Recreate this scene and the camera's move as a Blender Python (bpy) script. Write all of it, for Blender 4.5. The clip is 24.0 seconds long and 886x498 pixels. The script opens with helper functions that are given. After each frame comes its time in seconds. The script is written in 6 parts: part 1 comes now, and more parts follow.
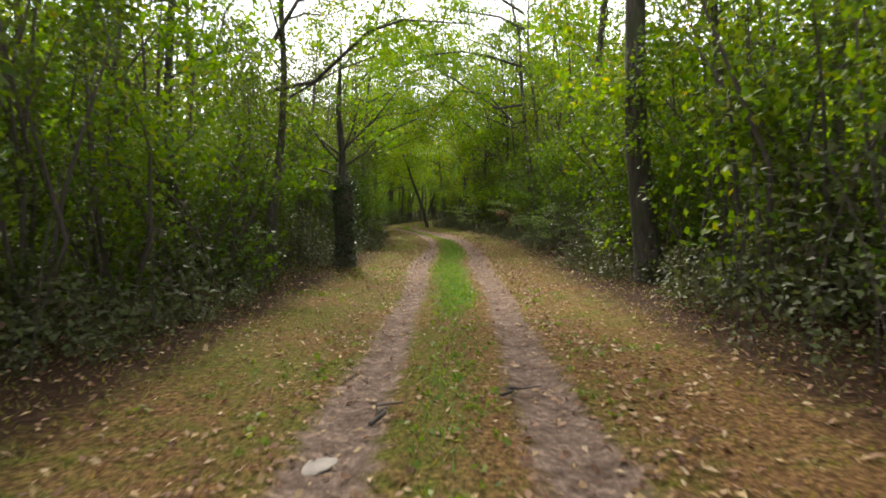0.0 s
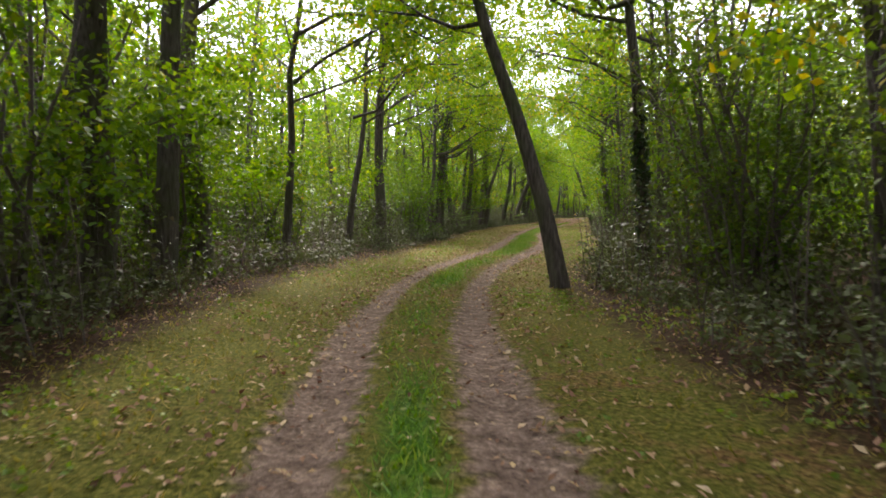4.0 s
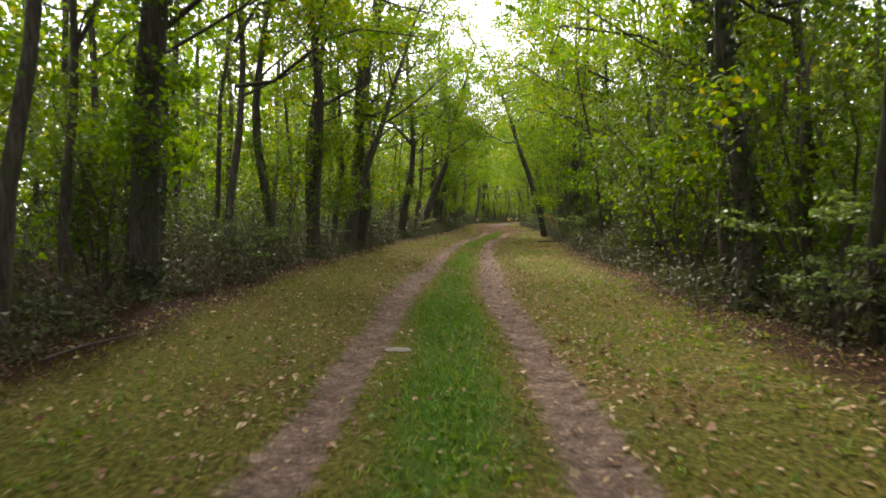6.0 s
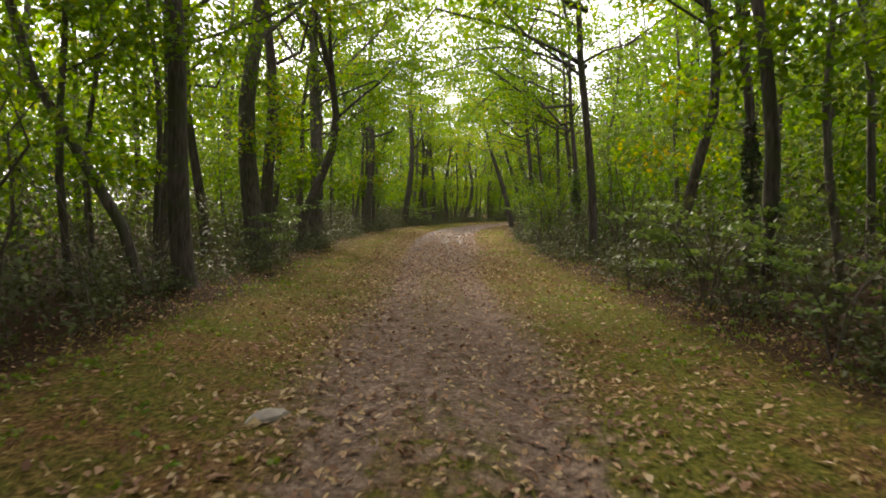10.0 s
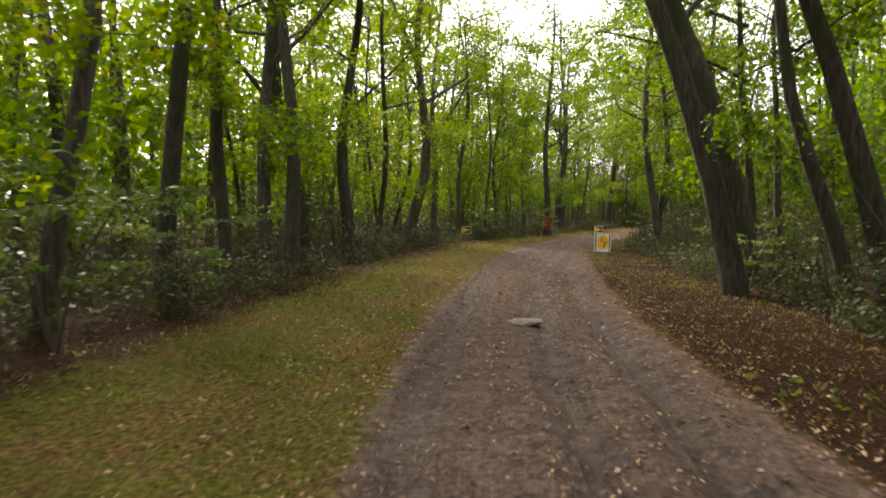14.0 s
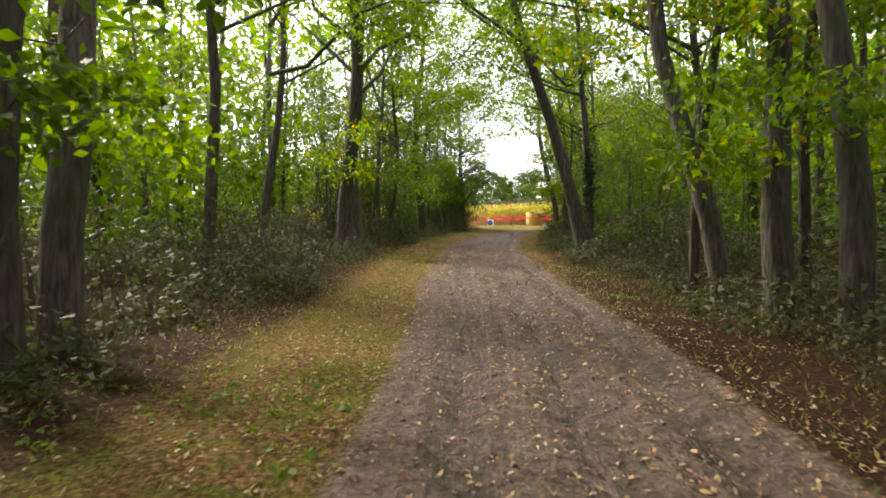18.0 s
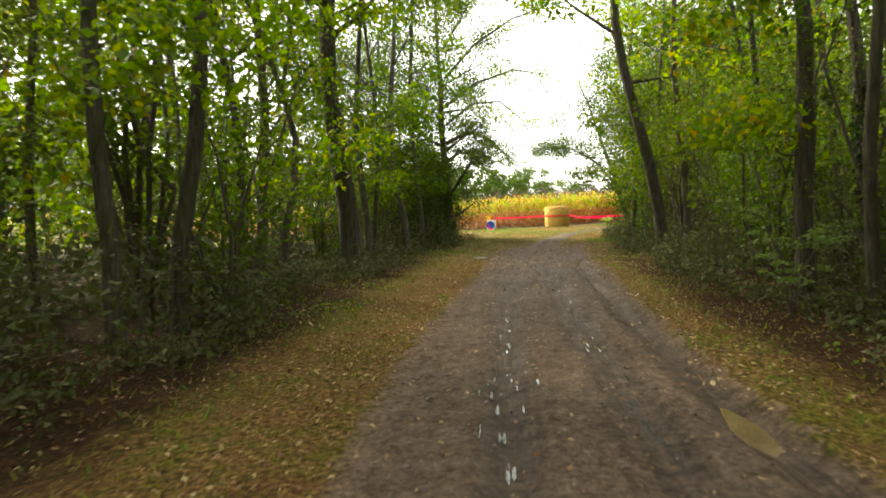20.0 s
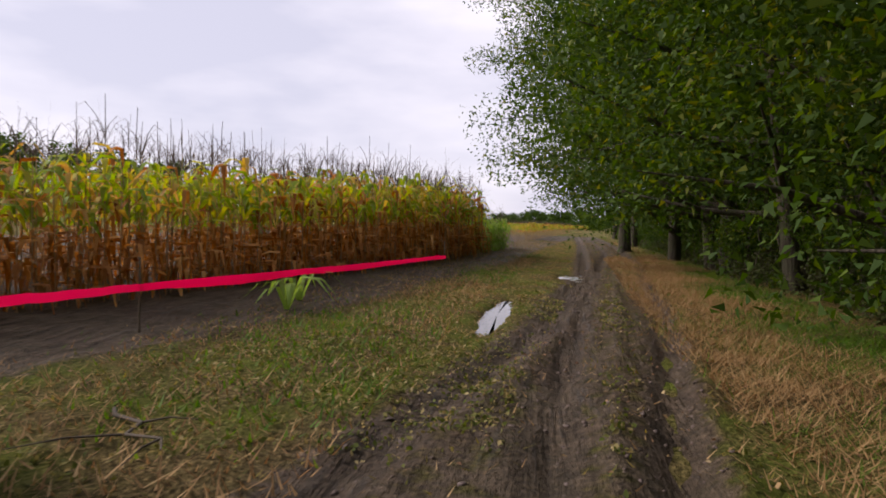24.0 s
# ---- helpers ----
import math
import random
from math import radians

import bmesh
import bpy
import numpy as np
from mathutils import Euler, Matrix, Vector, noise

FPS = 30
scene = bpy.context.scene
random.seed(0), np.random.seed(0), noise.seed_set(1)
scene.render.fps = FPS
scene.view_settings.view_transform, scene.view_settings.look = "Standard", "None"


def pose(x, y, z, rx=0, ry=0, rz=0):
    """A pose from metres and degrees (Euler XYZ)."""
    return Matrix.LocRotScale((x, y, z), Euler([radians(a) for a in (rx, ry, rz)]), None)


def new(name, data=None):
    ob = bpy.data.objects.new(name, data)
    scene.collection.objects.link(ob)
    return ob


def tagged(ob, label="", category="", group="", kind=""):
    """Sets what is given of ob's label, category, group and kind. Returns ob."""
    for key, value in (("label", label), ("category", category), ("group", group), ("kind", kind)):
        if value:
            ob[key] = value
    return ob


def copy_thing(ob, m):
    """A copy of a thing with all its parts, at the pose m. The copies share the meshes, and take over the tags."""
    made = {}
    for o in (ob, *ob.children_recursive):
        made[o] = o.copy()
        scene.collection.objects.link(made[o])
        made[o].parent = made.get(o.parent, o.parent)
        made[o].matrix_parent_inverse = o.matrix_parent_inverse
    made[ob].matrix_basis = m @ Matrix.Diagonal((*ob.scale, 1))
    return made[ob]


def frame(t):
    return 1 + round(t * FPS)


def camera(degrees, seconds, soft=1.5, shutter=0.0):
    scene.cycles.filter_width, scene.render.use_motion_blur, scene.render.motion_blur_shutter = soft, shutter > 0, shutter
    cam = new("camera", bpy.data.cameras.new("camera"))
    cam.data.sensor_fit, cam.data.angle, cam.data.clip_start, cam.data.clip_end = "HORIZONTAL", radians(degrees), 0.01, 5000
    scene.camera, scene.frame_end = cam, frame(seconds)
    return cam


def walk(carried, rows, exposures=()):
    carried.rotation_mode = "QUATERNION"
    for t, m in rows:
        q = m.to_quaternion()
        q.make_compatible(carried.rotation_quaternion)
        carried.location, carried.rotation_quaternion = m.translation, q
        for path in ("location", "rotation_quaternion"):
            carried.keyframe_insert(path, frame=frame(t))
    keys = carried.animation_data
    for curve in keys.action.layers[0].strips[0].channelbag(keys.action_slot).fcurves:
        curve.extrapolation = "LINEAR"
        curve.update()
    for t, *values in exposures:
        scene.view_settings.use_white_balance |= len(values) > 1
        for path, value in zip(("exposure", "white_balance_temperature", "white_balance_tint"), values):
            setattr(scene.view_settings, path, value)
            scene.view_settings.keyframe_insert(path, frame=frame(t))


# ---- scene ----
cam = camera(66.0, 24.0, soft=1.7, shutter=0.08)
PATH = [
    (0.0, pose(0.00, -0.00, 1.45, 86.97, 1.55, -0.03)),
    (0.5, pose(-0.14, 8.01, 1.45, 86.71, 1.23, -1.03)),
    (1.0, pose(-0.02, 15.68, 1.45, 86.43, 0.05, -1.92)),
    (1.5, pose(0.11, 23.07, 1.45, 86.35, -1.11, -2.78)),
    (2.0, pose(0.35, 30.14, 1.45, 86.22, -1.43, -2.26)),
    (2.5, pose(0.24, 36.73, 1.45, 86.07, -1.46, -0.21)),
    (3.0, pose(-0.49, 43.20, 1.45, 86.56, 0.77, 2.45)),
    (3.5, pose(-1.11, 49.56, 1.45, 86.62, -0.44, 3.98)),
    (4.0, pose(-2.29, 56.12, 1.45, 86.85, -0.00, 6.68)),
    (4.5, pose(-3.50, 62.86, 1.45, 86.91, -0.00, 4.83)),
    (5.0, pose(-3.97, 69.80, 1.45, 86.99, -0.00, -0.05)),
    (5.5, pose(-2.77, 77.35, 1.45, 87.42, -1.30, -2.11)),
    (6.0, pose(-2.31, 85.00, 1.45, 87.16, 0.00, -0.73)),
    (6.5, pose(-2.26, 93.09, 1.45, 87.25, -0.55, -1.20)),
    (7.0, pose(-1.87, 100.76, 1.45, 87.12, -1.30, -2.35)),
    (7.5, pose(-1.17, 108.73, 1.45, 87.46, 0.09, -3.71)),
    (8.0, pose(-0.52, 117.20, 1.45, 87.46, 0.82, -5.49)),
    (8.5, pose(0.61, 125.25, 1.45, 87.32, 0.96, -6.13)),
    (9.0, pose(1.90, 132.81, 1.45, 87.05, 1.36, -5.86)),
    (9.5, pose(2.84, 139.81, 1.45, 86.82, -0.45, -5.62)),
    (10.0, pose(3.53, 146.31, 1.45, 86.68, -0.44, -4.51)),
    (10.5, pose(4.12, 152.23, 1.45, 86.85, -0.14, -1.91)),
    (11.0, pose(4.36, 158.11, 1.45, 86.89, -0.00, -1.77)),
    (11.5, pose(4.61, 163.99, 1.45, 86.88, -0.00, -2.72)),
    (12.0, pose(4.98, 169.95, 1.45, 86.81, -0.00, -4.00)),
    (12.5, pose(5.46, 176.08, 1.45, 86.36, 0.82, -5.07)),
    (13.0, pose(5.98, 182.45, 1.45, 86.51, -0.03, -5.52)),
    (13.5, pose(6.78, 189.23, 1.45, 86.68, -0.20, -7.92)),
    (14.0, pose(8.38, 196.17, 1.45, 86.83, -0.41, -10.87)),
    (14.5, pose(10.32, 203.69, 1.45, 86.95, -0.06, -13.56)),
    (15.0, pose(12.67, 211.15, 1.45, 86.87, -0.42, -16.47)),
    (15.5, pose(15.41, 217.93, 1.45, 86.91, 0.06, -18.84)),
    (16.0, pose(17.41, 222.41, 1.45, 86.51, -0.05, -21.40)),
    (16.5, pose(18.89, 225.25, 1.45, 86.27, 0.19, -24.71)),
    (17.0, pose(20.75, 228.36, 1.45, 86.67, 0.99, -27.99)),
    (17.5, pose(22.84, 231.52, 1.45, 86.85, 0.82, -31.31)),
    (18.0, pose(25.34, 235.23, 1.45, 86.89, -0.00, -34.58)),
    (18.5, pose(28.37, 239.36, 1.45, 86.90, -0.00, -36.07)),
    (19.0, pose(31.79, 243.91, 1.45, 86.88, -0.00, -35.60)),
    (19.5, pose(35.41, 248.85, 1.45, 86.81, 1.51, -34.45)),
    (20.0, pose(39.17, 254.06, 1.45, 86.75, 1.87, -35.71)),
    (20.5, pose(43.28, 258.94, 1.45, 87.15, 1.80, -38.10)),
    (21.0, pose(47.38, 263.55, 1.45, 87.26, 0.84, -40.12)),
    (21.5, pose(52.00, 268.39, 1.45, 87.09, 0.53, -41.78)),
    (22.0, pose(57.06, 273.06, 1.45, 86.79, 1.37, -43.48)),
    (22.5, pose(61.61, 276.81, 1.45, 86.44, 1.44, -46.25)),
    (23.0, pose(65.14, 279.19, 1.45, 86.82, 1.52, -50.39)),
    (23.5, pose(68.19, 280.85, 1.45, 87.40, 1.02, -55.78)),
    (24.0, pose(71.15, 282.06, 1.45, 87.75, -1.56, -62.67)),
]
walk(cam, PATH, exposures=[(0, 2.15, 6500, 14), (1.0, 2.38, 5900, 38), (2.2, 2.5, 5600, 34), (3.0, 2.8, 5900, 22), (6.0, 2.5, 6500, 20), (7.0, 2.7, 6600, 20), (8.3, 2.5, 6700, 20), (10.0, 2.33, 6900, 17), (13.0, 2.1, 7000, 14), (14.0, 2.4, 7000, 20), (15.0, 2.5, 6800, 24), (16.5, 2.64, 6500, 17), (19.0, 2.68, 7200, 10), (20.0, 2.7, 7600, 4), (21.2, 2.55, 7800, 6), (22.0, 2.2, 7400, 12), (22.4, 1.35, 6800, 15), (23.0, 0.6, 6300, 20), (24.0, 0.72, 6500, 21)])

# ---- sky and sun ----
world = bpy.data.worlds.new("overcast_sky")
scene.world = world
world.use_nodes = True
wn, wl = world.node_tree.nodes, world.node_tree.links
wn.clear()
w_out = wn.new("ShaderNodeOutputWorld")
w_bg = wn.new("ShaderNodeBackground")
w_sky = wn.new("ShaderNodeTexSky")
w_sky.sky_type, w_sky.sun_disc = "NISHITA", False
w_sky.sun_elevation, w_sky.sun_rotation = radians(36), radians(348)
w_tc = wn.new("ShaderNodeTexCoord")
w_map = wn.new("ShaderNodeMapping")
w_map.inputs["Scale"].default_value = (1.0, 1.0, 3.2)
w_noise = wn.new("ShaderNodeTexNoise")
w_noise.inputs["Scale"].default_value, w_noise.inputs["Detail"].default_value = 2.2, 5.0
w_ramp = wn.new("ShaderNodeValToRGB")
w_ramp.color_ramp.elements[0].position, w_ramp.color_ramp.elements[0].color = 0.36, (5.5, 5.7, 6.5, 1)
w_ramp.color_ramp.elements[1].position, w_ramp.color_ramp.elements[1].color = 0.66, (8.8, 8.7, 8.9, 1)
w_mix = wn.new("ShaderNodeMix")
w_mix.data_type = "RGBA"
w_mix.inputs["Factor"].default_value = 0.9
wl.new(w_tc.outputs["Generated"], w_map.inputs["Vector"])
wl.new(w_map.outputs["Vector"], w_noise.inputs["Vector"])
wl.new(w_noise.outputs["Fac"], w_ramp.inputs["Fac"])
wl.new(w_sky.outputs["Color"], w_mix.inputs["A"])
wl.new(w_ramp.outputs["Color"], w_mix.inputs["B"])
wl.new(w_mix.outputs["Result"], w_bg.inputs["Color"])
w_bg.inputs["Strength"].default_value = 0.08
wl.new(w_bg.outputs["Background"], w_out.inputs["Surface"])

sun_data = bpy.data.lights.new("sun", "SUN")
sun_data.energy, sun_data.angle, sun_data.color = 3.0, radians(12), (1.0, 0.92, 0.78)
sun = new("sun", sun_data)
sun.rotation_euler = (radians(54), 0, radians(-168))
tagged(sun, kind="structure")

# ---- materials ----


def material(name):
    m = bpy.data.materials.new(name)
    m.use_nodes = True
    nt = m.node_tree
    return m, nt.nodes, nt.links, nt.nodes["Principled BSDF"]


def noise_node(n, l, scale, detail=3.0, coords="Object", rough=0.55):
    tc = n.new("ShaderNodeTexCoord")
    t = n.new("ShaderNodeTexNoise")
    t.inputs["Scale"].default_value, t.inputs["Detail"].default_value = scale, detail
    t.inputs["Roughness"].default_value = rough
    l.new(tc.outputs[coords], t.inputs["Vector"])
    return t.outputs["Fac"]


def ramp_node(n, l, source, stops):
    r = n.new("ShaderNodeValToRGB")
    while len(r.color_ramp.elements) < len(stops):
        r.color_ramp.elements.new(0.5)
    for e, (p, c) in zip(r.color_ramp.elements, stops):
        e.position, e.color = p, (*c, 1)
    l.new(source, r.inputs["Fac"])
    return r.outputs["Color"]


def mix_node(n, l, fac, a, b):
    m = n.new("ShaderNodeMix")
    m.data_type = "RGBA"
    for sock, v in (("Factor", fac), ("A", a), ("B", b)):
        if isinstance(v, (int, float)):
            m.inputs[sock].default_value = v
        elif isinstance(v, tuple):
            m.inputs[sock].default_value = (*v, 1)
        else:
            l.new(v, m.inputs[sock])
    return m.outputs["Result"]


def calc(n, l, op, a, b=0.5, clamp=False):
    m = n.new("ShaderNodeMath")
    m.operation, m.use_clamp = op, clamp
    for i, v in enumerate((a, b)):
        if isinstance(v, (int, float)):
            m.inputs[i].default_value = v
        else:
            l.new(v, m.inputs[i])
    return m.outputs[0]


def bump_node(n, l, height, strength, distance, shader):
    b = n.new("ShaderNodeBump")
    b.inputs["Strength"].default_value, b.inputs["Distance"].default_value = strength, distance
    l.new(height, b.inputs["Height"])
    l.new(b.outputs["Normal"], shader.inputs["Normal"])


def leaf_material(name, stops, translucent=0.5, rough=0.65):
    """Thin leaves: a colour of its own for each leaf, light shining through."""
    m, n, l, p = material(name)
    geo, info = n.new("ShaderNodeNewGeometry"), n.new("ShaderNodeObjectInfo")
    a = calc(n, l, "MULTIPLY", geo.outputs["Random Per Island"], 0.7)
    b = calc(n, l, "MULTIPLY", info.outputs["Random"], 0.3)
    col = ramp_node(n, l, calc(n, l, "ADD", a, b), stops)
    l.new(col, p.inputs["Base Color"])
    p.inputs["Roughness"].default_value = rough
    p.inputs["Specular IOR Level"].default_value = 0.12
    t = n.new("ShaderNodeBsdfTranslucent")
    hs = n.new("ShaderNodeHueSaturation")
    hs.inputs["Saturation"].default_value, hs.inputs["Value"].default_value, hs.inputs["Hue"].default_value = 1.15, 1.8, 0.485
    l.new(col, hs.inputs["Color"])
    l.new(hs.outputs["Color"], t.inputs["Color"])
    mx = n.new("ShaderNodeMixShader")
    mx.inputs["Fac"].default_value = translucent
    l.new(p.outputs["BSDF"], mx.inputs[1])
    l.new(t.outputs["BSDF"], mx.inputs[2])
    l.new(mx.outputs["Shader"], n["Material Output"].inputs["Surface"])
    return m


def bark_material(name, dark, light, moss):
    m, n, l, p = material(name)
    tc = n.new("ShaderNodeTexCoord")
    mp = n.new("ShaderNodeMapping")
    mp.inputs["Scale"].default_value = (1, 1, 0.16)
    l.new(tc.outputs["Object"], mp.inputs["Vector"])
    t = n.new("ShaderNodeTexNoise")
    t.inputs["Scale"].default_value, t.inputs["Detail"].default_value = 22, 5
    l.new(mp.outputs["Vector"], t.inputs["Vector"])
    c = ramp_node(n, l, t.outputs["Fac"], [(0.35, dark), (0.68, light)])
    patch = calc(n, l, "MULTIPLY", calc(n, l, "SUBTRACT", noise_node(n, l, 1.6), 0.47), 5.0, True)
    l.new(mix_node(n, l, patch, c, moss), p.inputs["Base Color"])
    p.inputs["Roughness"].default_value = 0.9
    p.inputs["Specular IOR Level"].default_value = 0.15
    bump_node(n, l, t.outputs["Fac"], 0.9, 0.03, p)
    return m


def plain_material(name, colour, rough=0.6, metallic=0.0, scale=18.0, spread=0.25, bump=0.0):
    m, n, l, p = material(name)
    f = noise_node(n, l, scale, 4)
    lo = tuple(c * (1 - spread) for c in colour)
    hi = tuple(min(1.0, c * (1 + spread)) for c in colour)
    l.new(ramp_node(n, l, f, [(0.3, lo), (0.7, hi)]), p.inputs["Base Color"])
    p.inputs["Roughness"].default_value, p.inputs["Metallic"].default_value = rough, metallic
    if bump:
        bump_node(n, l, f, bump, 0.01, p)
    return m


LEAF = leaf_material("oak_leaf", [(0.0, (0.030, 0.070, 0.008)), (0.45, (0.060, 0.125, 0.009)), (0.8, (0.11, 0.165, 0.010)), (0.97, (0.22, 0.17, 0.012))])
LEAF_LIGHT = leaf_material("hazel_leaf", [(0.0, (0.028, 0.060, 0.009)), (0.5, (0.050, 0.098, 0.011)), (0.9, (0.088, 0.132, 0.013)), (1.0, (0.18, 0.13, 0.014))], 0.4)
LEAF_DARK = leaf_material("bramble_leaf", [(0.0, (0.050, 0.038, 0.022)), (0.4, (0.042, 0.046, 0.020)), (0.75, (0.050, 0.066, 0.020)), (0.95, (0.066, 0.088, 0.024)), (1.0, (0.11, 0.065, 0.030))], 0.22)
LEAF_SPRAY = leaf_material("sapling_leaf", [(0.0, (0.050, 0.085, 0.022)), (0.6, (0.080, 0.125, 0.030)), (0.93, (0.115, 0.16, 0.04)), (1.0, (0.24, 0.19, 0.04))], 0.35, 0.5)
LEAF_HEDGE = leaf_material("hedge_leaf", [(0.0, (0.028, 0.040, 0.012)), (0.5, (0.045, 0.068, 0.013)), (0.9, (0.070, 0.098, 0.016)), (1.0, (0.15, 0.10, 0.02))], 0.35)
LEAF_EDGE = leaf_material("edge_oak_leaf", [(0.0, (0.014, 0.034, 0.006)), (0.5, (0.030, 0.062, 0.008)), (0.85, (0.06, 0.10, 0.012)), (1.0, (0.13, 0.13, 0.015))], 0.35)
LEAF_SHADE = leaf_material("shade_leaf", [(0.0, (0.032, 0.042, 0.014)), (0.5, (0.048, 0.072, 0.016)), (0.9, (0.070, 0.10, 0.018)), (1.0, (0.13, 0.10, 0.02))], 0.4)
LEAF_FAR = leaf_material("far_oak_leaf", [(0.0, (0.022, 0.050, 0.010)), (0.5, (0.045, 0.085, 0.014)), (0.9, (0.08, 0.115, 0.018)), (1.0, (0.16, 0.14, 0.02))], 0.35)
LEAF_IVY = leaf_material("ivy_leaf", [(0.0, (0.020, 0.034, 0.014)), (0.7, (0.032, 0.054, 0.018)), (1.0, (0.055, 0.08, 0.024))], 0.15, 0.4)
BARK = bark_material("oak_bark", (0.028, 0.023, 0.018), (0.080, 0.068, 0.052), (0.040, 0.046, 0.020))
BARK_PALE = bark_material("ash_bark", (0.038, 0.032, 0.025), (0.110, 0.096, 0.075), (0.046, 0.054, 0.024))
TWIG = plain_material("twig_bark", (0.050, 0.038, 0.027), 0.9)

# ---- plan of the track: centre line, and how far the undergrowth stands off on either side ----
ROAD = [(0, -25), (0, 0), (0, 15.7), (0.3, 30.1), (-0.5, 43.2), (-2.3, 56.1), (-3.9, 69.8), (-2.4, 85), (-1.9, 100.8), (-0.5, 117.2), (1.9, 132.8),
        (3.5, 146.3), (4.4, 158.1), (5, 170), (6, 182.5), (8.4, 196.2), (12.7, 211.1), (17.4, 222.4), (20.7, 228.4), (25.3, 235.2), (31.8, 243.9),
        (39.2, 254.1), (47.4, 263.6), (57.1, 273.1), (65.1, 279.2), (72, 282.6), (82, 286), (96, 290), (122, 297.5), (160, 309)]
EDGE_LEFT = [3.4, 3.4, 3.1, 3.2, 3.3, 3.6, 3.8, 4.0, 4.3, 4.2, 4.2, 4.3, 3.8, 3.8, 3.9, 4.3, 3.8, 3.8, 3.2, 3.0, 3.0, 3.0, 3.0, 3.0, 4.0, 6, 8, 8, 8, 8]
EDGE_RIGHT = [3.4, 3.2, 3.2, 3.1, 3.0, 3.2, 3.0, 3.6, 4.2, 4.6, 3.6, 3.8, 3.6, 3.7, 4.2, 4.6, 4.2, 3.4, 3.5, 3.4, 3.2, 3.2, 3.3, 2.8, 2.4, 3.6, 4.4, 4.6, 4.6, 4.6]


def catmull(values, u):
    values = np.asarray(values, float)
    if values.ndim == 1:
        values = values[:, None]
    u = np.clip(np.asarray(u, float), 0, len(values) - 1.0001)
    i = u.astype(int)
    f = (u - i)[:, None]
    p0, p1, p2, p3 = (values[np.clip(i + k, 0, len(values) - 1)] for k in (-1, 0, 1, 2))
    return 0.5 * (2 * p1 + (p2 - p0) * f + (2 * p0 - 5 * p1 + 4 * p2 - p3) * f**2 + (3 * p1 - p0 - 3 * p2 + p3) * f**3)


_u = np.linspace(0, len(ROAD) - 1.001, 4000)
_xy = catmull(ROAD, _u)
_arc = np.r_[0, np.cumsum(np.linalg.norm(np.diff(_xy, axis=0), axis=1))]
LENGTH = _arc[-1]
STEP = 0.3
S = np.arange(0, LENGTH, STEP)
U_AT = np.interp(S, _arc, _u)
C_LINE = catmull(ROAD, U_AT)
TAN = np.gradient(C_LINE, axis=0)
TAN /= np.linalg.norm(TAN, axis=1)[:, None]
NOR = np.stack([TAN[:, 1], -TAN[:, 0]], 1)  # to the right of the way
W_LEFT, W_RIGHT = np.interp(U_AT, range(len(ROAD)), EDGE_LEFT), np.interp(U_AT, range(len(ROAD)), EDGE_RIGHT)


def station(x, y):
    """Index along the centre line and offset to its right."""
    d = (C_LINE[:, 0] - x) ** 2 + (C_LINE[:, 1] - y) ** 2
    i = int(d.argmin())
    return i, float((x - C_LINE[i, 0]) * NOR[i, 0] + (y - C_LINE[i, 1]) * NOR[i, 1])


def at_road(s, off):
    """Place at arc length s and offset to the right."""
    i = int(min(max(s / STEP, 0), len(S) - 1))
    return C_LINE[i] + NOR[i] * off


S_FIELD = S[station(60, 276)[0]]  # where the track leaves the wood
S_BARE = S[station(2.8, 140)[0]]  # where the grass strip ends
S_MUD = S[station(5, 170)[0]]  # where it turns to mud


def in_pool(s, off):
    return np.any([((s - ps) / (0.62 * ln)) ** 2 + ((off - po) / (0.62 * w)) ** 2 < 1 for ps, po, ln, w in POOL_AT], axis=0)


def in_field(x, y):
    """The open field beyond the wood's edge."""
    left_edge = (x - 58.5) * 0.70 + (y - 281.0) * 0.71
    right_x = np.interp(x, [56, 66, 72, 84.5, 92, 120, 197, 400], [266, 276.5, 279.0, 280.9, 283.5, 291.5, 314.5, 375])
    return left_edge > 0 and y > right_x


def waves(x, y):
    return 0.5 * np.sin(x * 1.3 + 0.7 * np.sin(y * 0.9)) + 0.3 * np.sin(y * 2.1 + 1.3 * np.sin(x * 1.7)) + 0.2 * np.sin(x * 3.9 + y * 3.1)


def bell(v, c, w):
    return np.exp(-(((v - c) / w) ** 2))


# pools of water: place, length, width, brown or grey
POOLS = [(-0.8, 38.5, 0.9, 0.42, 0), (3.7, 169.8, 1.0, 0.34, 0), (4.6, 171.6, 1.0, 0.3, 0), (9.2, 193.8, 1.3, 0.3, 0), (8.2, 187.6, 1.7, 0.5, 1),
         (21.2, 226.2, 1.8, 0.45, 1), (23.9, 230.7, 0.9, 0.25, 0), (26.0, 236.8, 0.7, 0.35, 1), (43.35, 256.55, 1.1, 0.36, 1),
         (71.5, 283.5, 2.3, 0.5, 0), (90.4, 287.9, 2.0, 0.5, 0), (81.6, 286.4, 3.3, 0.34, 0)]
POOL_AT = [(station(x, y)[0] * STEP, station(x, y)[1], ln, w) for x, y, ln, w, brown in POOLS]


def wood_ruts(s):
    """Offsets of the two wheel ruts on the way through the wood."""
    at = [25, 32, 39, 46, 60, 73, 77, 95, 115, 131, 148, 164, 178, 200]
    return (np.interp(s, at, [-0.80, -0.62, -0.58, -0.80, -0.74, -0.85, -0.66, -0.80, -0.98, -0.68, -0.92, -0.95, -0.60, -0.60]),
            np.interp(s, at, [0.70, 0.84, 0.98, 0.91, 0.72, 0.57, 0.53, 0.75, 0.90, 0.93, 0.70, 0.84, 0.60, 0.70]))


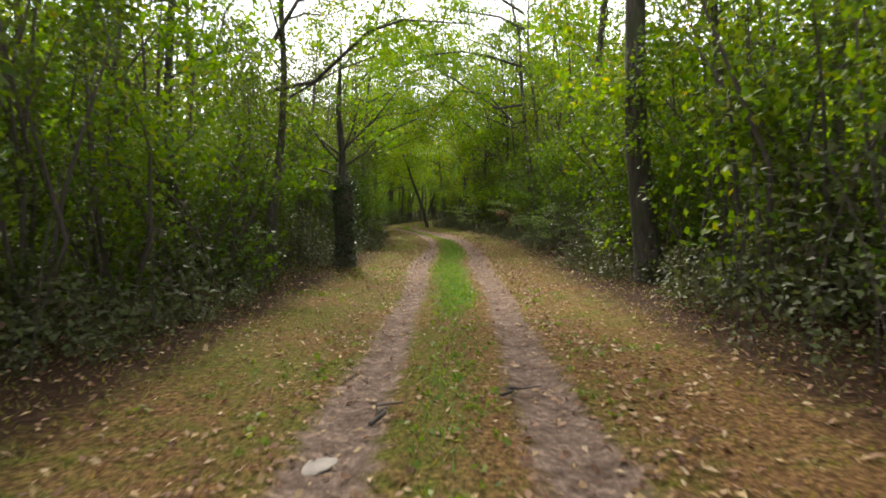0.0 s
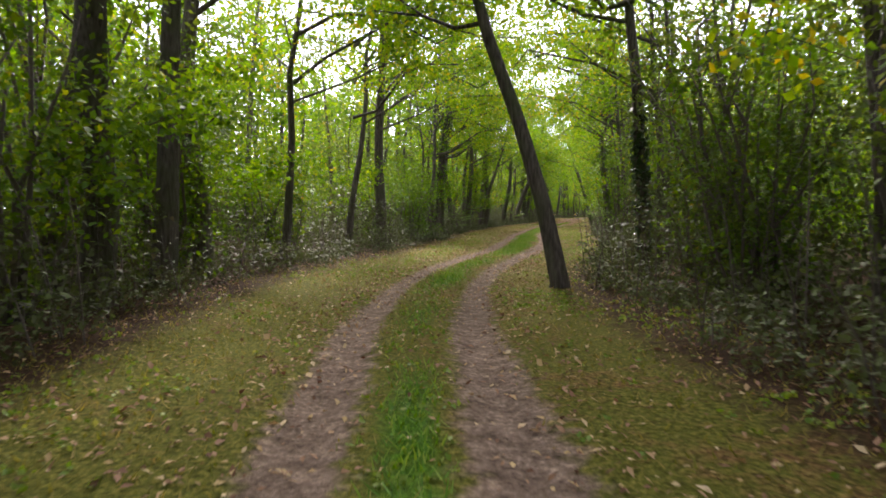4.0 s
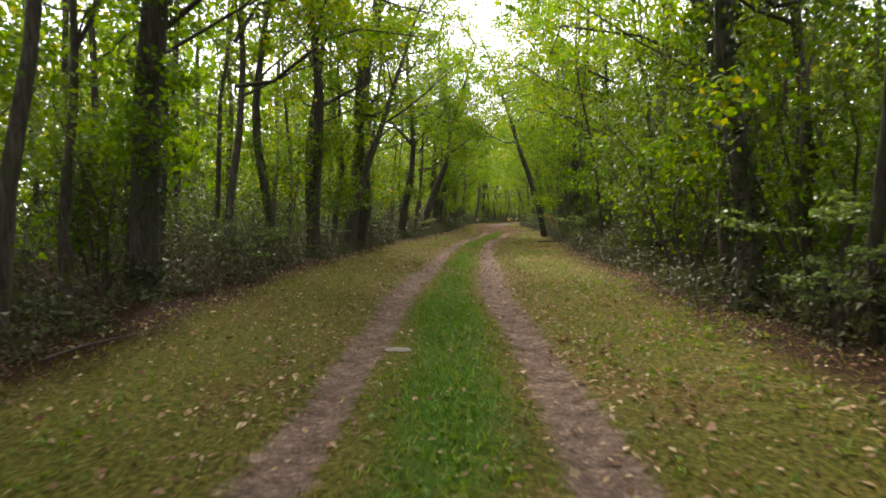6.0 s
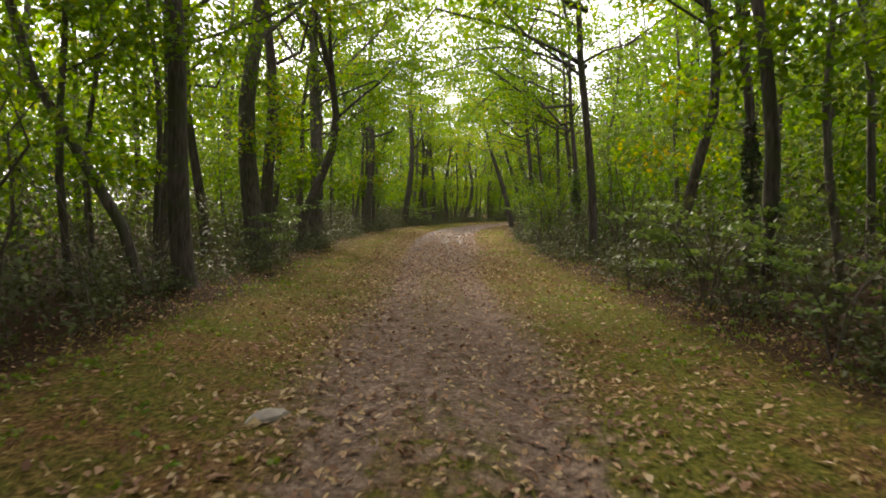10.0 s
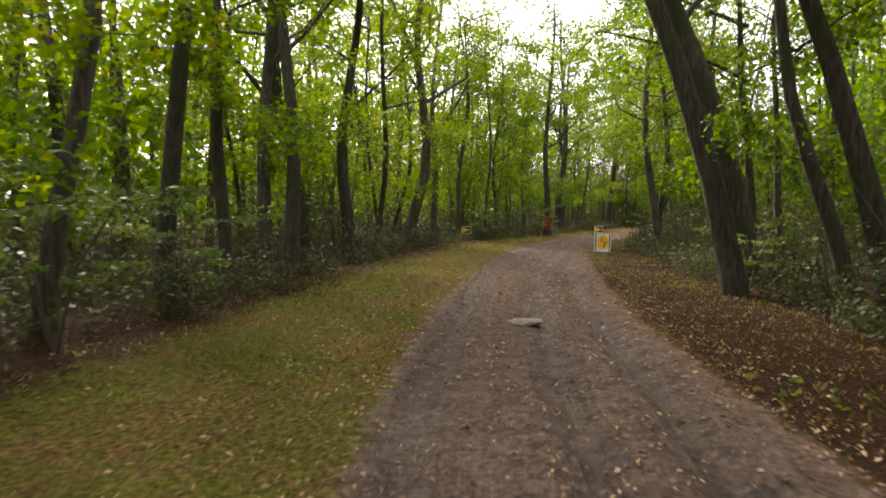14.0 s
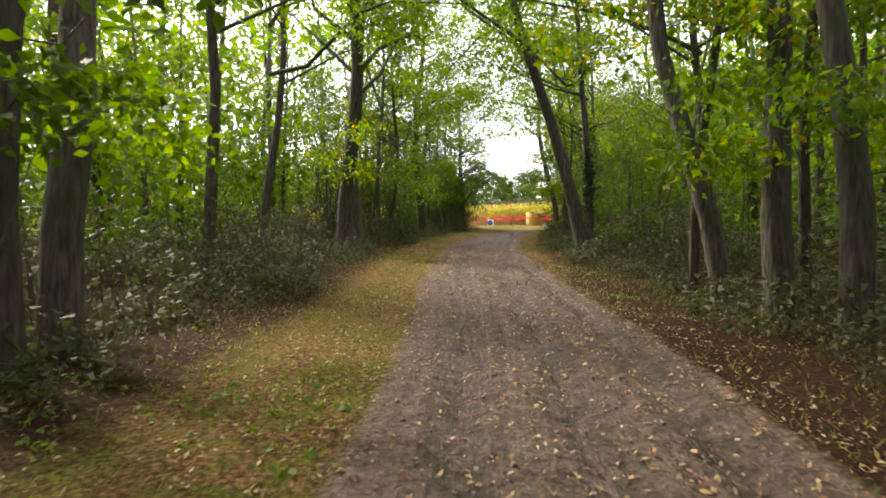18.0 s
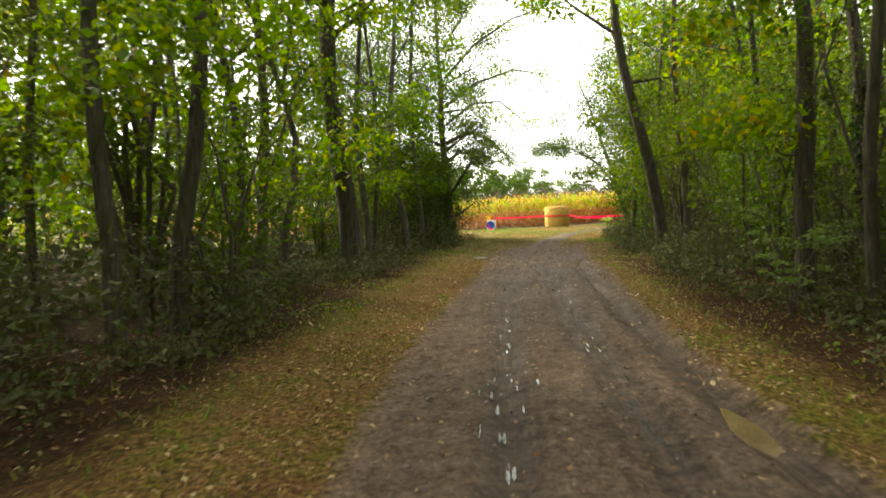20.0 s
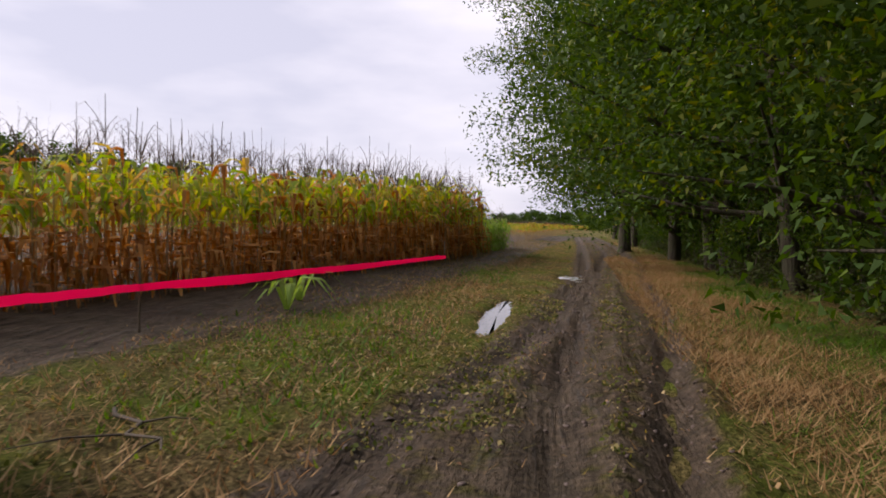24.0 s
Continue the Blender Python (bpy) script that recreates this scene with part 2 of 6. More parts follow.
def mud_lanes(s):
    """Offsets of the three lanes in the muddy stretch; puddles stand in the third."""
    at = [205, 215, 228, 255, 294, 312]
    return (np.interp(s, at, [-0.5, -0.42, -0.5, -0.1, 0.14, 0.2]), np.interp(s, at, [0.6, 0.7, 0.64, 0.68, 1.05, 0.8]), np.interp(s, at, [1.2, 1.28, 1.4, 1.52, 1.76, 1.5]))


def field_ruts(s):
    """Offsets of the middle, right and left muddy wheel tracks where the way crosses the field's edge."""
    d = s - S_FIELD
    return (np.interp(d, [0, 10, 13.5, 15.3, 20, 25.5, 33, 50], [0.12, 0.0, 0.17, 0.32, 0.6, 0.9, 1.25, 2.1]),
            np.interp(d, [0, 10, 12.3, 14, 17, 20.4, 25, 32, 40, 60], [0.55, 0.52, 0.65, 0.9, 1.2, 1.7, 2.2, 2.45, 3.0, 3.2]),
            np.interp(d, [11, 14.4, 16.8, 19, 22.5, 27.6, 33], [-1.6, -1.17, -0.77, -0.29, 0.29, 0.62, 0.95]))


def ground_height(s, off, x, y):
    """Ruts, crown of the track, rough verges and churned mud."""
    mud = np.clip((s - S_MUD + 6) / 14, 0, 1)
    field = np.clip((s - S_FIELD) / 6, 0, 1)
    left, right = wood_ruts(s)
    z = (1 - mud) * (-0.055 * bell(off, left, 0.24) - 0.055 * bell(off, right, 0.24))
    for lane, deep in zip(mud_lanes(s), (0.05, 0.045, 0.075)):
        z += mud * (1 - field) * (-deep * bell(off, lane, 0.15) + 0.022 * bell(off, lane - 0.27, 0.08) + 0.022 * bell(off, lane + 0.27, 0.08))
    fm, fr, fl = field_ruts(s)
    third = np.clip((s - S_FIELD - 11) / 3, 0, 1)
    z += field * (-0.13 * bell(off, fr, 0.15) - 0.09 * bell(off, fm, 0.15) - 0.08 * third * bell(off, fl, 0.2) + 0.05 * bell(off, (fm + fr) / 2, 0.1) + 0.04 * third * bell(off, fl + 0.35, 0.1) + 0.06 * bell(off, fr + 0.3, 0.1))
    verge = np.clip((np.abs(off) - 1.6) / 2, 0, 1)
    z += verge * (0.03 + 0.035 * waves(x * 1.1, y * 1.1)) + (0.012 + 0.012 * field) * waves(x * 4, y * 4) * (0.5 + mud)
    for ps, po, ln, w in POOL_AT:
        far = ps > S_FIELD + 20
        d = ((s - ps) / ((0.68 if far else 0.55) * ln)) ** 2 + ((off - po) / ((0.62 if far else 0.55) * w)) ** 2
        z = z - (0.13 if far else 0.06) * np.exp(-np.minimum(d, 9.0) ** (2.5 if far else 1.5))
    return z


# ---- ground ----


def mesh_object(name, verts, faces, mats, parent=None, smooth=True):
    me = bpy.data.meshes.new(name)
    me.from_pydata([tuple(v) for v in verts], [], [tuple(f) for f in faces])
    for m in mats if isinstance(mats, (list, tuple)) else [mats]:
        me.materials.append(m)
    me.polygons.foreach_set("use_smooth", [smooth] * len(me.polygons))
    ob = new(name, me)
    if parent:
        ob.parent = parent
    return ob


def fast_mesh(name, verts, faces, mat):
    """verts: n x 3, faces: m x k arrays."""
    verts, faces = np.asarray(verts, np.float32), np.asarray(faces, np.int32)
    me = bpy.data.meshes.new(name)
    k = faces.shape[1]
    me.vertices.add(len(verts))
    me.vertices.foreach_set("co", verts.ravel())
    me.loops.add(faces.size)
    me.loops.foreach_set("vertex_index", faces.ravel())
    me.polygons.add(len(faces))
    me.polygons.foreach_set("loop_start", np.arange(0, faces.size, k, dtype=np.int32))
    me.update(calc_edges=True)
    if mat:
        me.materials.append(mat)
    return me


# bare ploughed strip between the meadow and the maize: its depth along x
BARE_X, BARE_D = [64, 71, 74, 80, 86, 100], [1.3, 1.7, 3.5, 3.5, 2.9, 2.3]
MAIZE_X, MAIZE_Y = [20, 45, 64.3, 68.7, 73.8, 82, 96, 108, 200], [318, 304, 293.6, 291.4, 291.0, 291.8, 293.8, 296.8, 320]
OFFS = np.r_[-34, -22, -14, -9, -7.5, -6.5, -5.8, np.arange(-5.2, -2.3, 0.2), np.arange(-2.3, 2.31, 0.1), np.arange(2.4, 5.01, 0.2), 6.5, 9, 14, 20]


def surface_masks(s, off):
    """Bare soil, lush grass and wetness at points of the track."""
    mud = np.clip((s - S_MUD + 8) / 16, 0, 1)
    field = np.clip((s - S_FIELD + 7) / 6, 0, 1)
    wob = 0.12 * np.sin(s * 0.55) + 0.07 * np.sin(s * 1.37 + 1)
    left, right = wood_ruts(s)
    w = 0.29 + 0.05 * np.sin(s * 0.31)
    wide_right = 0.3 * bell(s, 73, 9) + 0.12 * bell(s, 60, 8)
    ruts = np.maximum(bell(off, left + wob * 0.2, w), bell(off, right + wob * 0.2 - 0.3 * wide_right, w + 0.02 + wide_right))
    bare = np.clip((s - S_BARE - 4) / 8, 0, 1)
    ruts = np.maximum(ruts, (0.62 + 0.1 * np.sin(s * 0.5)) * bare * np.clip(1.8 - np.abs(off + 0.05), 0, 1))
    wide = np.clip((1.62 - np.abs(off - 0.62 - 0.1 * np.sin(s * 0.4))) / 0.4, 0, 1)
    dirt = ruts * (1 - mud) + wide * mud
    fm, fr, fl = field_ruts(s)
    third = np.clip((s - S_FIELD - 11) / 3, 0, 1)
    fruts = np.maximum(np.maximum(bell(off, fr, 0.30), bell(off, fm, 0.28)), third * bell(off, fl, 0.42))
    churned = third * np.clip((off - fl) / 0.2, 0, 1) * np.clip((fr - off) / 0.2, 0, 1) * 0.62
    fruts = np.maximum(fruts, churned)
    dirt = dirt * (1 - field) + fruts * field
    mid_off = (left + right) / 2
    strip = np.clip((right - left) / 2 - 0.42, 0.2, 0.5)
    lush = bell(off, mid_off + wob * 0.4, strip) * np.where(s < 61, 0.35 + 0.43 * np.clip((s - 33) / 5, 0, 1) + 0.2 * np.sin(s * 0.8) * np.sin(s * 0.31), 0.38 + 0.4 * bell(s, 117, 13) + 0.35 * np.sin(s * 0.9) * np.sin(s * 0.37 + 1)) * (1 - mud) * (1 - 0.75 * np.clip((s - S_BARE) / 8, 0, 1))
    lush = np.maximum(lush, 0.25 * bell(np.abs(off), 2.2, 0.9) * (0.6 + 0.4 * np.sin(s * 0.13)))
    lanes = np.max([bell(off, lane, 0.2) for lane in mud_lanes(s)], axis=0)
    wet = np.maximum(mud * (0.42 + 0.42 * lanes + 0.12 * np.sin(s * 0.21)), field * (0.75 + 0.25 * fruts)) * dirt
    return np.clip(dirt, 0, 1), np.clip(lush, 0, 1), np.clip(wet, 0, 1)


def litter_share(s, off):
    """How much of the verge lies under fallen leaves, by stretch and side."""
    left = np.interp(s, [20, 75, 85, 100, 152, 162, 172, 182, 205, 225, 250, 300], [0.75, 0.6, 0.35, 0.35, 0.5, 0.85, 0.85, 0.65, 0.8, 0.6, 0.65, 0.9])
    right = np.interp(s, [20, 70, 85, 110, 140, 160, 175, 190, 205, 240, 290, 310], [0.95, 0.8, 0.5, 0.6, 0.4, 0.3, 0.55, 0.7, 0.85, 0.85, 0.85, 0.9])
    return np.where(off < 0, left, right)


def ground_material():
    m, n, l, p = material("track_ground")
    at = n.new("ShaderNodeAttribute")
    at.attribute_name = "surface"
    sep = n.new("ShaderNodeSeparateColor")
    l.new(at.outputs["Color"], sep.inputs["Color"])
    fine, mid, big = noise_node(n, l, 22, 6, rough=0.7), noise_node(n, l, 5.0, 4), noise_node(n, l, 0.7, 3)
    soil = ramp_node(n, l, fine, [(0.3, (0.083, 0.058, 0.043)), (0.5, (0.145, 0.105, 0.079)), (0.66, (0.208, 0.155, 0.120)), (0.82, (0.33, 0.262, 0.208))])
    clod = ramp_node(n, l, mid, [(0.3, (0.62, 0.60, 0.58)), (0.5, (0.95, 0.95, 0.95)), (0.7, (1.4, 1.4, 1.38))])
    mul = n.new("ShaderNodeMix")
    mul.data_type, mul.blend_type = "RGBA", "MULTIPLY"
    mul.inputs["Factor"].default_value = 1.0
    l.new(soil, mul.inputs["A"])
    l.new(clod, mul.inputs["B"])
    soil = mul.outputs["Result"]
    litter = ramp_node(n, l, fine, [(0.32, (0.026, 0.015, 0.007)), (0.5, (0.115, 0.064, 0.026)), (0.66, (0.27, 0.165, 0.065))])
    turf = ramp_node(n, l, fine, [(0.32, (0.026, 0.030, 0.006)), (0.5, (0.080, 0.083, 0.014)), (0.68, (0.175, 0.150, 0.034))])
    lush = ramp_node(n, l, fine, [(0.3, (0.015, 0.042, 0.003)), (0.65, (0.065, 0.15, 0.010))])
    strewn = n.new("ShaderNodeAttribute")
    strewn.attribute_name = "strewn"
    verge = mix_node(n, l, calc(n, l, "MULTIPLY", calc(n, l, "SUBTRACT", calc(n, l, "ADD", calc(n, l, "ADD", calc(n, l, "MULTIPLY", mid, 0.5), calc(n, l, "MULTIPLY", big, 0.5)), calc(n, l, "MULTIPLY", strewn.outputs["Fac"], 0.34)), 0.67), 6.0, True), turf, litter)
    # Leaf-litter brown, darkened in the colour for the shade under the trees.
    shaded_floor = ramp_node(n, l, fine, [(0.3, (0.010, 0.007, 0.004)), (0.55, (0.036, 0.020, 0.011)), (0.75, (0.10, 0.055, 0.028))])
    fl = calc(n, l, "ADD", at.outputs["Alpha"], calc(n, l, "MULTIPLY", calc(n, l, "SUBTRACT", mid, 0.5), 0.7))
    verge = mix_node(n, l, calc(n, l, "MULTIPLY", calc(n, l, "SUBTRACT", fl, 0.35), 2.5, True), verge, shaded_floor)
    g = calc(n, l, "ADD", sep.outputs["Green"], calc(n, l, "MULTIPLY", calc(n, l, "SUBTRACT", mid, 0.5), 0.9))
    verge = mix_node(n, l, calc(n, l, "MULTIPLY", calc(n, l, "SUBTRACT", g, 0.22), 2.2, True), verge, lush)
    d = calc(n, l, "ADD", sep.outputs["Red"], calc(n, l, "MULTIPLY", calc(n, l, "SUBTRACT", mid, 0.5), 1.0))
    d = calc(n, l, "MULTIPLY", calc(n, l, "SUBTRACT", d, 0.33), 3.2, True)
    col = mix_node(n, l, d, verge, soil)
    wet = calc(n, l, "MULTIPLY", calc(n, l, "SUBTRACT", calc(n, l, "ADD", sep.outputs["Blue"], calc(n, l, "MULTIPLY", mid, 0.6)), 0.45), 2.0, True)
    at2 = n.new("ShaderNodeAttribute")
    at2.attribute_name = "meadow"
    mown = ramp_node(n, l, fine, [(0.3, (0.024, 0.020, 0.010)), (0.5, (0.088, 0.068, 0.030)), (0.68, (0.25, 0.19, 0.09))])
    mown = mix_node(n, l, calc(n, l, "MULTIPLY", calc(n, l, "SUBTRACT", big, 0.42), 5.0, True), mown, ramp_node(n, l, fine, [(0.3, (0.03, 0.045, 0.008)), (0.65, (0.12, 0.14, 0.026))]))
    col = mix_node(n, l, calc(n, l, "MULTIPLY", at2.outputs["Fac"], calc(n, l, "SUBTRACT", 1.0, calc(n, l, "MULTIPLY", d, 0.85))), col, mown)
    hs = n.new("ShaderNodeHueSaturation")
    hs.inputs["Value"].default_value, hs.inputs["Saturation"].default_value = 0.28, 1.0
    l.new(col, hs.inputs["Color"])
    lane = n.new("ShaderNodeAttribute")
    lane.attribute_name = "lane"
    stretch = n.new("ShaderNodeMapping")
    stretch.inputs["Scale"].default_value = (0.55, 7.0, 1.0)
    l.new(lane.outputs["Vector"], stretch.inputs["Vector"])
    st = n.new("ShaderNodeTexNoise")
    st.inputs["Scale"].default_value, st.inputs["Detail"].default_value, st.inputs["Roughness"].default_value = 1.0, 5.0, 0.6
    l.new(stretch.outputs["Vector"], st.inputs["Vector"])
    streak = mix_node(n, l, sep.outputs["Blue"], (1, 1, 1), ramp_node(n, l, st.outputs["Fac"], [(0.38, (0.38, 0.36, 0.36)), (0.5, (0.95, 0.95, 0.95)), (0.60, (1.4, 1.4, 1.4))]))
    gloss = calc(n, l, "MULTIPLY", calc(n, l, "SUBTRACT", st.outputs["Fac"], 0.46), 6.0, True)
    wet = calc(n, l, "MAXIMUM", calc(n, l, "MULTIPLY", wet, 0.7), calc(n, l, "MULTIPLY", calc(n, l, "MULTIPLY", sep.outputs["Blue"], 1.6, True), gloss))
    mul2 = n.new("ShaderNodeMix")
    mul2.data_type, mul2.blend_type = "RGBA", "MULTIPLY"
    mul2.inputs["Factor"].default_value = 1.0
    l.new(col, mul2.inputs["A"])
    l.new(streak, mul2.inputs["B"])
    col = mul2.outputs["Result"]
    speck = ramp_node(n, l, noise_node(n, l, 17.0, 6, rough=0.8), [(0.36, (0.62, 0.60, 0.58)), (0.5, (0.97, 0.97, 0.97)), (0.64, (1.45, 1.42, 1.36))])
    rough_up = n.new("ShaderNodeMix")
    rough_up.data_type, rough_up.blend_type = "RGBA", "MULTIPLY"
    rough_up.inputs["Factor"].default_value = 1.0
    l.new(mix_node(n, l, wet, col, hs.outputs["Color"]), rough_up.inputs["A"])
    l.new(speck, rough_up.inputs["B"])
    l.new(rough_up.outputs["Result"], p.inputs["Base Color"])
    l.new(calc(n, l, "SUBTRACT", 0.95, calc(n, l, "MULTIPLY", wet, 0.46)), p.inputs["Roughness"])
    l.new(calc(n, l, "ADD", 0.03, calc(n, l, "MULTIPLY", wet, 0.11)), p.inputs["Specular IOR Level"])
    relief = calc(n, l, "ADD", calc(n, l, "MULTIPLY", mid, 1.6), fine)
    bump_node(n, l, calc(n, l, "ADD", relief, calc(n, l, "MULTIPLY", calc(n, l, "MULTIPLY", st.outputs["Fac"], 2.5), sep.outputs["Blue"])), 1.0, 0.06, p)
    return m


GROUND = ground_material()


def build_ground():
    ns, no = len(S), len(OFFS)
    ss, oo = np.meshgrid(S, OFFS, indexing="ij")
    x = C_LINE[:, 0:1] + NOR[:, 0:1] * OFFS[None, :]
    y = C_LINE[:, 1:2] + NOR[:, 1:2] * OFFS[None, :]
    z = ground_height(ss, oo, x, y)
    far = np.abs(oo) > 10
    z = np.where(far, -0.02 * np.clip(np.abs(oo) - 10, 0, 10) * 0.3, z)
    verts = np.stack([x, y, z], -1).reshape(-1, 3)
    i, j = np.meshgrid(np.arange(ns - 1), np.arange(no - 1), indexing="ij")
    a = (i * no + j).ravel()
    faces = np.stack([a, a + 1, a + no + 1, a + no], 1)
    # the rest of the land, out to the horizon
    big = len(verts)
    verts = np.r_[verts, [[-2500, -2500, -0.12], [2800, -2500, -0.12], [2800, 3000, -0.12], [-2500, 3000, -0.12]]]
    faces = np.r_[faces, [[big, big + 1, big + 2, big + 3]]]
    me = fast_mesh("ground", verts, faces, GROUND)
    me.polygons.foreach_set("use_smooth", [True] * len(me.polygons))
    dirt, lush, wet = surface_masks(ss.ravel(), oo.ravel())
    lay = me.color_attributes.new("surface", "FLOAT_COLOR", "POINT")
    cols = np.zeros((len(verts), 4), np.float32)
    cols[:big, 0], cols[:big, 1], cols[:big, 2] = dirt, lush, wet
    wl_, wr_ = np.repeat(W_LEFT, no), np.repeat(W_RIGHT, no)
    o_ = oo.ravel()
    # Alpha mask: where litter colour with tree shade painted in replaces the verge.
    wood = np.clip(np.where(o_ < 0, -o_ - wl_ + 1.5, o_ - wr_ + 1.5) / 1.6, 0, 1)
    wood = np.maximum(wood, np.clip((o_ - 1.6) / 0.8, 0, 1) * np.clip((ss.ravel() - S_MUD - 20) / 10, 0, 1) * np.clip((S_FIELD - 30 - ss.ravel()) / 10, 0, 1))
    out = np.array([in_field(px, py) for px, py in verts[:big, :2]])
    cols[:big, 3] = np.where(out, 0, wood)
    foot = np.clip((verts[:big, 1] - np.interp(verts[:big, 0], MAIZE_X, MAIZE_Y) + np.interp(verts[:big, 0], BARE_X, BARE_D)) / 0.9, 0, 1) * out
    cols[:big, 0] = np.maximum(cols[:big, 0], foot)
    cols[:big, 2] = np.maximum(cols[:big, 2], 1.0 * foot)
    lay.data.foreach_set("color", cols.ravel())
    lane = me.attributes.new("lane", "FLOAT_VECTOR", "POINT")
    way = np.zeros((len(verts), 3), np.float32)
    way[:big, 0], way[:big, 1] = ss.ravel(), oo.ravel()
    lane.data.foreach_set("vector", way.ravel())
    strewn = me.attributes.new("strewn", "FLOAT", "POINT")
    share = np.full(len(verts), 0.5, np.float32)
    share[:big] = litter_share(ss.ravel(), oo.ravel())
    strewn.data.foreach_set("value", share)
    mead = me.attributes.new("meadow", "FLOAT", "POINT")
    open_land = np.ones(len(verts), np.float32)
    open_land[:big] = np.where(out, 1.0, np.clip((ss.ravel() - S_FIELD + 12) / 10, 0, 1) * (np.abs(o_) < 4))
    mead.data.foreach_set("value", open_land)
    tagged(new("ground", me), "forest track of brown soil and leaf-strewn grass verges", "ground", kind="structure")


build_ground()

# ---- trees ----
RNG = np.random.RandomState(11)


def leaf_cloud(rs, centres, radii, per, size, droop=0.3, flat=0.75, plain=False):
    """Folded two-triangle leaves scattered round clump centres."""
    cs = np.repeat(np.asarray(centres, float), per, axis=0)
    rr = np.repeat(np.asarray(radii, float), per)
    n = len(cs)
    d = rs.normal(size=(n, 3))
    d /= np.linalg.norm(d, axis=1)[:, None]
    pos = cs + d * (rr * rs.uniform(0.25, 1.0, n) ** 0.6)[:, None] * [1, 1, flat]
    nrm = rs.normal(size=(n, 3)) * 0.75 + [0, 0, 0.9] + d * 0.4
    nrm /= np.linalg.norm(nrm, axis=1)[:, None]
    ax = np.cross(nrm, rs.normal(size=(n, 3)))
    ax[:, 2] -= droop
    ax /= np.linalg.norm(ax, axis=1)[:, None]
    side = np.cross(nrm, ax)
    side /= np.linalg.norm(side, axis=1)[:, None]
    sz = (size * rs.uniform(0.6, 1.35, n))[:, None]
    base, tip = pos - ax * sz * 0.5, pos + ax * sz * 0.55
    if plain:
        verts = np.stack([base - side * sz * 0.32, base + side * sz * 0.32, tip], 1).reshape(-1, 3)
        return verts, np.arange(n * 3).reshape(-1, 3)
    lift = nrm * sz * 0.10
    left, right = pos - side * sz * 0.33 + lift, pos + side * sz * 0.33 + lift
    verts = np.stack([base, left, tip, right], 1).reshape(-1, 3)
    k = np.arange(n) * 4
    faces = np.concatenate([np.stack([k, k + 2, k + 1], 1), np.stack([k, k + 3, k + 2], 1)])
    return verts, faces


def tube(points, radii, sides=7, rough=0.0, rs=None):
    """A tapered, bent stem through points."""
    points, radii = np.asarray(points, float), np.asarray(radii, float)
    tan = np.gradient(points, axis=0)
    tan /= np.linalg.norm(tan, axis=1)[:, None] + 1e-9
    ref = np.array([0.0, 1.0, 0.0]) if abs(tan[0][2]) > 0.7 else np.array([0, 0, 1.0])
    a = np.cross(tan, ref)
    a /= np.linalg.norm(a, axis=1)[:, None] + 1e-9
    b = np.cross(tan, a)
    ang = np.arange(sides) * 2 * np.pi / sides
    r = radii[:, None] * (1 + (rough * rs.uniform(-1, 1, (len(points), sides)) if rs is not None and rough else 0))
    ring = points[:, None, :] + (np.cos(ang)[None, :, None] * a[:, None, :] + np.sin(ang)[None, :, None] * b[:, None, :]) * np.broadcast_to(r, (len(points), sides))[..., None]
    verts = ring.reshape(-1, 3)
    faces = []
    for i in range(len(points) - 1):
        for j in range(sides):
            k = (j + 1) % sides
            faces.append((i * sides + j, i * sides + k, (i + 1) * sides + k, (i + 1) * sides + j))
    return verts, np.array(faces)


def join(pieces):
    vs, fs, n = [], [], 0
    for v, f in pieces:
        vs.append(v)
        fs.append(np.asarray(f) + n)
        n += len(v)
    return np.concatenate(vs), np.concatenate(fs)


def link_part(name, me, parent, label=""):
    ob = new(name, me)
    ob.parent = parent
    if label:
        ob["label"] = label
    return ob


def stem_curve(rs, height, lean, wander, n=8):
    h = np.linspace(0, 1, n)
    ang = rs.uniform(0, 6.28)
    bend = np.cumsum(rs.normal(0, wander, (n, 2)), axis=0) * h[:, None]
    x = lean * h**1.2 * height + bend[:, 0]
    return np.stack([x, bend[:, 1], h * height], 1)


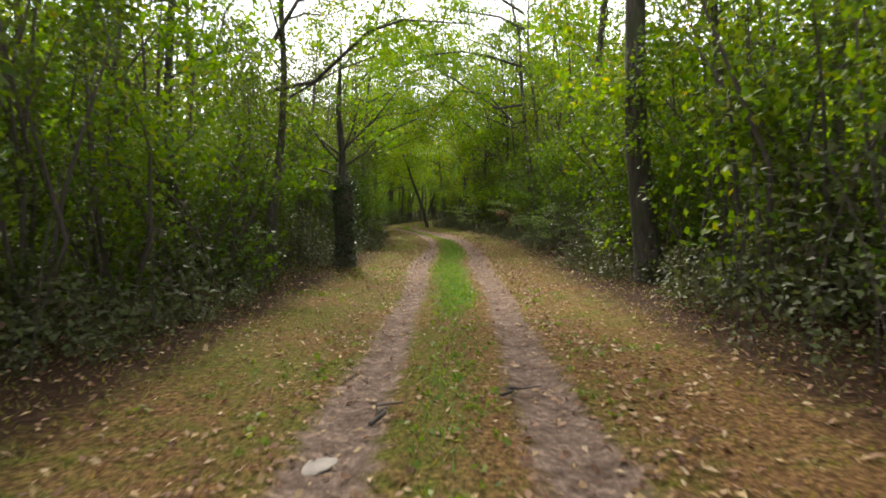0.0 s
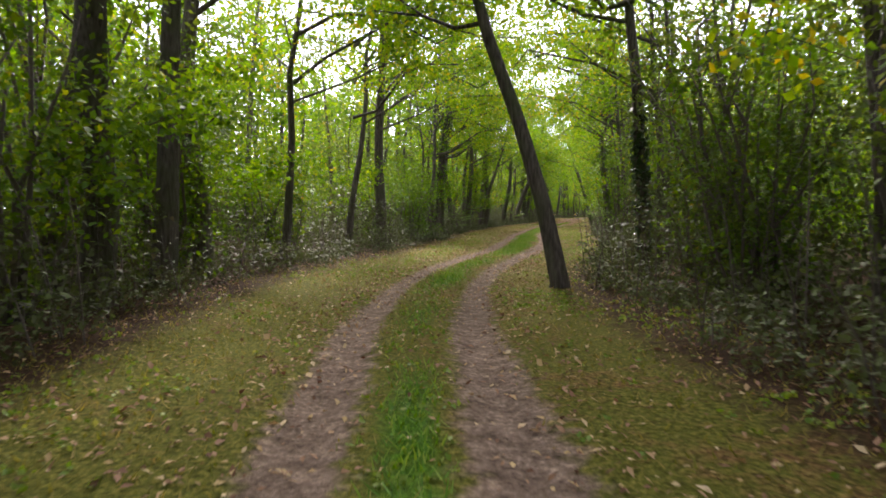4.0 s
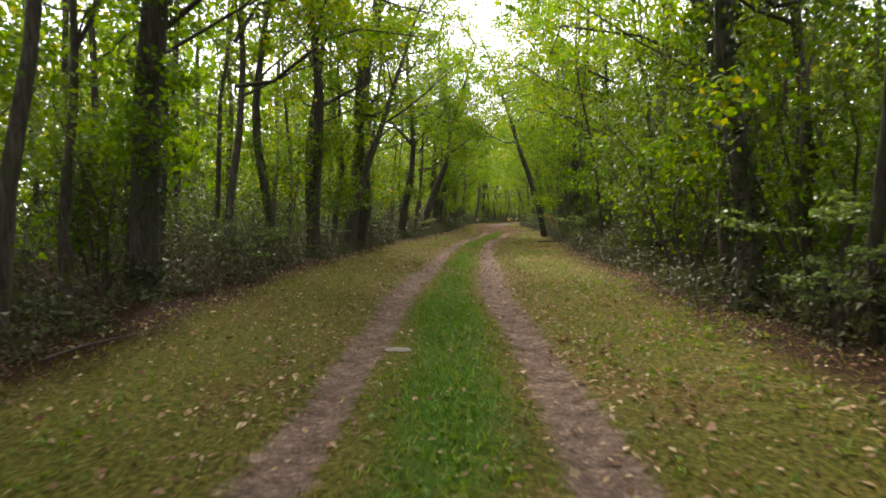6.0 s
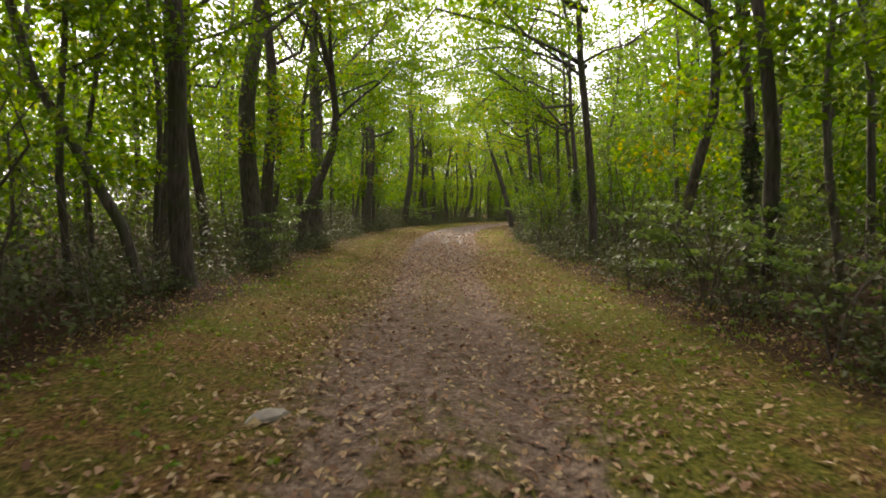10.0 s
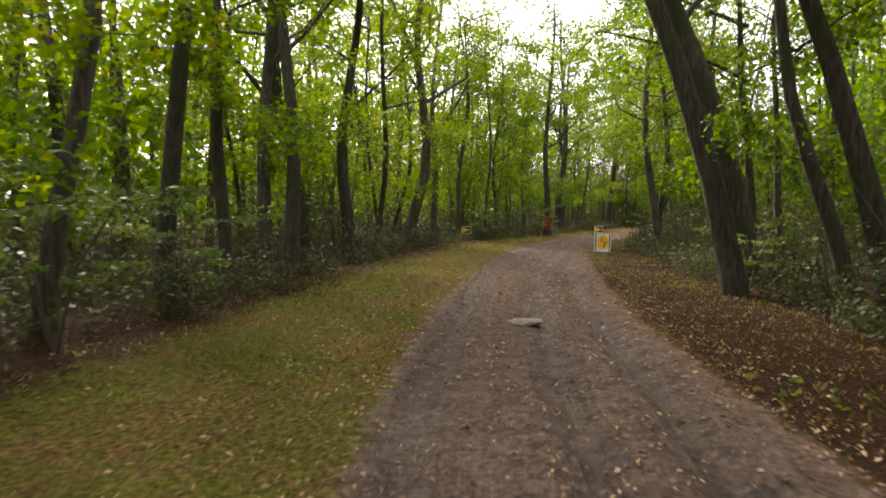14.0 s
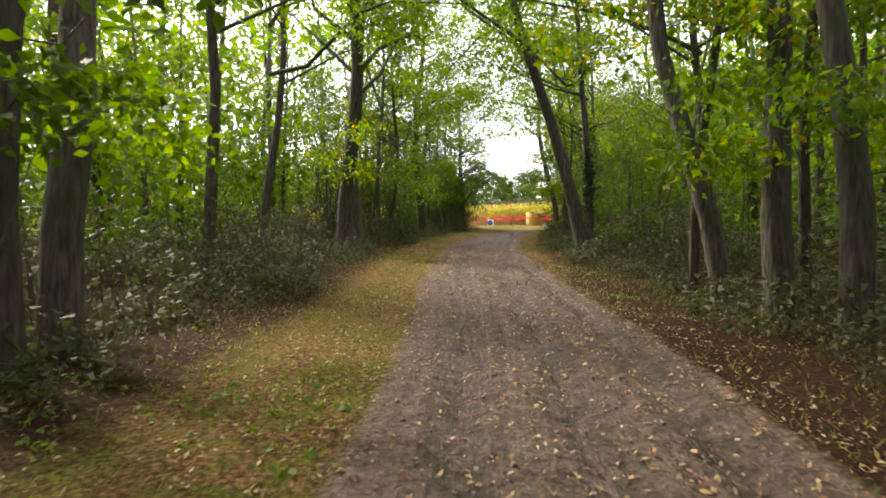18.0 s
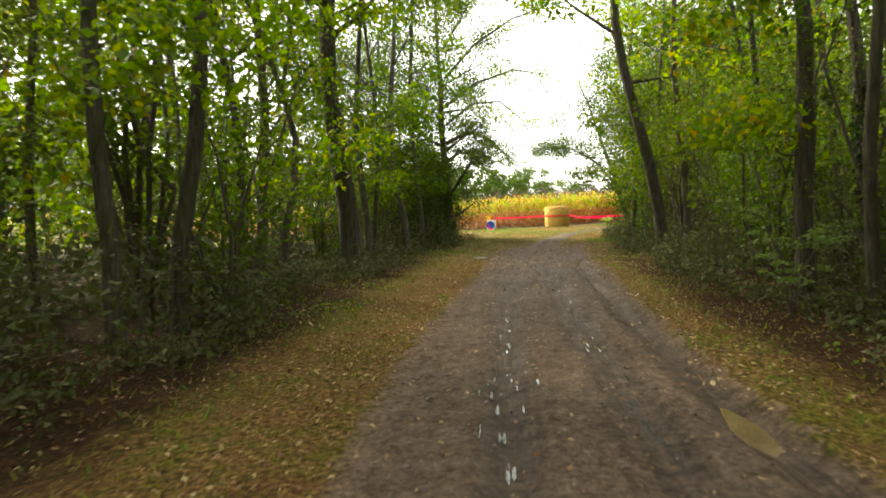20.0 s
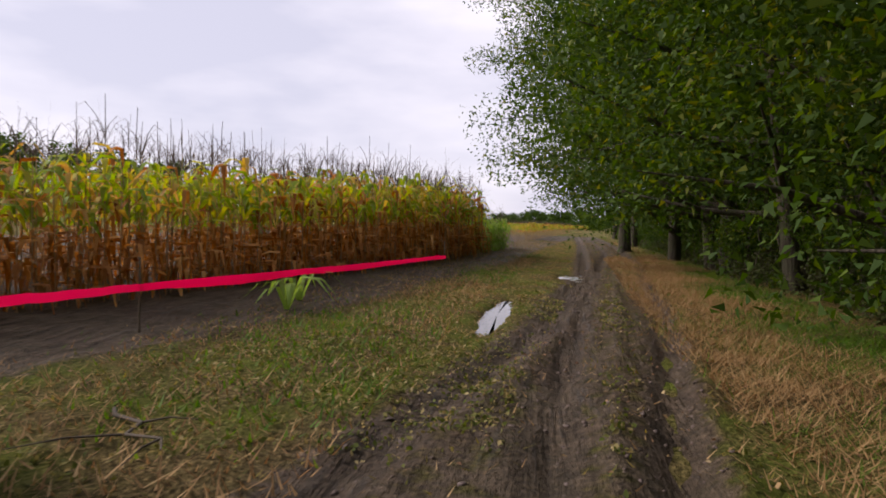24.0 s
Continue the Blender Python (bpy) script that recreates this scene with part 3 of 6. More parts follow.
def make_tree(seed, height, radius, crown_from, clumps, per, size, lean=0.0, wander=0.12, bark=None, leaf=None, ivy=0, spread=3.0, limbs=9, label="", hang=0.0, fork=False, tuft=1.0, plain=False):
    """A forest tree: flared trunk with limbs, a ragged crown, and ivy where it has any."""
    rs = np.random.RandomState(seed)
    root = new("tree")
    pts = stem_curve(rs, height, lean, wander)
    h = pts[:, 2] / height
    rad = radius * (1.0 - 0.86 * h) + 0.01
    low = np.array([[0, 0, -0.15], pts[0] + [0, 0, 0.12]])
    pts2 = np.r_[low, pts[1:]]
    rad2 = np.r_[radius * 1.55, radius * 1.15, rad[1:]]
    pieces = [tube(pts2, rad2, 9, 0.07, rs)]
    cents, rads = [], []
    if fork:
        k = 3
        az = rs.uniform(0, 6.28)
        up = [pts[k] + np.array([math.cos(az), math.sin(az), 0]) * d + [0, 0, z * height] + np.r_[rs.normal(0, 0.15, 2), 0] for d, z in ((0, 0), (0.7, 0.12), (1.3, 0.27), (1.7, 0.42))]
        r0 = radius * 0.62
        pieces.append(tube(up, [r0, r0 * 0.8, r0 * 0.55, 0.02], 7, 0.05, rs))
        for q in up[1:]:
            for _ in range(3):
                cents.append(q + rs.normal(0, 0.9, 3))
                rads.append(rs.uniform(0.6, 1.1))
    for i in range(limbs):
        hh = crown_from + (0.95 - crown_from) * (i + rs.uniform(0, 0.8)) / limbs
        k = min(int(hh * (len(pts) - 1)), len(pts) - 2)
        f = hh * (len(pts) - 1) - k
        start = pts[k] * (1 - f) + pts[k + 1] * f
        az = i * 2.4 + rs.uniform(-0.5, 0.5)
        ln = spread * rs.uniform(0.6, 1.15) * (1.15 - 0.6 * abs(hh - 0.55))
        rise = rs.uniform(0.15, 0.75) - hang
        way = np.array([np.cos(az), np.sin(az), rise])
        mid = start + way * ln * 0.5 + rs.normal(0, 0.15, 3)
        end = start + way * ln + [0, 0, -hang * ln * 0.4] + rs.normal(0, 0.25, 3)
        r0 = max(radius * (1 - 0.8 * hh) * 0.55, 0.02)
        pieces.append(tube([start, start * 0.5 + mid * 0.5 + rs.normal(0, 0.06, 3), mid, end], [r0, r0 * 0.75, r0 * 0.55, 0.012], 5))
        side = mid + np.array([np.cos(az + 1.1), np.sin(az + 1.1), rise + 0.2]) * ln * 0.45
        pieces.append(tube([mid, (mid + side) / 2 + rs.normal(0, 0.08, 3), side], [r0 * 0.5, r0 * 0.35, 0.01], 4))
        for q in (end, side, mid * 0.35 + end * 0.65):
            cents.append(q)
            rads.append(rs.uniform(0.6, 1.25) * spread / 3.0)
    top = pts[-1]
    for _ in range(max(0, clumps - len(cents))):
        hh = rs.uniform(max(crown_from, 0.3), 1.02)
        az, ln = rs.uniform(0, 6.28), spread * rs.uniform(0.2, 1.0) * (1.2 - 0.5 * hh)
        k = min(int(hh * (len(pts) - 1)), len(pts) - 1)
        cents.append(pts[k] + [np.cos(az) * ln, np.sin(az) * ln, rs.uniform(-0.5, 0.6)])
        rads.append(rs.uniform(0.5, 1.2) * spread / 3.0)
    v, f = join(pieces)
    tm = fast_mesh("trunk", v, f, bark or BARK)
    tm.polygons.foreach_set("use_smooth", [True] * len(tm.polygons))
    link_part("trunk", tm, root)
    v, f = leaf_cloud(rs, cents, np.array(rads) * tuft, per, size, plain=plain)
    link_part("crown", fast_mesh("crown", v, f, leaf or LEAF), root)
    if ivy:
        hs = rs.uniform(0.02, ivy, 70)
        ic = np.stack([np.interp(hs, h, pts[:, 0]), np.interp(hs, h, pts[:, 1]), hs * height], 1)
        v, f = leaf_cloud(rs, ic, np.full(len(ic), radius * 1.6), 14, 0.13, 0.6, 1.6)
        link_part("ivy", fast_mesh("ivy", v, f, LEAF_IVY), root, "dark evergreen ivy on the trunk")
    tagged(root, label or "forest oak with dark bark and yellowing green crown", "tree", "trees along the track")
    return root


def make_bush(seed, height, width, stems, per, size, leaf, label, name="bush", low=0.25):
    """A many-stemmed bush: thin bent stems, leaves from low down to the top."""
    rs = np.random.RandomState(seed)
    root = new(name)
    pieces, cents, rads = [], [], []
    for i in range(stems):
        az, out = i * 2.4 + rs.uniform(-0.4, 0.4), width * rs.uniform(0.15, 0.55)
        hh = height * rs.uniform(0.6, 1.0)
        p = np.array([[0.1 * np.cos(az), 0.1 * np.sin(az), -0.1], [out * 0.3 * np.cos(az), out * 0.3 * np.sin(az), hh * 0.35],
                      [out * 0.7 * np.cos(az), out * 0.7 * np.sin(az), hh * 0.72], [out * 1.15 * np.cos(az), out * 1.15 * np.sin(az), hh]])
        p[1:] += rs.normal(0, 0.05 * height, (3, 3)) * [1, 1, 0.3]
        r = 0.008 + 0.006 * height
        pieces.append(tube(p, [r, r * 0.8, r * 0.55, 0.006], 5))
        for f in np.linspace(low, 1.0, 5):
            k = min(int(f * 3), 2)
            cents.append(p[k] + (p[k + 1] - p[k]) * (f * 3 - k) + rs.normal(0, 0.14 * width, 3) * [1, 1, 0.5])
            rads.append(rs.uniform(0.5, 1.0) * width * 0.26)
    for v, f in pieces:
        link_part("stem", fast_mesh("stem", v, f, TWIG), root)
    v, f = leaf_cloud(rs, cents, rads, per, size, 0.2, 0.8)
    v[:, 2] = np.maximum(v[:, 2], 0.01)
    link_part("foliage", fast_mesh("foliage", v, f, leaf), root)
    tagged(root, label, "bush", "undergrowth along the track")
    return root


POOL = {}


def pool(kind, makers):
    POOL[kind] = [[mk, None] for mk in makers]


def height_at(x, y):
    i, off = station(x, y)
    return float(ground_height(S[i], off, x, y)) if abs(off) < 9 else -0.04


def plant(kind, which, x, y, turn, scale=1.0, tall=1.0):
    """The first of a kind is built and set down; the next ones are copies of it."""
    entry = POOL[kind][which % len(POOL[kind])]
    m = pose(x, y, height_at(x, y), 0, 0, math.degrees(turn))
    if entry[1] is None:
        ob = entry[1] = entry[0]()
    else:
        ob = copy_thing(entry[1], m)
    ob.matrix_basis = m @ Matrix.Diagonal((scale, scale, scale * tall, 1))
    return ob


pool("oak", [lambda k=k: make_tree(100 + k, 13 + 1.2 * (k % 4), 0.16, 0.3, 54, 90, 0.14, 0.035 * (k % 3 - 1), 0.5,
             BARK, LEAF, 0.0, 3.6, 12, "forest oak with dark bark standing back from the track", 0.0, k % 2 == 0) for k in range(3)])
pool("pole", [lambda k=k: make_tree(160 + k, 10.5 + k, 0.085, 0.34, 28, 70, 0.13, 0.05 * (k % 3 - 1), 0.42,
              BARK, LEAF_LIGHT, 0.0, 2.3, 7, "slender young forest tree with a thin trunk and sparse leaves") for k in range(5)])
pool("leaner", [lambda k=k: make_tree(170 + k, 11, 0.16, 0.45, 38, 110, 0.14, 0.27 + 0.06 * k, 0.12, BARK, LEAF, 0.0, 3.0, 9,
                "dark tree leaning out over the forest track") for k in range(2)])
pool("edge_oak", [lambda k=k: make_tree(190 + k, 12 + k, 0.2, 0.08, 120, 260, 0.105, 0.03, 0.12, BARK, LEAF_EDGE, 0.0, 4.4, 20,
                  "broad oak at the wood's edge with leaves down to the ground", 0.12, plain=True) for k in range(3)])
pool("edge_shrub", [lambda k=k: make_bush(230 + k, 3.4 + 0.9 * k, 2.8, 7, 210, 0.075, LEAF_EDGE, "dense dark shrub at the edge of the wood", "edge_shrub", 0.04) for k in range(2)])
pool("hazel", [lambda k=k: make_bush(200 + k, 3.6 + 0.5 * k, 2.8, 6, 64, 0.105, LEAF_LIGHT, "tall hazel bush with broad light green leaves", "hazel_bush", 0.25) for k in range(4)])

pool("hedge", [lambda k=k: make_bush(250 + k, 5.4 + 0.8 * k, 3.6, 8, 100, 0.11, LEAF_LIGHT if k == 1 else LEAF_HEDGE, "tall overgrown hedge bush with small green leaves", "hedge_bush", 0.12) for k in range(4)])

# ---- trees whose trunks can be told apart: place and radius, along the way ----
TRUNKS_1 = [(4.7, 10.7, 0.07, -0.04, 0), (-5.7, 12.3, 0.07, 0.03, 0), (4.0, 13.2, 0.25, -0.07, 0), (-5.2, 13.2, 0.10, 0.04, 0), (5.1, 22.4, 0.15, 0.06, 0), (5.0, 26.7, 0.06, -0.04, 0), (5.8, 34.5, 0.11, 0.01, 0), (4.8, 34.9, 0.14, -0.02, 0), (4.0, 38.0, 0.05, -0.01, 0), (3.7, 39.1, 0.09, -0.02, 0), (3.4, 40.2, 0.05, -0.02, 0), (5.4, 44.9, 0.14, -0.04, 0), (3.4, 48.7, 0.14, -0.02, 0), (2.6, 50.1, 0.08, -0.08, 0), (3.2, 51.1, 0.06, -0.09, 0), (2.9, 53.2, 0.06, -0.02, 0), (-7.8, 53.8, 0.08, 0.15, 0), (-6.9, 55.9, 0.12, -0.04, 0)]
TRUNKS_2 = [(2.0, 56.1, 0.27, -0.09, 0), (3.8, 57.6, 0.12, -0.02, 0), (1.7, 59.3, 0.27, -0.06, 0), (1.9, 62.7, 0.11, 0.00, 0), (-10.4, 64.6, 0.11, 0.00, 0), (-8.6, 65.5, 0.24, 0.22, 3), (-8.9, 68.0, 0.22, 0.09, 0), (-9.3, 70.5, 0.21, 0.01, 0), (-8.0, 83.5, 0.22, 0.01, 0), (2.7, 92.6, 0.08, -0.10, 0), (2.5, 95.3, 0.19, 0.01, 1), (-8.3, 96.1, 0.08, -0.04, 0), (-7.3, 96.6, 0.27, 0.10, 1), (3.4, 98.1, 0.12, -0.15, 0), (3.8, 103.4, 0.15, 0.17, 0), (-7.7, 107.7, 0.17, 0.00, 0), (4.4, 108.0, 0.21, 0.07, 0), (-6.5, 108.8, 0.22, -0.02, 0)]
TRUNKS_3 = [(-6.9, 110.3, 0.16, 0.05, 0), (-7.9, 111.2, 0.08, -0.02, 0), (4.5, 112.2, 0.07, -0.19, 0), (-6.7, 114.1, 0.11, 0.07, 0), (-5.9, 114.8, 0.22, 0.12, 0), (-5.7, 115.6, 0.27, 0.20, 3), (-7.0, 116.9, 0.13, 0.00, 0), (-6.0, 119.4, 0.17, 0.01, 0), (5.5, 119.4, 0.14, -0.09, 0), (5.5, 121.8, 0.25, 0.02, 1), (5.9, 125.3, 0.11, -0.07, 0), (-4.3, 125.9, 0.21, 0.05, 1), (6.5, 127.6, 0.09, -0.01, 0), (6.0, 128.7, 0.27, -0.09, 0), (7.4, 130.5, 0.13, -0.01, 0), (7.0, 131.5, 0.11, -0.06, 0), (-5.3, 133.2, 0.09, 0.02, 0), (-3.1, 134.0, 0.27, 0.12, 3)]
TRUNKS_4 = [(-4.6, 135.3, 0.09, 0.01, 0), (7.5, 139.6, 0.08, -0.15, 0), (-2.1, 141.1, 0.25, 0.03, 1), (-2.7, 143.2, 0.12, 0.19, 0), (-3.6, 143.8, 0.09, 0.06, 0), (-2.0, 144.1, 0.27, 0.08, 0), (9.2, 145.0, 0.07, -0.04, 0), (9.9, 146.9, 0.18, 0.01, 0), (9.0, 147.8, 0.12, -0.10, 3), (8.5, 150.0, 0.21, -0.10, 1), (-2.7, 150.4, 0.10, 0.00, 0), (9.8, 153.4, 0.22, -0.02, 0), (-1.9, 154.1, 0.10, 0.00, 0), (9.9, 155.4, 0.06, -0.04, 0), (9.1, 155.9, 0.11, -0.05, 0), (-1.5, 157.5, 0.06, -0.04, 0), (-0.5, 157.9, 0.09, -0.22, 3), (-0.1, 158.7, 0.19, -0.07, 0)]
TRUNKS_5 = [(-2.1, 159.8, 0.06, 0.01, 0), (9.8, 160.4, 0.12, -0.12, 3), (-1.4, 161.3, 0.07, -0.03, 0), (-1.1, 164.1, 0.13, -0.04, 0), (-0.2, 165.7, 0.27, 0.00, 0), (-0.4, 168.3, 0.20, 0.00, 0), (0.3, 171.0, 0.18, 0.11, 3), (0.6, 173.4, 0.27, 0.05, 0), (-1.1, 174.2, 0.14, -0.03, 0), (2.1, 189.9, 0.25, 0.00, 0), (1.3, 191.5, 0.11, 0.03, 0), (1.8, 192.6, 0.14, 0.00, 0), (2.4, 195.3, 0.13, 0.04, 0), (0.9, 195.8, 0.07, 0.00, 0), (1.7, 195.9, 0.13, 0.02, 0), (15.2, 196.3, 0.07, 0.02, 3), (2.2, 199.7, 0.10, 0.01, 0), (16.5, 200.3, 0.11, 0.00, 0)]
TRUNKS_6 = [(15.8, 200.8, 0.19, -0.08, 0), (15.4, 201.6, 0.18, -0.13, 0), (4.8, 202.5, 0.26, 0.05, 0), (2.2, 203.0, 0.10, 0.00, 0), (5.3, 204.8, 0.13, 0.08, 0), (16.9, 205.6, 0.13, -0.24, 0), (6.1, 207.5, 0.15, 0.04, 0), (17.4, 208.9, 0.27, -0.27, 0), (6.8, 210.0, 0.13, -0.07, 0), (7.9, 213.3, 0.18, -0.01, 0), (7.2, 214.3, 0.18, 0.01, 0), (7.2, 215.8, 0.13, -0.01, 0), (9.5, 216.9, 0.19, 0.00, 0), (20.3, 218.2, 0.13, -0.05, 0), (8.1, 218.3, 0.21, 0.07, 3), (10.5, 219.0, 0.10, 0.06, 0), (23.1, 219.3, 0.15, 0.02, 0), (21.3, 220.1, 0.13, -0.01, 0)]
TRUNKS_7 = [(10.8, 221.1, 0.07, -0.07, 0), (12.0, 222.7, 0.22, 0.14, 3), (11.7, 224.8, 0.08, 0.08, 3), (24.0, 224.9, 0.16, -0.06, 0), (13.7, 226.4, 0.15, 0.01, 0), (26.6, 229.3, 0.07, -0.01, 0), (15.7, 229.8, 0.12, 0.00, 0), (17.3, 230.9, 0.09, -0.01, 0), (16.0, 231.6, 0.05, 0.03, 0), (18.4, 232.6, 0.11, 0.03, 0), (16.6, 233.5, 0.05, 0.09, 0), (29.5, 233.5, 0.09, -0.04, 0), (19.1, 234.9, 0.06, 0.00, 0), (30.6, 235.1, 0.15, -0.11, 0), (20.2, 236.4, 0.05, 0.04, 0), (32.6, 236.9, 0.16, -0.01, 0), (21.7, 238.1, 0.11, 0.00, 0), (20.6, 238.3, 0.05, 0.02, 0)]
TRUNKS_8 = [(33.6, 238.9, 0.18, -0.01, 0), (21.1, 239.7, 0.05, 0.04, 0), (34.5, 240.3, 0.20, -0.09, 0), (36.3, 240.9, 0.09, -0.01, 0), (34.9, 241.4, 0.16, -0.15, 0), (25.4, 242.0, 0.27, 0.00, 0), (35.2, 242.2, 0.08, 0.02, 0), (26.0, 242.7, 0.19, -0.02, 0), (35.4, 255.6, 0.27, 0.01, 0), (48.0, 257.6, 0.08, -0.05, 0), (37.0, 257.8, 0.27, 0.00, 0), (48.8, 258.8, 0.13, -0.09, 2), (53.2, 262.1, 0.09, -0.06, 0), (40.6, 262.5, 0.10, 0.02, 0), (41.4, 263.0, 0.11, 0.03, 0), (40.0, 264.5, 0.06, 0.00, 0), (55.9, 265.6, 0.10, -0.01, 0), (55.0, 265.7, 0.17, -0.14, 0)]
TRUNKS_9 = [(43.5, 266.8, 0.09, -0.01, 0), (44.7, 267.5, 0.08, -0.06, 3), (59.4, 268.6, 0.08, 0.00, 0), (46.9, 268.6, 0.26, 0.01, 2), (48.4, 270.4, 0.10, -0.01, 0), (49.5, 272.0, 0.07, -0.01, 0), (61.5, 272.0, 0.09, 0.01, 0), (51.5, 273.3, 0.13, -0.03, 0), (53.2, 275.0, 0.11, 0.00, 0)]
TRUNKS = TRUNKS_1 + TRUNKS_2 + TRUNKS_3 + TRUNKS_4 + TRUNKS_5 + TRUNKS_6 + TRUNKS_7 + TRUNKS_8 + TRUNKS_9
TAPED = (22.5, 236.0, 0.20, 0.02, 0)

LEANING = [(-1.6, 69.2, 180, 0), (5.0, 130.4, 172, 0), (15.7, 207.0, 150, 0), (17.6, 205.6, 150, 1), (40.4, 249.6, 146, 1), (-5.9, 112.6, 0, 1), (13.3, 200.2, 160, 0),
           (5.2, 43.6, 178, 0)]
TREES = []
for x, y, turn, which in LEANING:
    plant("leaner", which, x, y, radians(turn), 1.25 if y > 120 else 1.0)
    TREES.append((x, y))


def wood_oak(seed, x, y, r, lean, kind):
    """A wood-grown oak: bent trunk, rising limbs, flat sprays of leaves. lean: to the right of the way. kind 1 ivy, 2 forked, 3 crooked."""
    rs = np.random.RandomState(seed)
    root = new("tree")
    height = min(15.5, 9.0 + 22 * r) * rs.uniform(0.92, 1.1)
    i = station(x, y)[0]
    right, along = np.r_[NOR[i], 0], np.r_[TAN[i], 0]
    h = np.linspace(0, 1, 11)
    z = h * height
    amp = (0.45 if kind == 3 else 0.21) * (0.6 + 2.0 * r)
    ph = rs.uniform(0, 6.28, 2)
    sway = amp * (np.sin(h * 7.5 + ph[0]) - np.sin(ph[0])) * np.minimum(h * 4, 1) + 0.04 * rs.normal(size=11).cumsum() * h
    side = lean * (np.minimum(z, 6.5) + 0.4 * np.maximum(z - 6.5, 0)) + sway
    deep = amp * 1.3 * (np.sin(h * 5.5 + ph[1]) - np.sin(ph[1])) * np.minimum(h * 4, 1)
    pts = side[:, None] * right + deep[:, None] * along + z[:, None] * np.array([0, 0, 1.0])
    rad = r * (1.02 - 0.82 * h) + 0.008
    rad[0] = r * 1.25
    foot = np.array([[0, 0, -0.2], [0, 0, 0.0], pts[0] * 0.75 + pts[1] * 0.25])
    pieces = [tube(np.r_[foot, pts[1:]], np.r_[r * 1.7, r * 1.4, r * 1.08, rad[1:]], 9, 0.06, rs)]
    cents, rads = [], []

    def bough(start, way, ln, r0, twigs):
        sag = rs.normal(0, 0.09 * ln, (2, 3))
        a, b = start + way * ln * 0.36 + sag[0], start + way * ln * 0.7 + sag[1] + [0, 0, 0.1 * ln]
        end = start + way * ln + [0, 0, rs.uniform(-0.05, 0.3) * ln] + rs.normal(0, 0.08 * ln, 3)
        pieces.append(tube([start, a, b, end], [r0, r0 * 0.74, r0 * 0.5, 0.01], 5))
        cents.extend([end, b * 0.4 + end * 0.6])
        rads.extend(rs.uniform(0.5, 0.95, 2))
        for q in range(twigs):
            f = rs.uniform(0.25, 0.9)
            p = a + (b - a) * f if q % 2 else b + (end - b) * f
            d = rs.normal(0, 1, 3) * [1, 1, 0.5] + [0, 0, 0.35]
            tip = p + d / np.linalg.norm(d) * ln * rs.uniform(0.25, 0.5)
            pieces.append(tube([p, (p + tip) / 2 + rs.normal(0, 0.06, 3), tip], [r0 * 0.4, r0 * 0.28, 0.007], 4))
            cents.append(tip)
            rads.append(rs.uniform(0.4, 0.85))

    if kind in (2, 3) or rs.uniform() < 0.4:
        k = rs.randint(4, 6)
        az = rs.uniform(0, 6.28)
        bough(pts[k], np.array([math.cos(az) * 0.5, math.sin(az) * 0.5, 1.0]), height * 0.42, rad[k] * 0.72, 5)
    limbs = 7 + int(14 * r)
    for q in range(limbs):
        hh = 0.36 + 0.58 * (q + rs.uniform(0, 0.9)) / limbs
        k = min(int(hh * 10), 9)
        start = pts[k] + (pts[k + 1] - pts[k]) * (hh * 10 - k)
        az = q * 2.4 + rs.uniform(-0.6, 0.6)
        way = np.array([math.cos(az), math.sin(az), rs.uniform(0.25, 1.0)])
        bough(start, way, (1.3 + 7 * r) * rs.uniform(0.6, 1.2) * (1.2 - 0.5 * hh), max(rad[k] * 0.42, 0.014), 3)
    # thin shoots low on the trunk
    for _ in range(4):
        zz, az = rs.uniform(1.6, 4.6), rs.uniform(0, 6.28)
        k = min(int(zz / height * 10), 9)
        bough(pts[k] * (1 - (zz / height * 10 - k)) + pts[k + 1] * (zz / height * 10 - k), np.array([math.cos(az), math.sin(az), rs.uniform(0.0, 0.5)]), rs.uniform(0.8, 1.7), 0.012, 1)
    v, f = join(pieces)
    tm = fast_mesh("trunk", v, f, BARK if seed % 3 else BARK_PALE)
    tm.polygons.foreach_set("use_smooth", [True] * len(tm.polygons))
    link_part("trunk", tm, root)
    v, f = leaf_cloud(rs, cents, np.array(rads), 72 if r > 0.1 else 52, 0.13, 0.3, 0.6)
    link_part("crown", fast_mesh("crown", v, f, LEAF if seed % 4 else LEAF_LIGHT), root)
    if kind == 1:
        zs = rs.uniform(0.1, 0.62 * height, 110)
        ic = np.stack([np.interp(zs, z, pts[:, a]) for a in range(2)] + [zs], 1)
        v, f = leaf_cloud(rs, ic, np.full(len(ic), r * 1.55), 18, 0.11, 0.6, 1.5)
        link_part("ivy", fast_mesh("ivy", v, f, LEAF_IVY), root, "dark evergreen ivy on the trunk")
    size = "slender young oak" if r < 0.11 else "forest oak" if r < 0.2 else "stout old oak"
    look_of = {0: "with dark bark and yellowing green leaves", 1: "clad in dark ivy with a green crown", 2: "with a forked dark trunk and green crown", 3: "with a crooked dark trunk and green leaves"}[kind]
    root.matrix_basis = pose(x, y, height_at(x, y))
    tagged(root, size + " " + look_of, "tree", "trees along the track")
    return root


for k, (x, y, r, lean, kind) in enumerate([TAPED] + TRUNKS):
    if in_field(x, y) or min(math.hypot(x - a, y - b) for a, b in TREES) < 0.7:
        continue
    tree = wood_oak(400 + k, x, y, r, lean, kind)
    if k == 0:
        taped_tree = tree
    TREES.append((x, y))


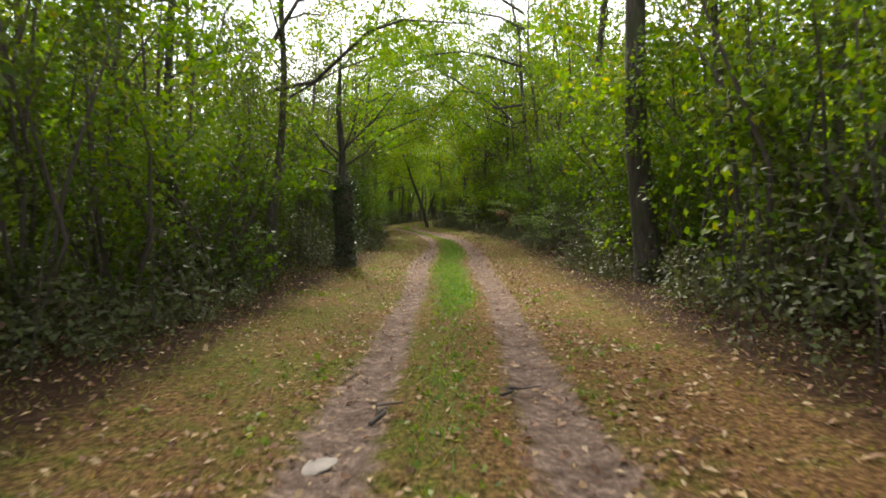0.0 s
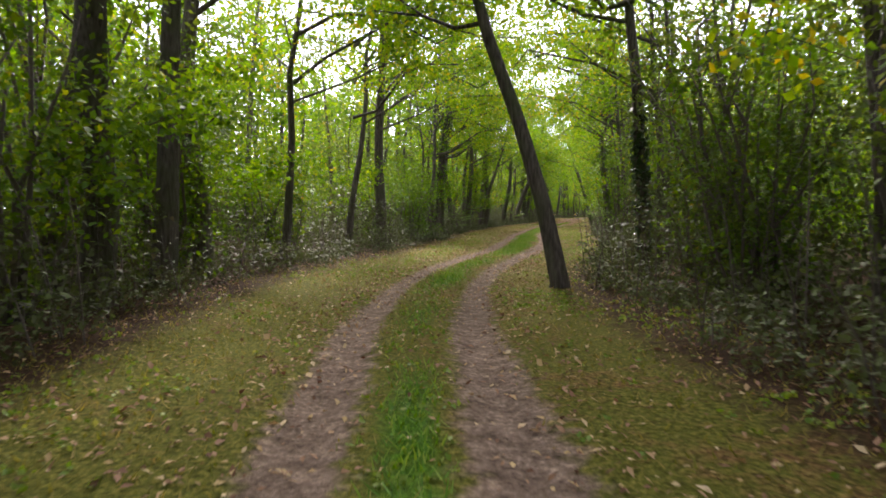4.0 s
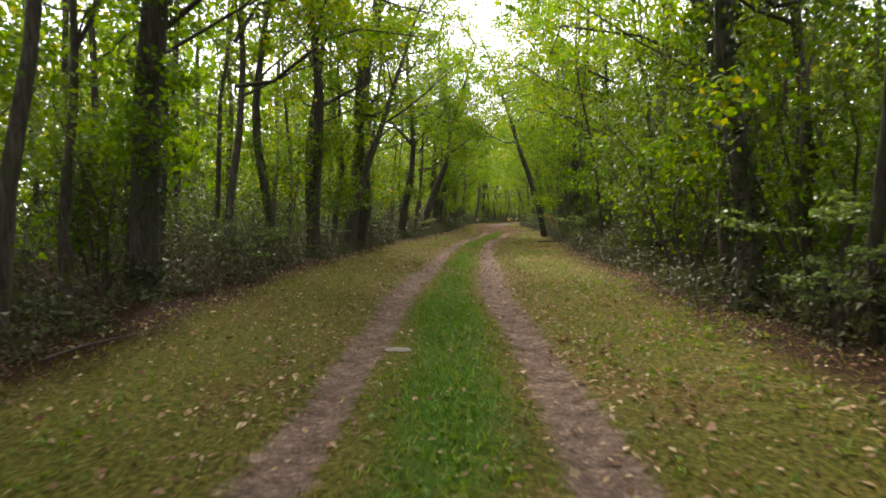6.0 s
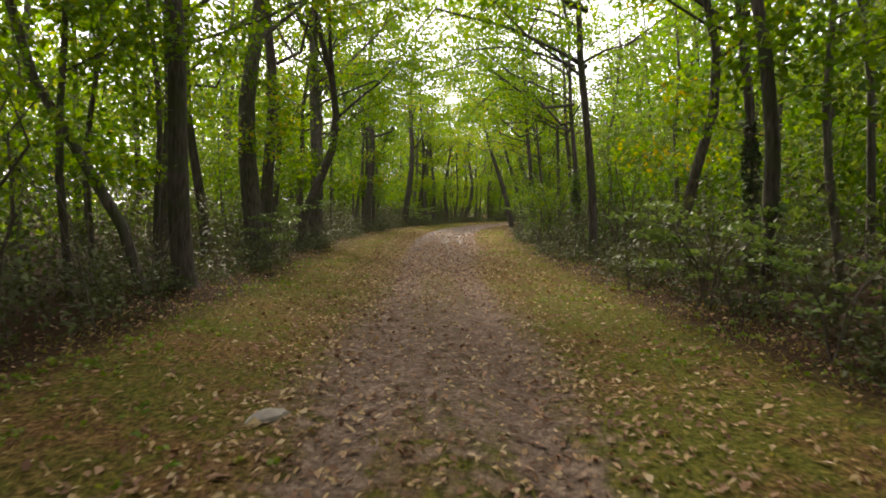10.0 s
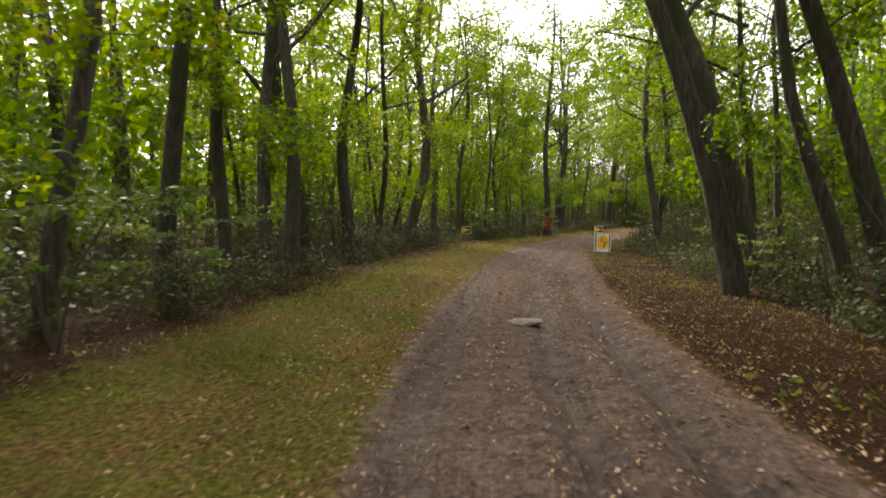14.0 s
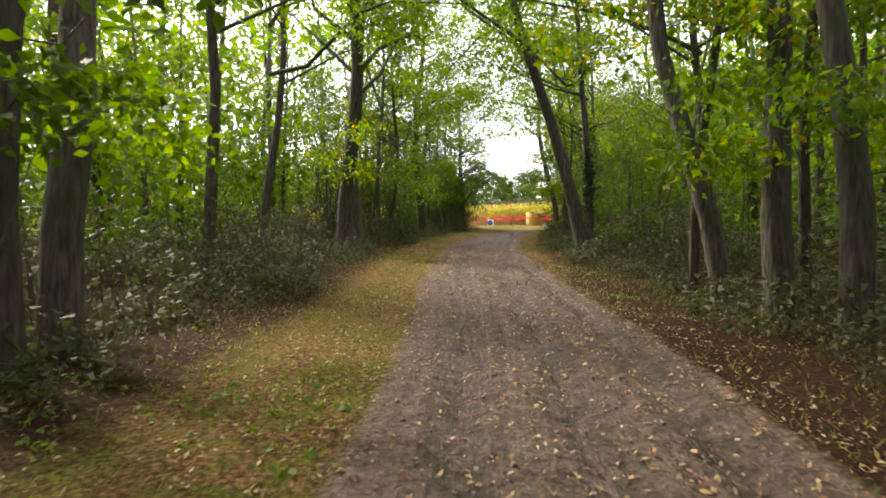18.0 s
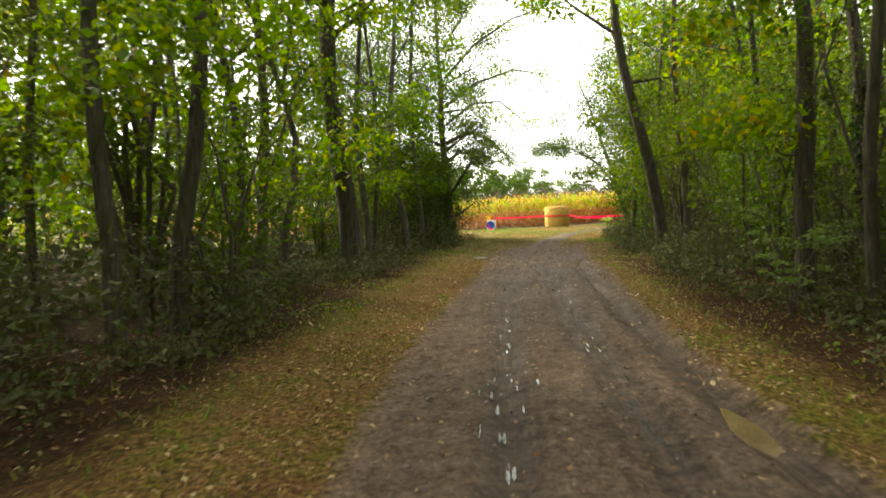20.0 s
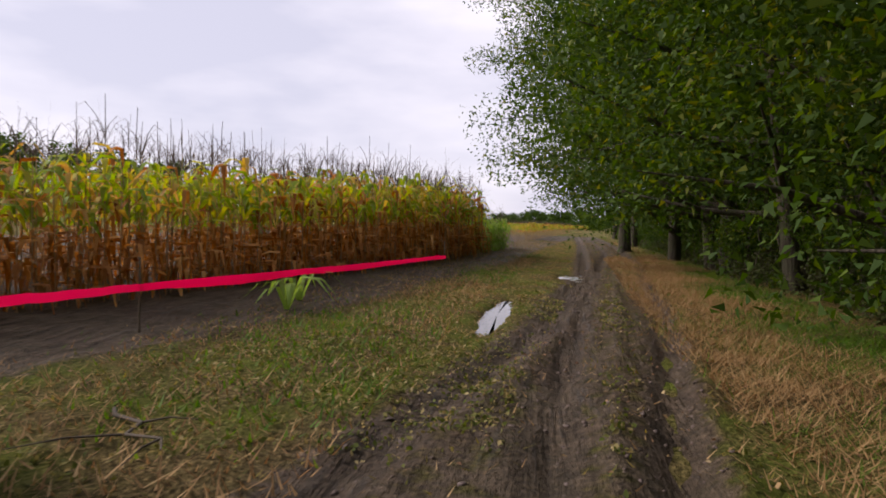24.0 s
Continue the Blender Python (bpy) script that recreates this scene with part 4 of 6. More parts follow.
def long_limb(tree, points, r, clumps, seed, leaf=None, per=140, size=0.08, loose=0.45):
    """A limb with leaves that reaches far out of a tree, as parts of that tree."""
    rs = np.random.RandomState(seed)
    points = np.asarray(points, float)
    v, f = tube(points, np.linspace(r, 0.015, len(points)), 6, 0.06, rs)
    link_part("limb", fast_mesh("limb", v, f, BARK), tree)
    t = rs.uniform(0.35, 1.0, clumps) * (len(points) - 1.01)
    k = t.astype(int)
    c = points[k] + (points[k + 1] - points[k]) * (t - k)[:, None] + rs.normal(0, loose, (clumps, 3)) * [1, 1, 0.5]
    v, f = leaf_cloud(rs, c, rs.uniform(0.3, 0.65, clumps) * (1.0 if per > 100 else 1.35), per, size)
    link_part("limb_leaves", fast_mesh("limb_leaves", v, f, leaf or LEAF_EDGE), tree, "sprays of green leaves hanging from the limb")


exit_oak = make_tree(790, 12, 0.2, 0.05, 130, 240, 0.085, 0.0, 0.12, BARK, LEAF_EDGE, 0.3, 2.9, 18, "ivy-clad oak at the mouth of the wood with a long limb")
exit_oak.matrix_basis = pose(57.1, 278.6, 0, 0, 0, 0)
long_limb(exit_oak, [(0, 0, 4.4), (1.6, 0.5, 5.0), (3.4, 1.2, 4.9), (5.0, 1.9, 4.2), (6.4, 2.6, 3.9)], 0.1, 30, 5)
long_limb(exit_oak, [(0, 0, 3.6), (0.9, 0.1, 4.1), (1.8, 0.2, 4.2), (2.6, 0.5, 3.6)], 0.07, 26, 6)
for k, (r, pts) in enumerate([(0.08, [(0, 0, 6.0), (1.2, -0.6, 7.0), (2.8, -1.4, 7.6), (4.4, -2.2, 7.4)]), (0.07, [(0, 0, 7.2), (1.0, -0.9, 8.6), (2.2, -2.0, 9.6), (3.6, -3.2, 10.2)]),
                             (0.06, [(0, 0, 5.2), (1.4, -0.2, 6.2), (3.0, -0.2, 6.4), (4.6, 0.2, 5.8), (5.6, 0.4, 5.0)]), (0.06, [(0, 0, 8.5), (0.9, -0.8, 10.4), (2.0, -1.6, 11.6)])]):
    long_limb(exit_oak, pts, r, 20, 20 + k, LEAF, 90, 0.09, 0.6)
TREES.append((57.1, 278.6))
bent_tree = make_tree(791, 8.0, 0.13, 0.34, 60, 170, 0.09, 0.30, 0.10, BARK, LEAF_EDGE, 0.0, 3.0, 14, "bent tree leaning out over the field track", 0.2)
bent_tree.matrix_basis = pose(68.5, 277.9, 0, 0, 0, 135)
long_limb(bent_tree, [(0.7, 0, 2.6), (1.6, 0.2, 3.7), (2.9, 0.4, 4.5), (4.2, 0.5, 4.6), (5.0, 0.5, 4.4)], 0.07, 34, 7)
long_limb(bent_tree, [(0.4, 0, 1.9), (1.2, -0.3, 2.9), (2.1, -0.5, 3.3), (3.0, -0.4, 3.2)], 0.05, 18, 8)
TREES.append((68.5, 277.9))
# oaks whose crowns hang out over the field track
for k, (x, y, sc) in enumerate([(76.4, 278.0, 0.85), (82.6, 279.8, 0.95), (89.4, 282.0, 1.05), (97.0, 284.6, 1.1), (105.0, 287.0, 1.15)]):
    oak = make_tree(795 + k, 12, 0.22, 0.12, 230, 210, 0.12, 0.22, 0.12, BARK, LEAF_EDGE, 0.0, 5.8, 26, "broad oak whose crown hangs out over the field track", 0.12, False, 0.68, True)
    oak.matrix_basis = pose(x, y, 0, 0, 0, 95 + 8 * k) @ Matrix.Diagonal((sc, sc, sc, 1))
    TREES.append((x, y))
# oaks that arch over the track
def arching_oak(k):
    tree = make_tree(820 + k, 13, 0.12, 0.34, 34, 86, 0.13, 0.05, 0.3, BARK, LEAF, 0.25 if k == 1 else 0.0, 3.4, 10, "oak whose long limbs arch over the track")
    rs = np.random.RandomState(830 + k)
    for z, reach, side in ((5.0, 5.2, -0.9), (6.4, 6.4, 1.0), (7.8, 6.2, 0.1), (9.2, 5.6, -1.4), (10.4, 6.0, 1.2), (11.4, 5.0, -0.3)):
        z += rs.uniform(-0.4, 0.4)
        pts = np.array([(0.3, 0, z), (reach * 0.25, side * 0.2, z + 0.7), (reach * 0.5, side * 0.6, z + 1.2), (reach * 0.75, side * 1.0, z + 1.3), (reach, side * 1.3, z + rs.uniform(0.2, 1.4))])
        pts[1:] += rs.normal(0, 0.32, (4, 3))
        long_limb(tree, pts, 0.07, 18, 840 + 7 * k + int(z), LEAF, 64, 0.125, 0.75)
    return tree


pool("arching_oak", [lambda k=k: arching_oak(k) for k in range(4)])
for k, s in enumerate(np.arange(41.4, S_FIELD - 7, 6.4)):
    for side in (-1, 1):
        i = int(min((s + 3.5 * (side > 0)) / STEP, len(S) - 1))
        off = (W_LEFT if side < 0 else W_RIGHT)[i] + 1.1 + 0.8 * ((k * 7 + (side > 0)) % 3)
        x, y = at_road(i * STEP, side * off)
        if min(math.hypot(x - a, y - b) for a, b in TREES) < 1.2 or in_field(x, y) or (s < 62 and (k + (side > 0)) % 3):
            continue
        inward = -NOR[i] * side
        plant("arching_oak", 2 * k + (side > 0), x, y, math.atan2(inward[1], inward[0]) + 0.25 * math.sin(k * 2.3), 0.9 + 0.08 * (k % 3))
        TREES.append((x, y))

def pollard(x, y):
    """A short thick trunk, all ivy, with a thin stem and boughs rising from its head."""
    rs = np.random.RandomState(777)
    root = new("pollard_tree")
    bole = tube([(0, 0, -0.2), (0, 0, 0.1), (-0.03, 0, 1.1), (0.02, 0, 2.1), (0.0, 0, 2.5)], [0.36, 0.27, 0.24, 0.33, 0.2], 10, 0.1, rs)
    stems = [tube([(0, 0, 2.3), (0.03, 0, 3.2), (-0.05, 0.1, 4.3), (0.1, 0.1, 6.2)], [0.11, 0.10, 0.08, 0.02], 7)]
    ends = [np.array([0.1, 0.1, 6.0])]
    for dx, dy, dz in ((-1.5, 0.2, 1.0), (-0.9, -0.4, 1.9), (1.3, 0.3, 1.6), (0.7, -0.6, 2.4), (-1.9, 0.6, 2.6), (1.8, 0.5, 2.9)):
        a, b = np.array([0.0, 0.0, 2.2 + dz * 0.35]), np.array([dx, dy, 2.3 + dz])
        stems.append(tube([a, (a + b) / 2 + [0, 0, -0.15], b], [0.04, 0.03, 0.008], 5))
        ends += [b, (a + 2 * b) / 3 + rs.normal(0, 0.2, 3)]
    v, f = join([bole] + stems)
    link_part("trunk", fast_mesh("trunk", v, f, BARK), root)
    v, f = leaf_cloud(rs, ends, rs.uniform(0.45, 0.85, len(ends)), 80, 0.11)
    link_part("crown", fast_mesh("crown", v, f, LEAF), root)
    zs = rs.uniform(0.05, 2.4, 150)
    ang, out = rs.uniform(0, 6.28, 150), 0.24 + 0.1 * (zs > 1.6)
    v, f = leaf_cloud(rs, np.stack([out * np.cos(ang), out * np.sin(ang), zs], 1), np.full(150, 0.17), 22, 0.075, 0.6, 1.1)
    link_part("ivy", fast_mesh("ivy", v, f, LEAF_IVY), root, "dark evergreen ivy all over the bole")
    root.matrix_basis = pose(x, y, 0)
    tagged(root, "short ivy-grown pollard with a thick bole beside the track", "tree")


pollard(-2.75, 18.9)
TREES.append((-2.75, 18.9))

# broad trees of the wood's edge along the field
for x, y, k, sc in [(69.5, 275.4, 0, 0.95), (79.4, 276.6, 2, 1.05), (86.0, 278.6, 0, 1.1), (95.0, 284.0, 2, 1.15), (101.5, 286.6, 0, 1.2), (111, 290.8, 1, 1.55),
                   (122, 292.6, 2, 1.3), (136, 296.5, 0, 1.3), (152, 301, 1, 1.3), (57.2, 282.6, 1, 0.56), (63.6, 271.2, 2, 0.75), (66.6, 274.2, 1, 0.8), (70.4, 275.9, 2, 0.8), (52.4, 277.4, 0, 0.7), (53.9, 281.2, 2, 0.7), (52.5, 286.4, 0, 0.9), (47.0, 291.5, 2, 0.95), (41, 297, 1, 1.0)]:
    plant("edge_oak", k, x, y, RNG.uniform(0, 6.28), sc)
    TREES.append((x, y))

# shrubs closing the foot of the wood's edge
for k, x in enumerate(np.arange(72.0, 128.0, 2.6)):
    plant("edge_shrub", k, x, float(np.interp(x, [56, 66, 72, 84.5, 92, 120, 197], [266, 276.5, 279.0, 280.9, 283.5, 291.5, 314.5])) - 0.9, k * 1.7, 0.9 + 0.25 * (k % 3) * (x > 80))
for k, (x, y, sc) in enumerate([(57.9, 279.7, 0.9), (58.6, 281.6, 1.0), (55.4, 277.6, 1.0), (56.4, 280.6, 1.2), (57.2, 283.2, 1.1), (58.3, 282.6, 1.3), (57.0, 281.4, 1.4), (53.4, 276.4, 0.8), (66.6, 275.6, 1.0), (69.9, 277.3, 0.9), (64.4, 273.2, 0.9)]):
    plant("edge_shrub", k, x, y, k * 2.1, sc)

# overgrown hedges: both sides at first, later the right side alone
HEDGE_AT = [(q, side) for side in (-1, 1) for q in np.arange(3.0 if side < 0 else 4.0, 96, 2.5)] + [(q, 1) for q in np.arange(106, 132, 3.0)] + [(q, -1) for q in np.arange(S_FIELD - 27, S_FIELD - 6, 3.4)] + [(q, 1) for q in np.arange(S_FIELD - 24, S_FIELD - 4, 3.0)]
for k, (q, side) in enumerate(HEDGE_AT):
    i = int(q / STEP)
    x, y = at_road(q + RNG.uniform(-0.6, 0.6), side * ((W_LEFT if side < 0 else W_RIGHT)[i] + RNG.uniform(1.5, 2.6)))
    if in_field(x, y) or min(math.hypot(x - a, y - b) for a, b in ((-2.75, 18.9), (57.1, 278.6), (68.5, 277.9))) < 2.2:
        continue
    plant("hedge", RNG.randint(0, 4), x, y, RNG.uniform(0, 6.28), RNG.uniform(0.75, 1.05) * (1.0 if q < 140 else 0.92 if side < 0 else 0.76))

# the wood between them
COUNT = {"oak": 0, "pole": 0, "hazel": 0}
LIMIT = {"oak": 14, "pole": 60, "hazel": 150}
for s in RNG.permutation(np.arange(1.0, LENGTH - 60, 1.5)):
    i = int(s / STEP)
    for side in (-1, 1):
        edge = (W_LEFT if side < 0 else W_RIGHT)[i]
        open_wood = 0.4 if s > S_MUD - 12 else 1.0
        spots = [("hazel", edge + RNG.uniform(0.6, 2.8), (0.85 if s < 75 else 0.6) * open_wood, RNG.uniform(0.8, 1.2)),
                 ("oak", edge + RNG.uniform(2.5, 8.0), 0.25, RNG.uniform(0.8, 1.1)),
                 ("pole", edge + RNG.uniform(1.2, 8.0), 0.3, RNG.uniform(0.8, 1.15))]
        for kind, off, chance, scale in spots:
            go, turn, which, jit = RNG.uniform(), RNG.uniform(0, 6.28), RNG.randint(0, 12), RNG.uniform(-0.7, 0.7)
            if go > chance or COUNT[kind] >= LIMIT[kind]:
                continue
            x, y = at_road(s + jit, side * off)
            j, o2 = station(x, y)
            near = 2.0 if kind != "hazel" else 0.9
            if in_field(x, y) or -W_LEFT[j] - 0.9 < o2 < W_RIGHT[j] + 0.9 or min(math.hypot(x - a, y - b) for a, b in TREES) < near:
                continue
            plant(kind, which, x, y, turn, scale)
            COUNT[kind] += 1
            if kind != "hazel":
                TREES.append((x, y))


# saplings with flat sprays of leaves that reach out of the undergrowth
def sapling(k):
    rs = np.random.RandomState(270 + k)
    root = new("sapling")
    for i in range(4 + k % 2):
        az, h = i * 1.5 + rs.uniform(-0.4, 0.4), rs.uniform(0.9, 1.9)
        d = np.array([math.cos(az), math.sin(az), 0.0])
        p = [np.array([0, 0, -0.1]), d * 0.15 * h + [0, 0, h * 0.5], d * 0.45 * h + [0, 0, h * 0.9], d * 0.95 * h + [0, 0, h]]
        v, f = tube(p, [0.014, 0.011, 0.008, 0.003], 5)
        link_part("stem", fast_mesh("stem", v, f, TWIG), root)
        c = [p[2] + (p[3] - p[2]) * q + rs.normal(0, 0.10, 3) * [1, 1, 0.3] for q in np.linspace(-0.2, 1.0, 6)] + [p[1] + d * 0.25 + rs.normal(0, 0.15, 3) * [1, 1, 0.4] for _ in range(2)]
        v, f = leaf_cloud(rs, c, rs.uniform(0.16, 0.3, len(c)), 22, 0.085, 0.1, 0.22)
        link_part("spray", fast_mesh("spray", v, f, LEAF_SPRAY), root)["kind"] = "stuff"
    tagged(root, "low sapling with flat sprays of pale green leaves", "sapling", "saplings along the track")
    return root


pool("sapling", [lambda k=k: sapling(k) for k in range(4)])
SAPLINGS = [(3.5, 24.0), (3.7, 21.9), (3.6, 29.5), (3.55, 37.8), (-4.2, 44.0), (-5.5, 52.4), (2.0, 47.8), (1.8, 52.8), (-6.4, 100.2), (2.3, 92.6), (-6.2, 109.7), (4.4, 115.2), (-3.1, 131.0), (5.4, 129.9), (7.5, 145.8), (8.2, 155.9), (7.8, 152.5), (0.5, 164.3), (5.4, 202.0), (12.6, 191.2), (16.3, 207.4), (6.6, 206.2), (5.9, 203.4), (16.7, 229.1), (25.3, 228.6), (22.2, 235.2), (21.4, 234.3), (29.1, 234.3), (47.4, 258.3)]
for k, (x, y) in enumerate(SAPLINGS):
    plant("sapling", k, x, y, k * 1.9, 0.8 + 0.12 * (k % 4))


def stuff(name, verts, faces, mats, label, category, index=None):
    me = fast_mesh(name, verts, faces, None)
    for m in mats if isinstance(mats, (list, tuple)) else [mats]:
        me.materials.append(m)
    if index is not None:
        me.polygons.foreach_set("material_index", np.asarray(index, np.int32))
    return tagged(new(name, me), label, category, kind="stuff")


def as_tris(f):
    f = np.asarray(f)
    return f if f.shape[1] == 3 else np.concatenate([f[:, [0, 1, 2]], f[:, [0, 2, 3]]])


# deep wood behind, too far in to count
def deep_wood():
    rs = np.random.RandomState(31)
    kinds = []
    for k in range(5):
        h = 12 + k
        pts = stem_curve(rs, h, 0.02 * (k - 2), 0.22, 6)
        tv, tf = tube(pts, 0.16 * (1 - 0.85 * pts[:, 2] / h) + 0.01, 5)
        cents = [pts[rs.randint(1, 6)] + rs.normal(0, 1.5, 3) * [1, 1, 0.9] for _ in range(30)]
        lv, lf = leaf_cloud(rs, cents, rs.uniform(0.7, 1.4, 30), 22, 0.36, plain=True)
        lv[:, 2] = np.maximum(lv[:, 2], 0.5)
        bc = rs.uniform(-2.2, 2.2, (22, 3)) * [1, 1, 0.9] + [0, 0, 2.1]
        bv, bf = leaf_cloud(rs, bc, rs.uniform(0.6, 1.1, 22), 18, 0.30, plain=True)
        bv[:, 2] = np.maximum(bv[:, 2], 0.1)
        kinds.append((tv, as_tris(tf), np.r_[lv, bv], np.r_[lf, bf + len(lv)]))
    tvs, tfs, lvs, lfs, tn, ln = [], [], [], [], 0, 0
    for s in np.arange(2, LENGTH - 8, 2.0):
        i = int(s / STEP)
        for side in (-1, 1):
            edge = (W_LEFT if side < 0 else W_RIGHT)[i]
            for lo, hi, chance in ((7, 12, 0.4), (11, 18, 0.55), (17, 28, 0.45), (26, 42, 0.3)):
                off, go, k, turn, sc = edge + rs.uniform(lo, hi), rs.uniform(), rs.randint(5), rs.uniform(0, 6.28), rs.uniform(0.85, 1.25)
                x, y = at_road(s + rs.uniform(-1, 1), side * off)
                if go > chance or in_field(x, y) or abs(station(x, y)[1]) < 8:
                    continue
                c, sn = math.cos(turn) * sc, math.sin(turn) * sc
                rot = np.array([[c, -sn, 0], [sn, c, 0], [0, 0, sc]])
                tv, tf, lv, lf = kinds[k]
                tvs.append(tv @ rot.T + [x, y, -0.1])
                tfs.append(tf + tn)
                lvs.append(lv @ rot.T + [x, y, -0.1])
                lfs.append(lf + ln)
                tn += len(tv)
                ln += len(lv)
    v = np.concatenate(tvs + lvs)
    f = np.concatenate(tfs + [q + tn for q in lfs])
    nt = sum(len(q) for q in tfs)
    stuff("deep_wood", v, f, [BARK, LEAF], "dense green wood standing back from the track", "wood", np.r_[np.zeros(nt), np.ones(len(f) - nt)])


deep_wood()


def thicket():
    """Shady bushes filling the wood behind the first trees."""
    rs = np.random.RandomState(33)
    cents, rads, far_c, far_r = [], [], [], []
    for s in np.arange(0.5, LENGTH - 6, 1.0):
        i = int(s / STEP)
        for side in (-1, 1):
            edge = (W_LEFT if side < 0 else W_RIGHT)[i]
            for k in range(18):
                off = edge + (rs.uniform(3.0, 13) if k < 8 else rs.uniform(13, 44))
                x, y = at_road(s + rs.uniform(-0.5, 0.5), side * off)
                z, r = (rs.uniform(0.4, 5.0) if k < 4 else rs.uniform(3.5, 10.5), rs.uniform(0.7, 1.4)) if k < 8 else (rs.uniform(0.8, 12.5), rs.uniform(1.4, 2.4))
                if in_field(x, y) or abs(station(x, y)[1]) < edge + 2.6:
                    continue
                (cents if k < 8 else far_c).append((x, y, z))
                (rads if k < 8 else far_r).append(r)
    v, f = leaf_cloud(rs, cents, rads, 66, 0.155, 0.2, 0.8, True)
    v2, f2 = leaf_cloud(rs, far_c, far_r, 52, 0.48, 0.2, 0.8, True)
    v = np.r_[v, v2]
    index = np.r_[np.zeros(len(f)), np.ones(len(f2))]
    f = np.r_[f, f2 + len(v) - len(v2)]
    v[:, 2] = np.maximum(v[:, 2], 0.0)
    stuff("thicket", v, f, [LEAF_SHADE, LEAF], "shady green bushes filling the wood behind the trees", "bushes", index)


thicket()


# undergrowth: brambles, saplings and dead twigs at the feet of the trees
def undergrowth():
    rs = np.random.RandomState(41)
    near_c, near_r, back_c, back_r, twigs = [], [], [], [], []
    for s in np.arange(0.5, LENGTH - 4, 0.4):
        i = int(s / STEP)
        for side in (-1, 1):
            edge = (W_LEFT if side < 0 else W_RIGHT)[i] + 0.35 * math.sin(s * 0.7 + side) + 0.2 * math.sin(s * 1.9)
            thick = 1.15 if s < 95 else 0.85 if s < S_MUD - 10 else 0.6
            for k in range(12):
                back = rs.uniform(0, 0.9) if k < 3 else rs.uniform(0.5, 5.0)
                top = (0.3 + 2.5 * min(back / 2.2, 1)) * thick * (0.75 + 0.4 * math.sin(s * 0.37 + back + 2 * side))
                x, y = at_road(s + rs.uniform(-0.3, 0.3), side * (edge + back))
                j, o2 = station(x, y)
                if in_field(x, y) or -W_LEFT[j] + 0.2 < o2 < W_RIGHT[j] - 0.2:
                    continue
                r = rs.uniform(0.2, 0.42) if k < 3 else rs.uniform(0.35, 0.65)
                c = (x, y, max(rs.uniform(0.05, 1.0) * top, r * 0.4))
                (near_c if k < 3 else back_c).append(c)
                (near_r if k < 3 else back_r).append(r)
                if rs.uniform() < 0.22:
                    h = rs.uniform(0.6, 2.4)
                    dx, dy = rs.normal(0, 0.22, 2) * h
                    twigs.append(tube([(x, y, -0.05), (x + dx * 0.4, y + dy * 0.4, h * 0.55), (x + dx, y + dy, h)], [0.012, 0.009, 0.004], 3))
    v, f = leaf_cloud(rs, near_c, near_r, 44, 0.07, 0.1, 0.85, True)
    v2, f2 = leaf_cloud(rs, back_c, back_r, 34, 0.105, 0.1, 0.85, True)
    v, f = np.r_[v, v2], np.r_[f, f2 + len(v)]
    v[:, 2] = np.maximum(v[:, 2], 0.0)
    tv, tf = join(twigs)
    tf = as_tris(tf)
    stuff("undergrowth", np.r_[v, tv], np.r_[f, tf + len(v)], [LEAF_DARK, TWIG], "dark undergrowth of brambles and twigs under the trees", "undergrowth", np.r_[np.zeros(len(f)), np.ones(len(tf))])


undergrowth()

# ---- grass, fallen leaves ----
GRASS = leaf_material("grass_blade", [(0.0, (0.040, 0.055, 0.010)), (0.5, (0.088, 0.095, 0.016)), (0.85, (0.16, 0.135, 0.034)), (1.0, (0.28, 0.21, 0.085))], 0.4, 0.7)
GRASS_LUSH = leaf_material("lush_grass_blade", [(0.0, (0.028, 0.068, 0.008)), (0.6, (0.062, 0.135, 0.014)), (1.0, (0.16, 0.21, 0.04))], 0.35, 0.6)
STRAW = leaf_material("straw_blade", [(0.0, (0.13, 0.075, 0.033)), (0.6, (0.29, 0.185, 0.085)), (1.0, (0.44, 0.33, 0.18))], 0.2, 0.7)
LITTER = leaf_material("fallen_leaf", [(0.0, (0.05, 0.028, 0.016)), (0.3, (0.13, 0.07, 0.04)), (0.52, (0.22, 0.135, 0.08)), (0.68, (0.28, 0.20, 0.09)), (0.86, (0.36, 0.285, 0.19)), (0.95, (0.44, 0.36, 0.25)), (0.975, (0.55, 0.38, 0.06)), (1.0, (0.55, 0.22, 0.03))], 0.12, 0.8)


def blades(rs, x, y, z, length, width, lean):
    n = len(x)
    tip = rs.uniform(0, 6.28, n)
    az = tip + np.pi / 2 + rs.normal(0, 0.35, n)
    w = width * rs.uniform(0.6, 1.3, n)
    ln = length * rs.uniform(0.5, 1.3, n)
    dx, dy = np.cos(az) * w, np.sin(az) * w
    out = lean * ln * rs.uniform(0.5, 1.2, n)
    a = np.stack([x - dx, y - dy, z - 0.005], 1)
    b = np.stack([x + dx, y + dy, z - 0.005], 1)
    c = np.stack([x + np.cos(tip) * out, y + np.sin(tip) * out, z + ln * rs.uniform(0.3, 1.0, n)], 1)
    v = np.stack([a, b, c], 1).reshape(-1, 3)
    return v, np.arange(n * 3).reshape(-1, 3)


def scatter(rs, n, lo, hi, s0=0.0, s1=None):
    s = rs.uniform(s0, s1 if s1 is not None else LENGTH - 30, n)
    off = rs.uniform(lo, hi, n)
    i = np.clip((s / STEP).astype(int), 0, len(S) - 2)
    f = (s / STEP - i)[:, None]
    p = C_LINE[i] * (1 - f) + C_LINE[np.minimum(i + 1, len(S) - 1)] * f + NOR[i] * off[:, None]
    return s, off, p[:, 0], p[:, 1]


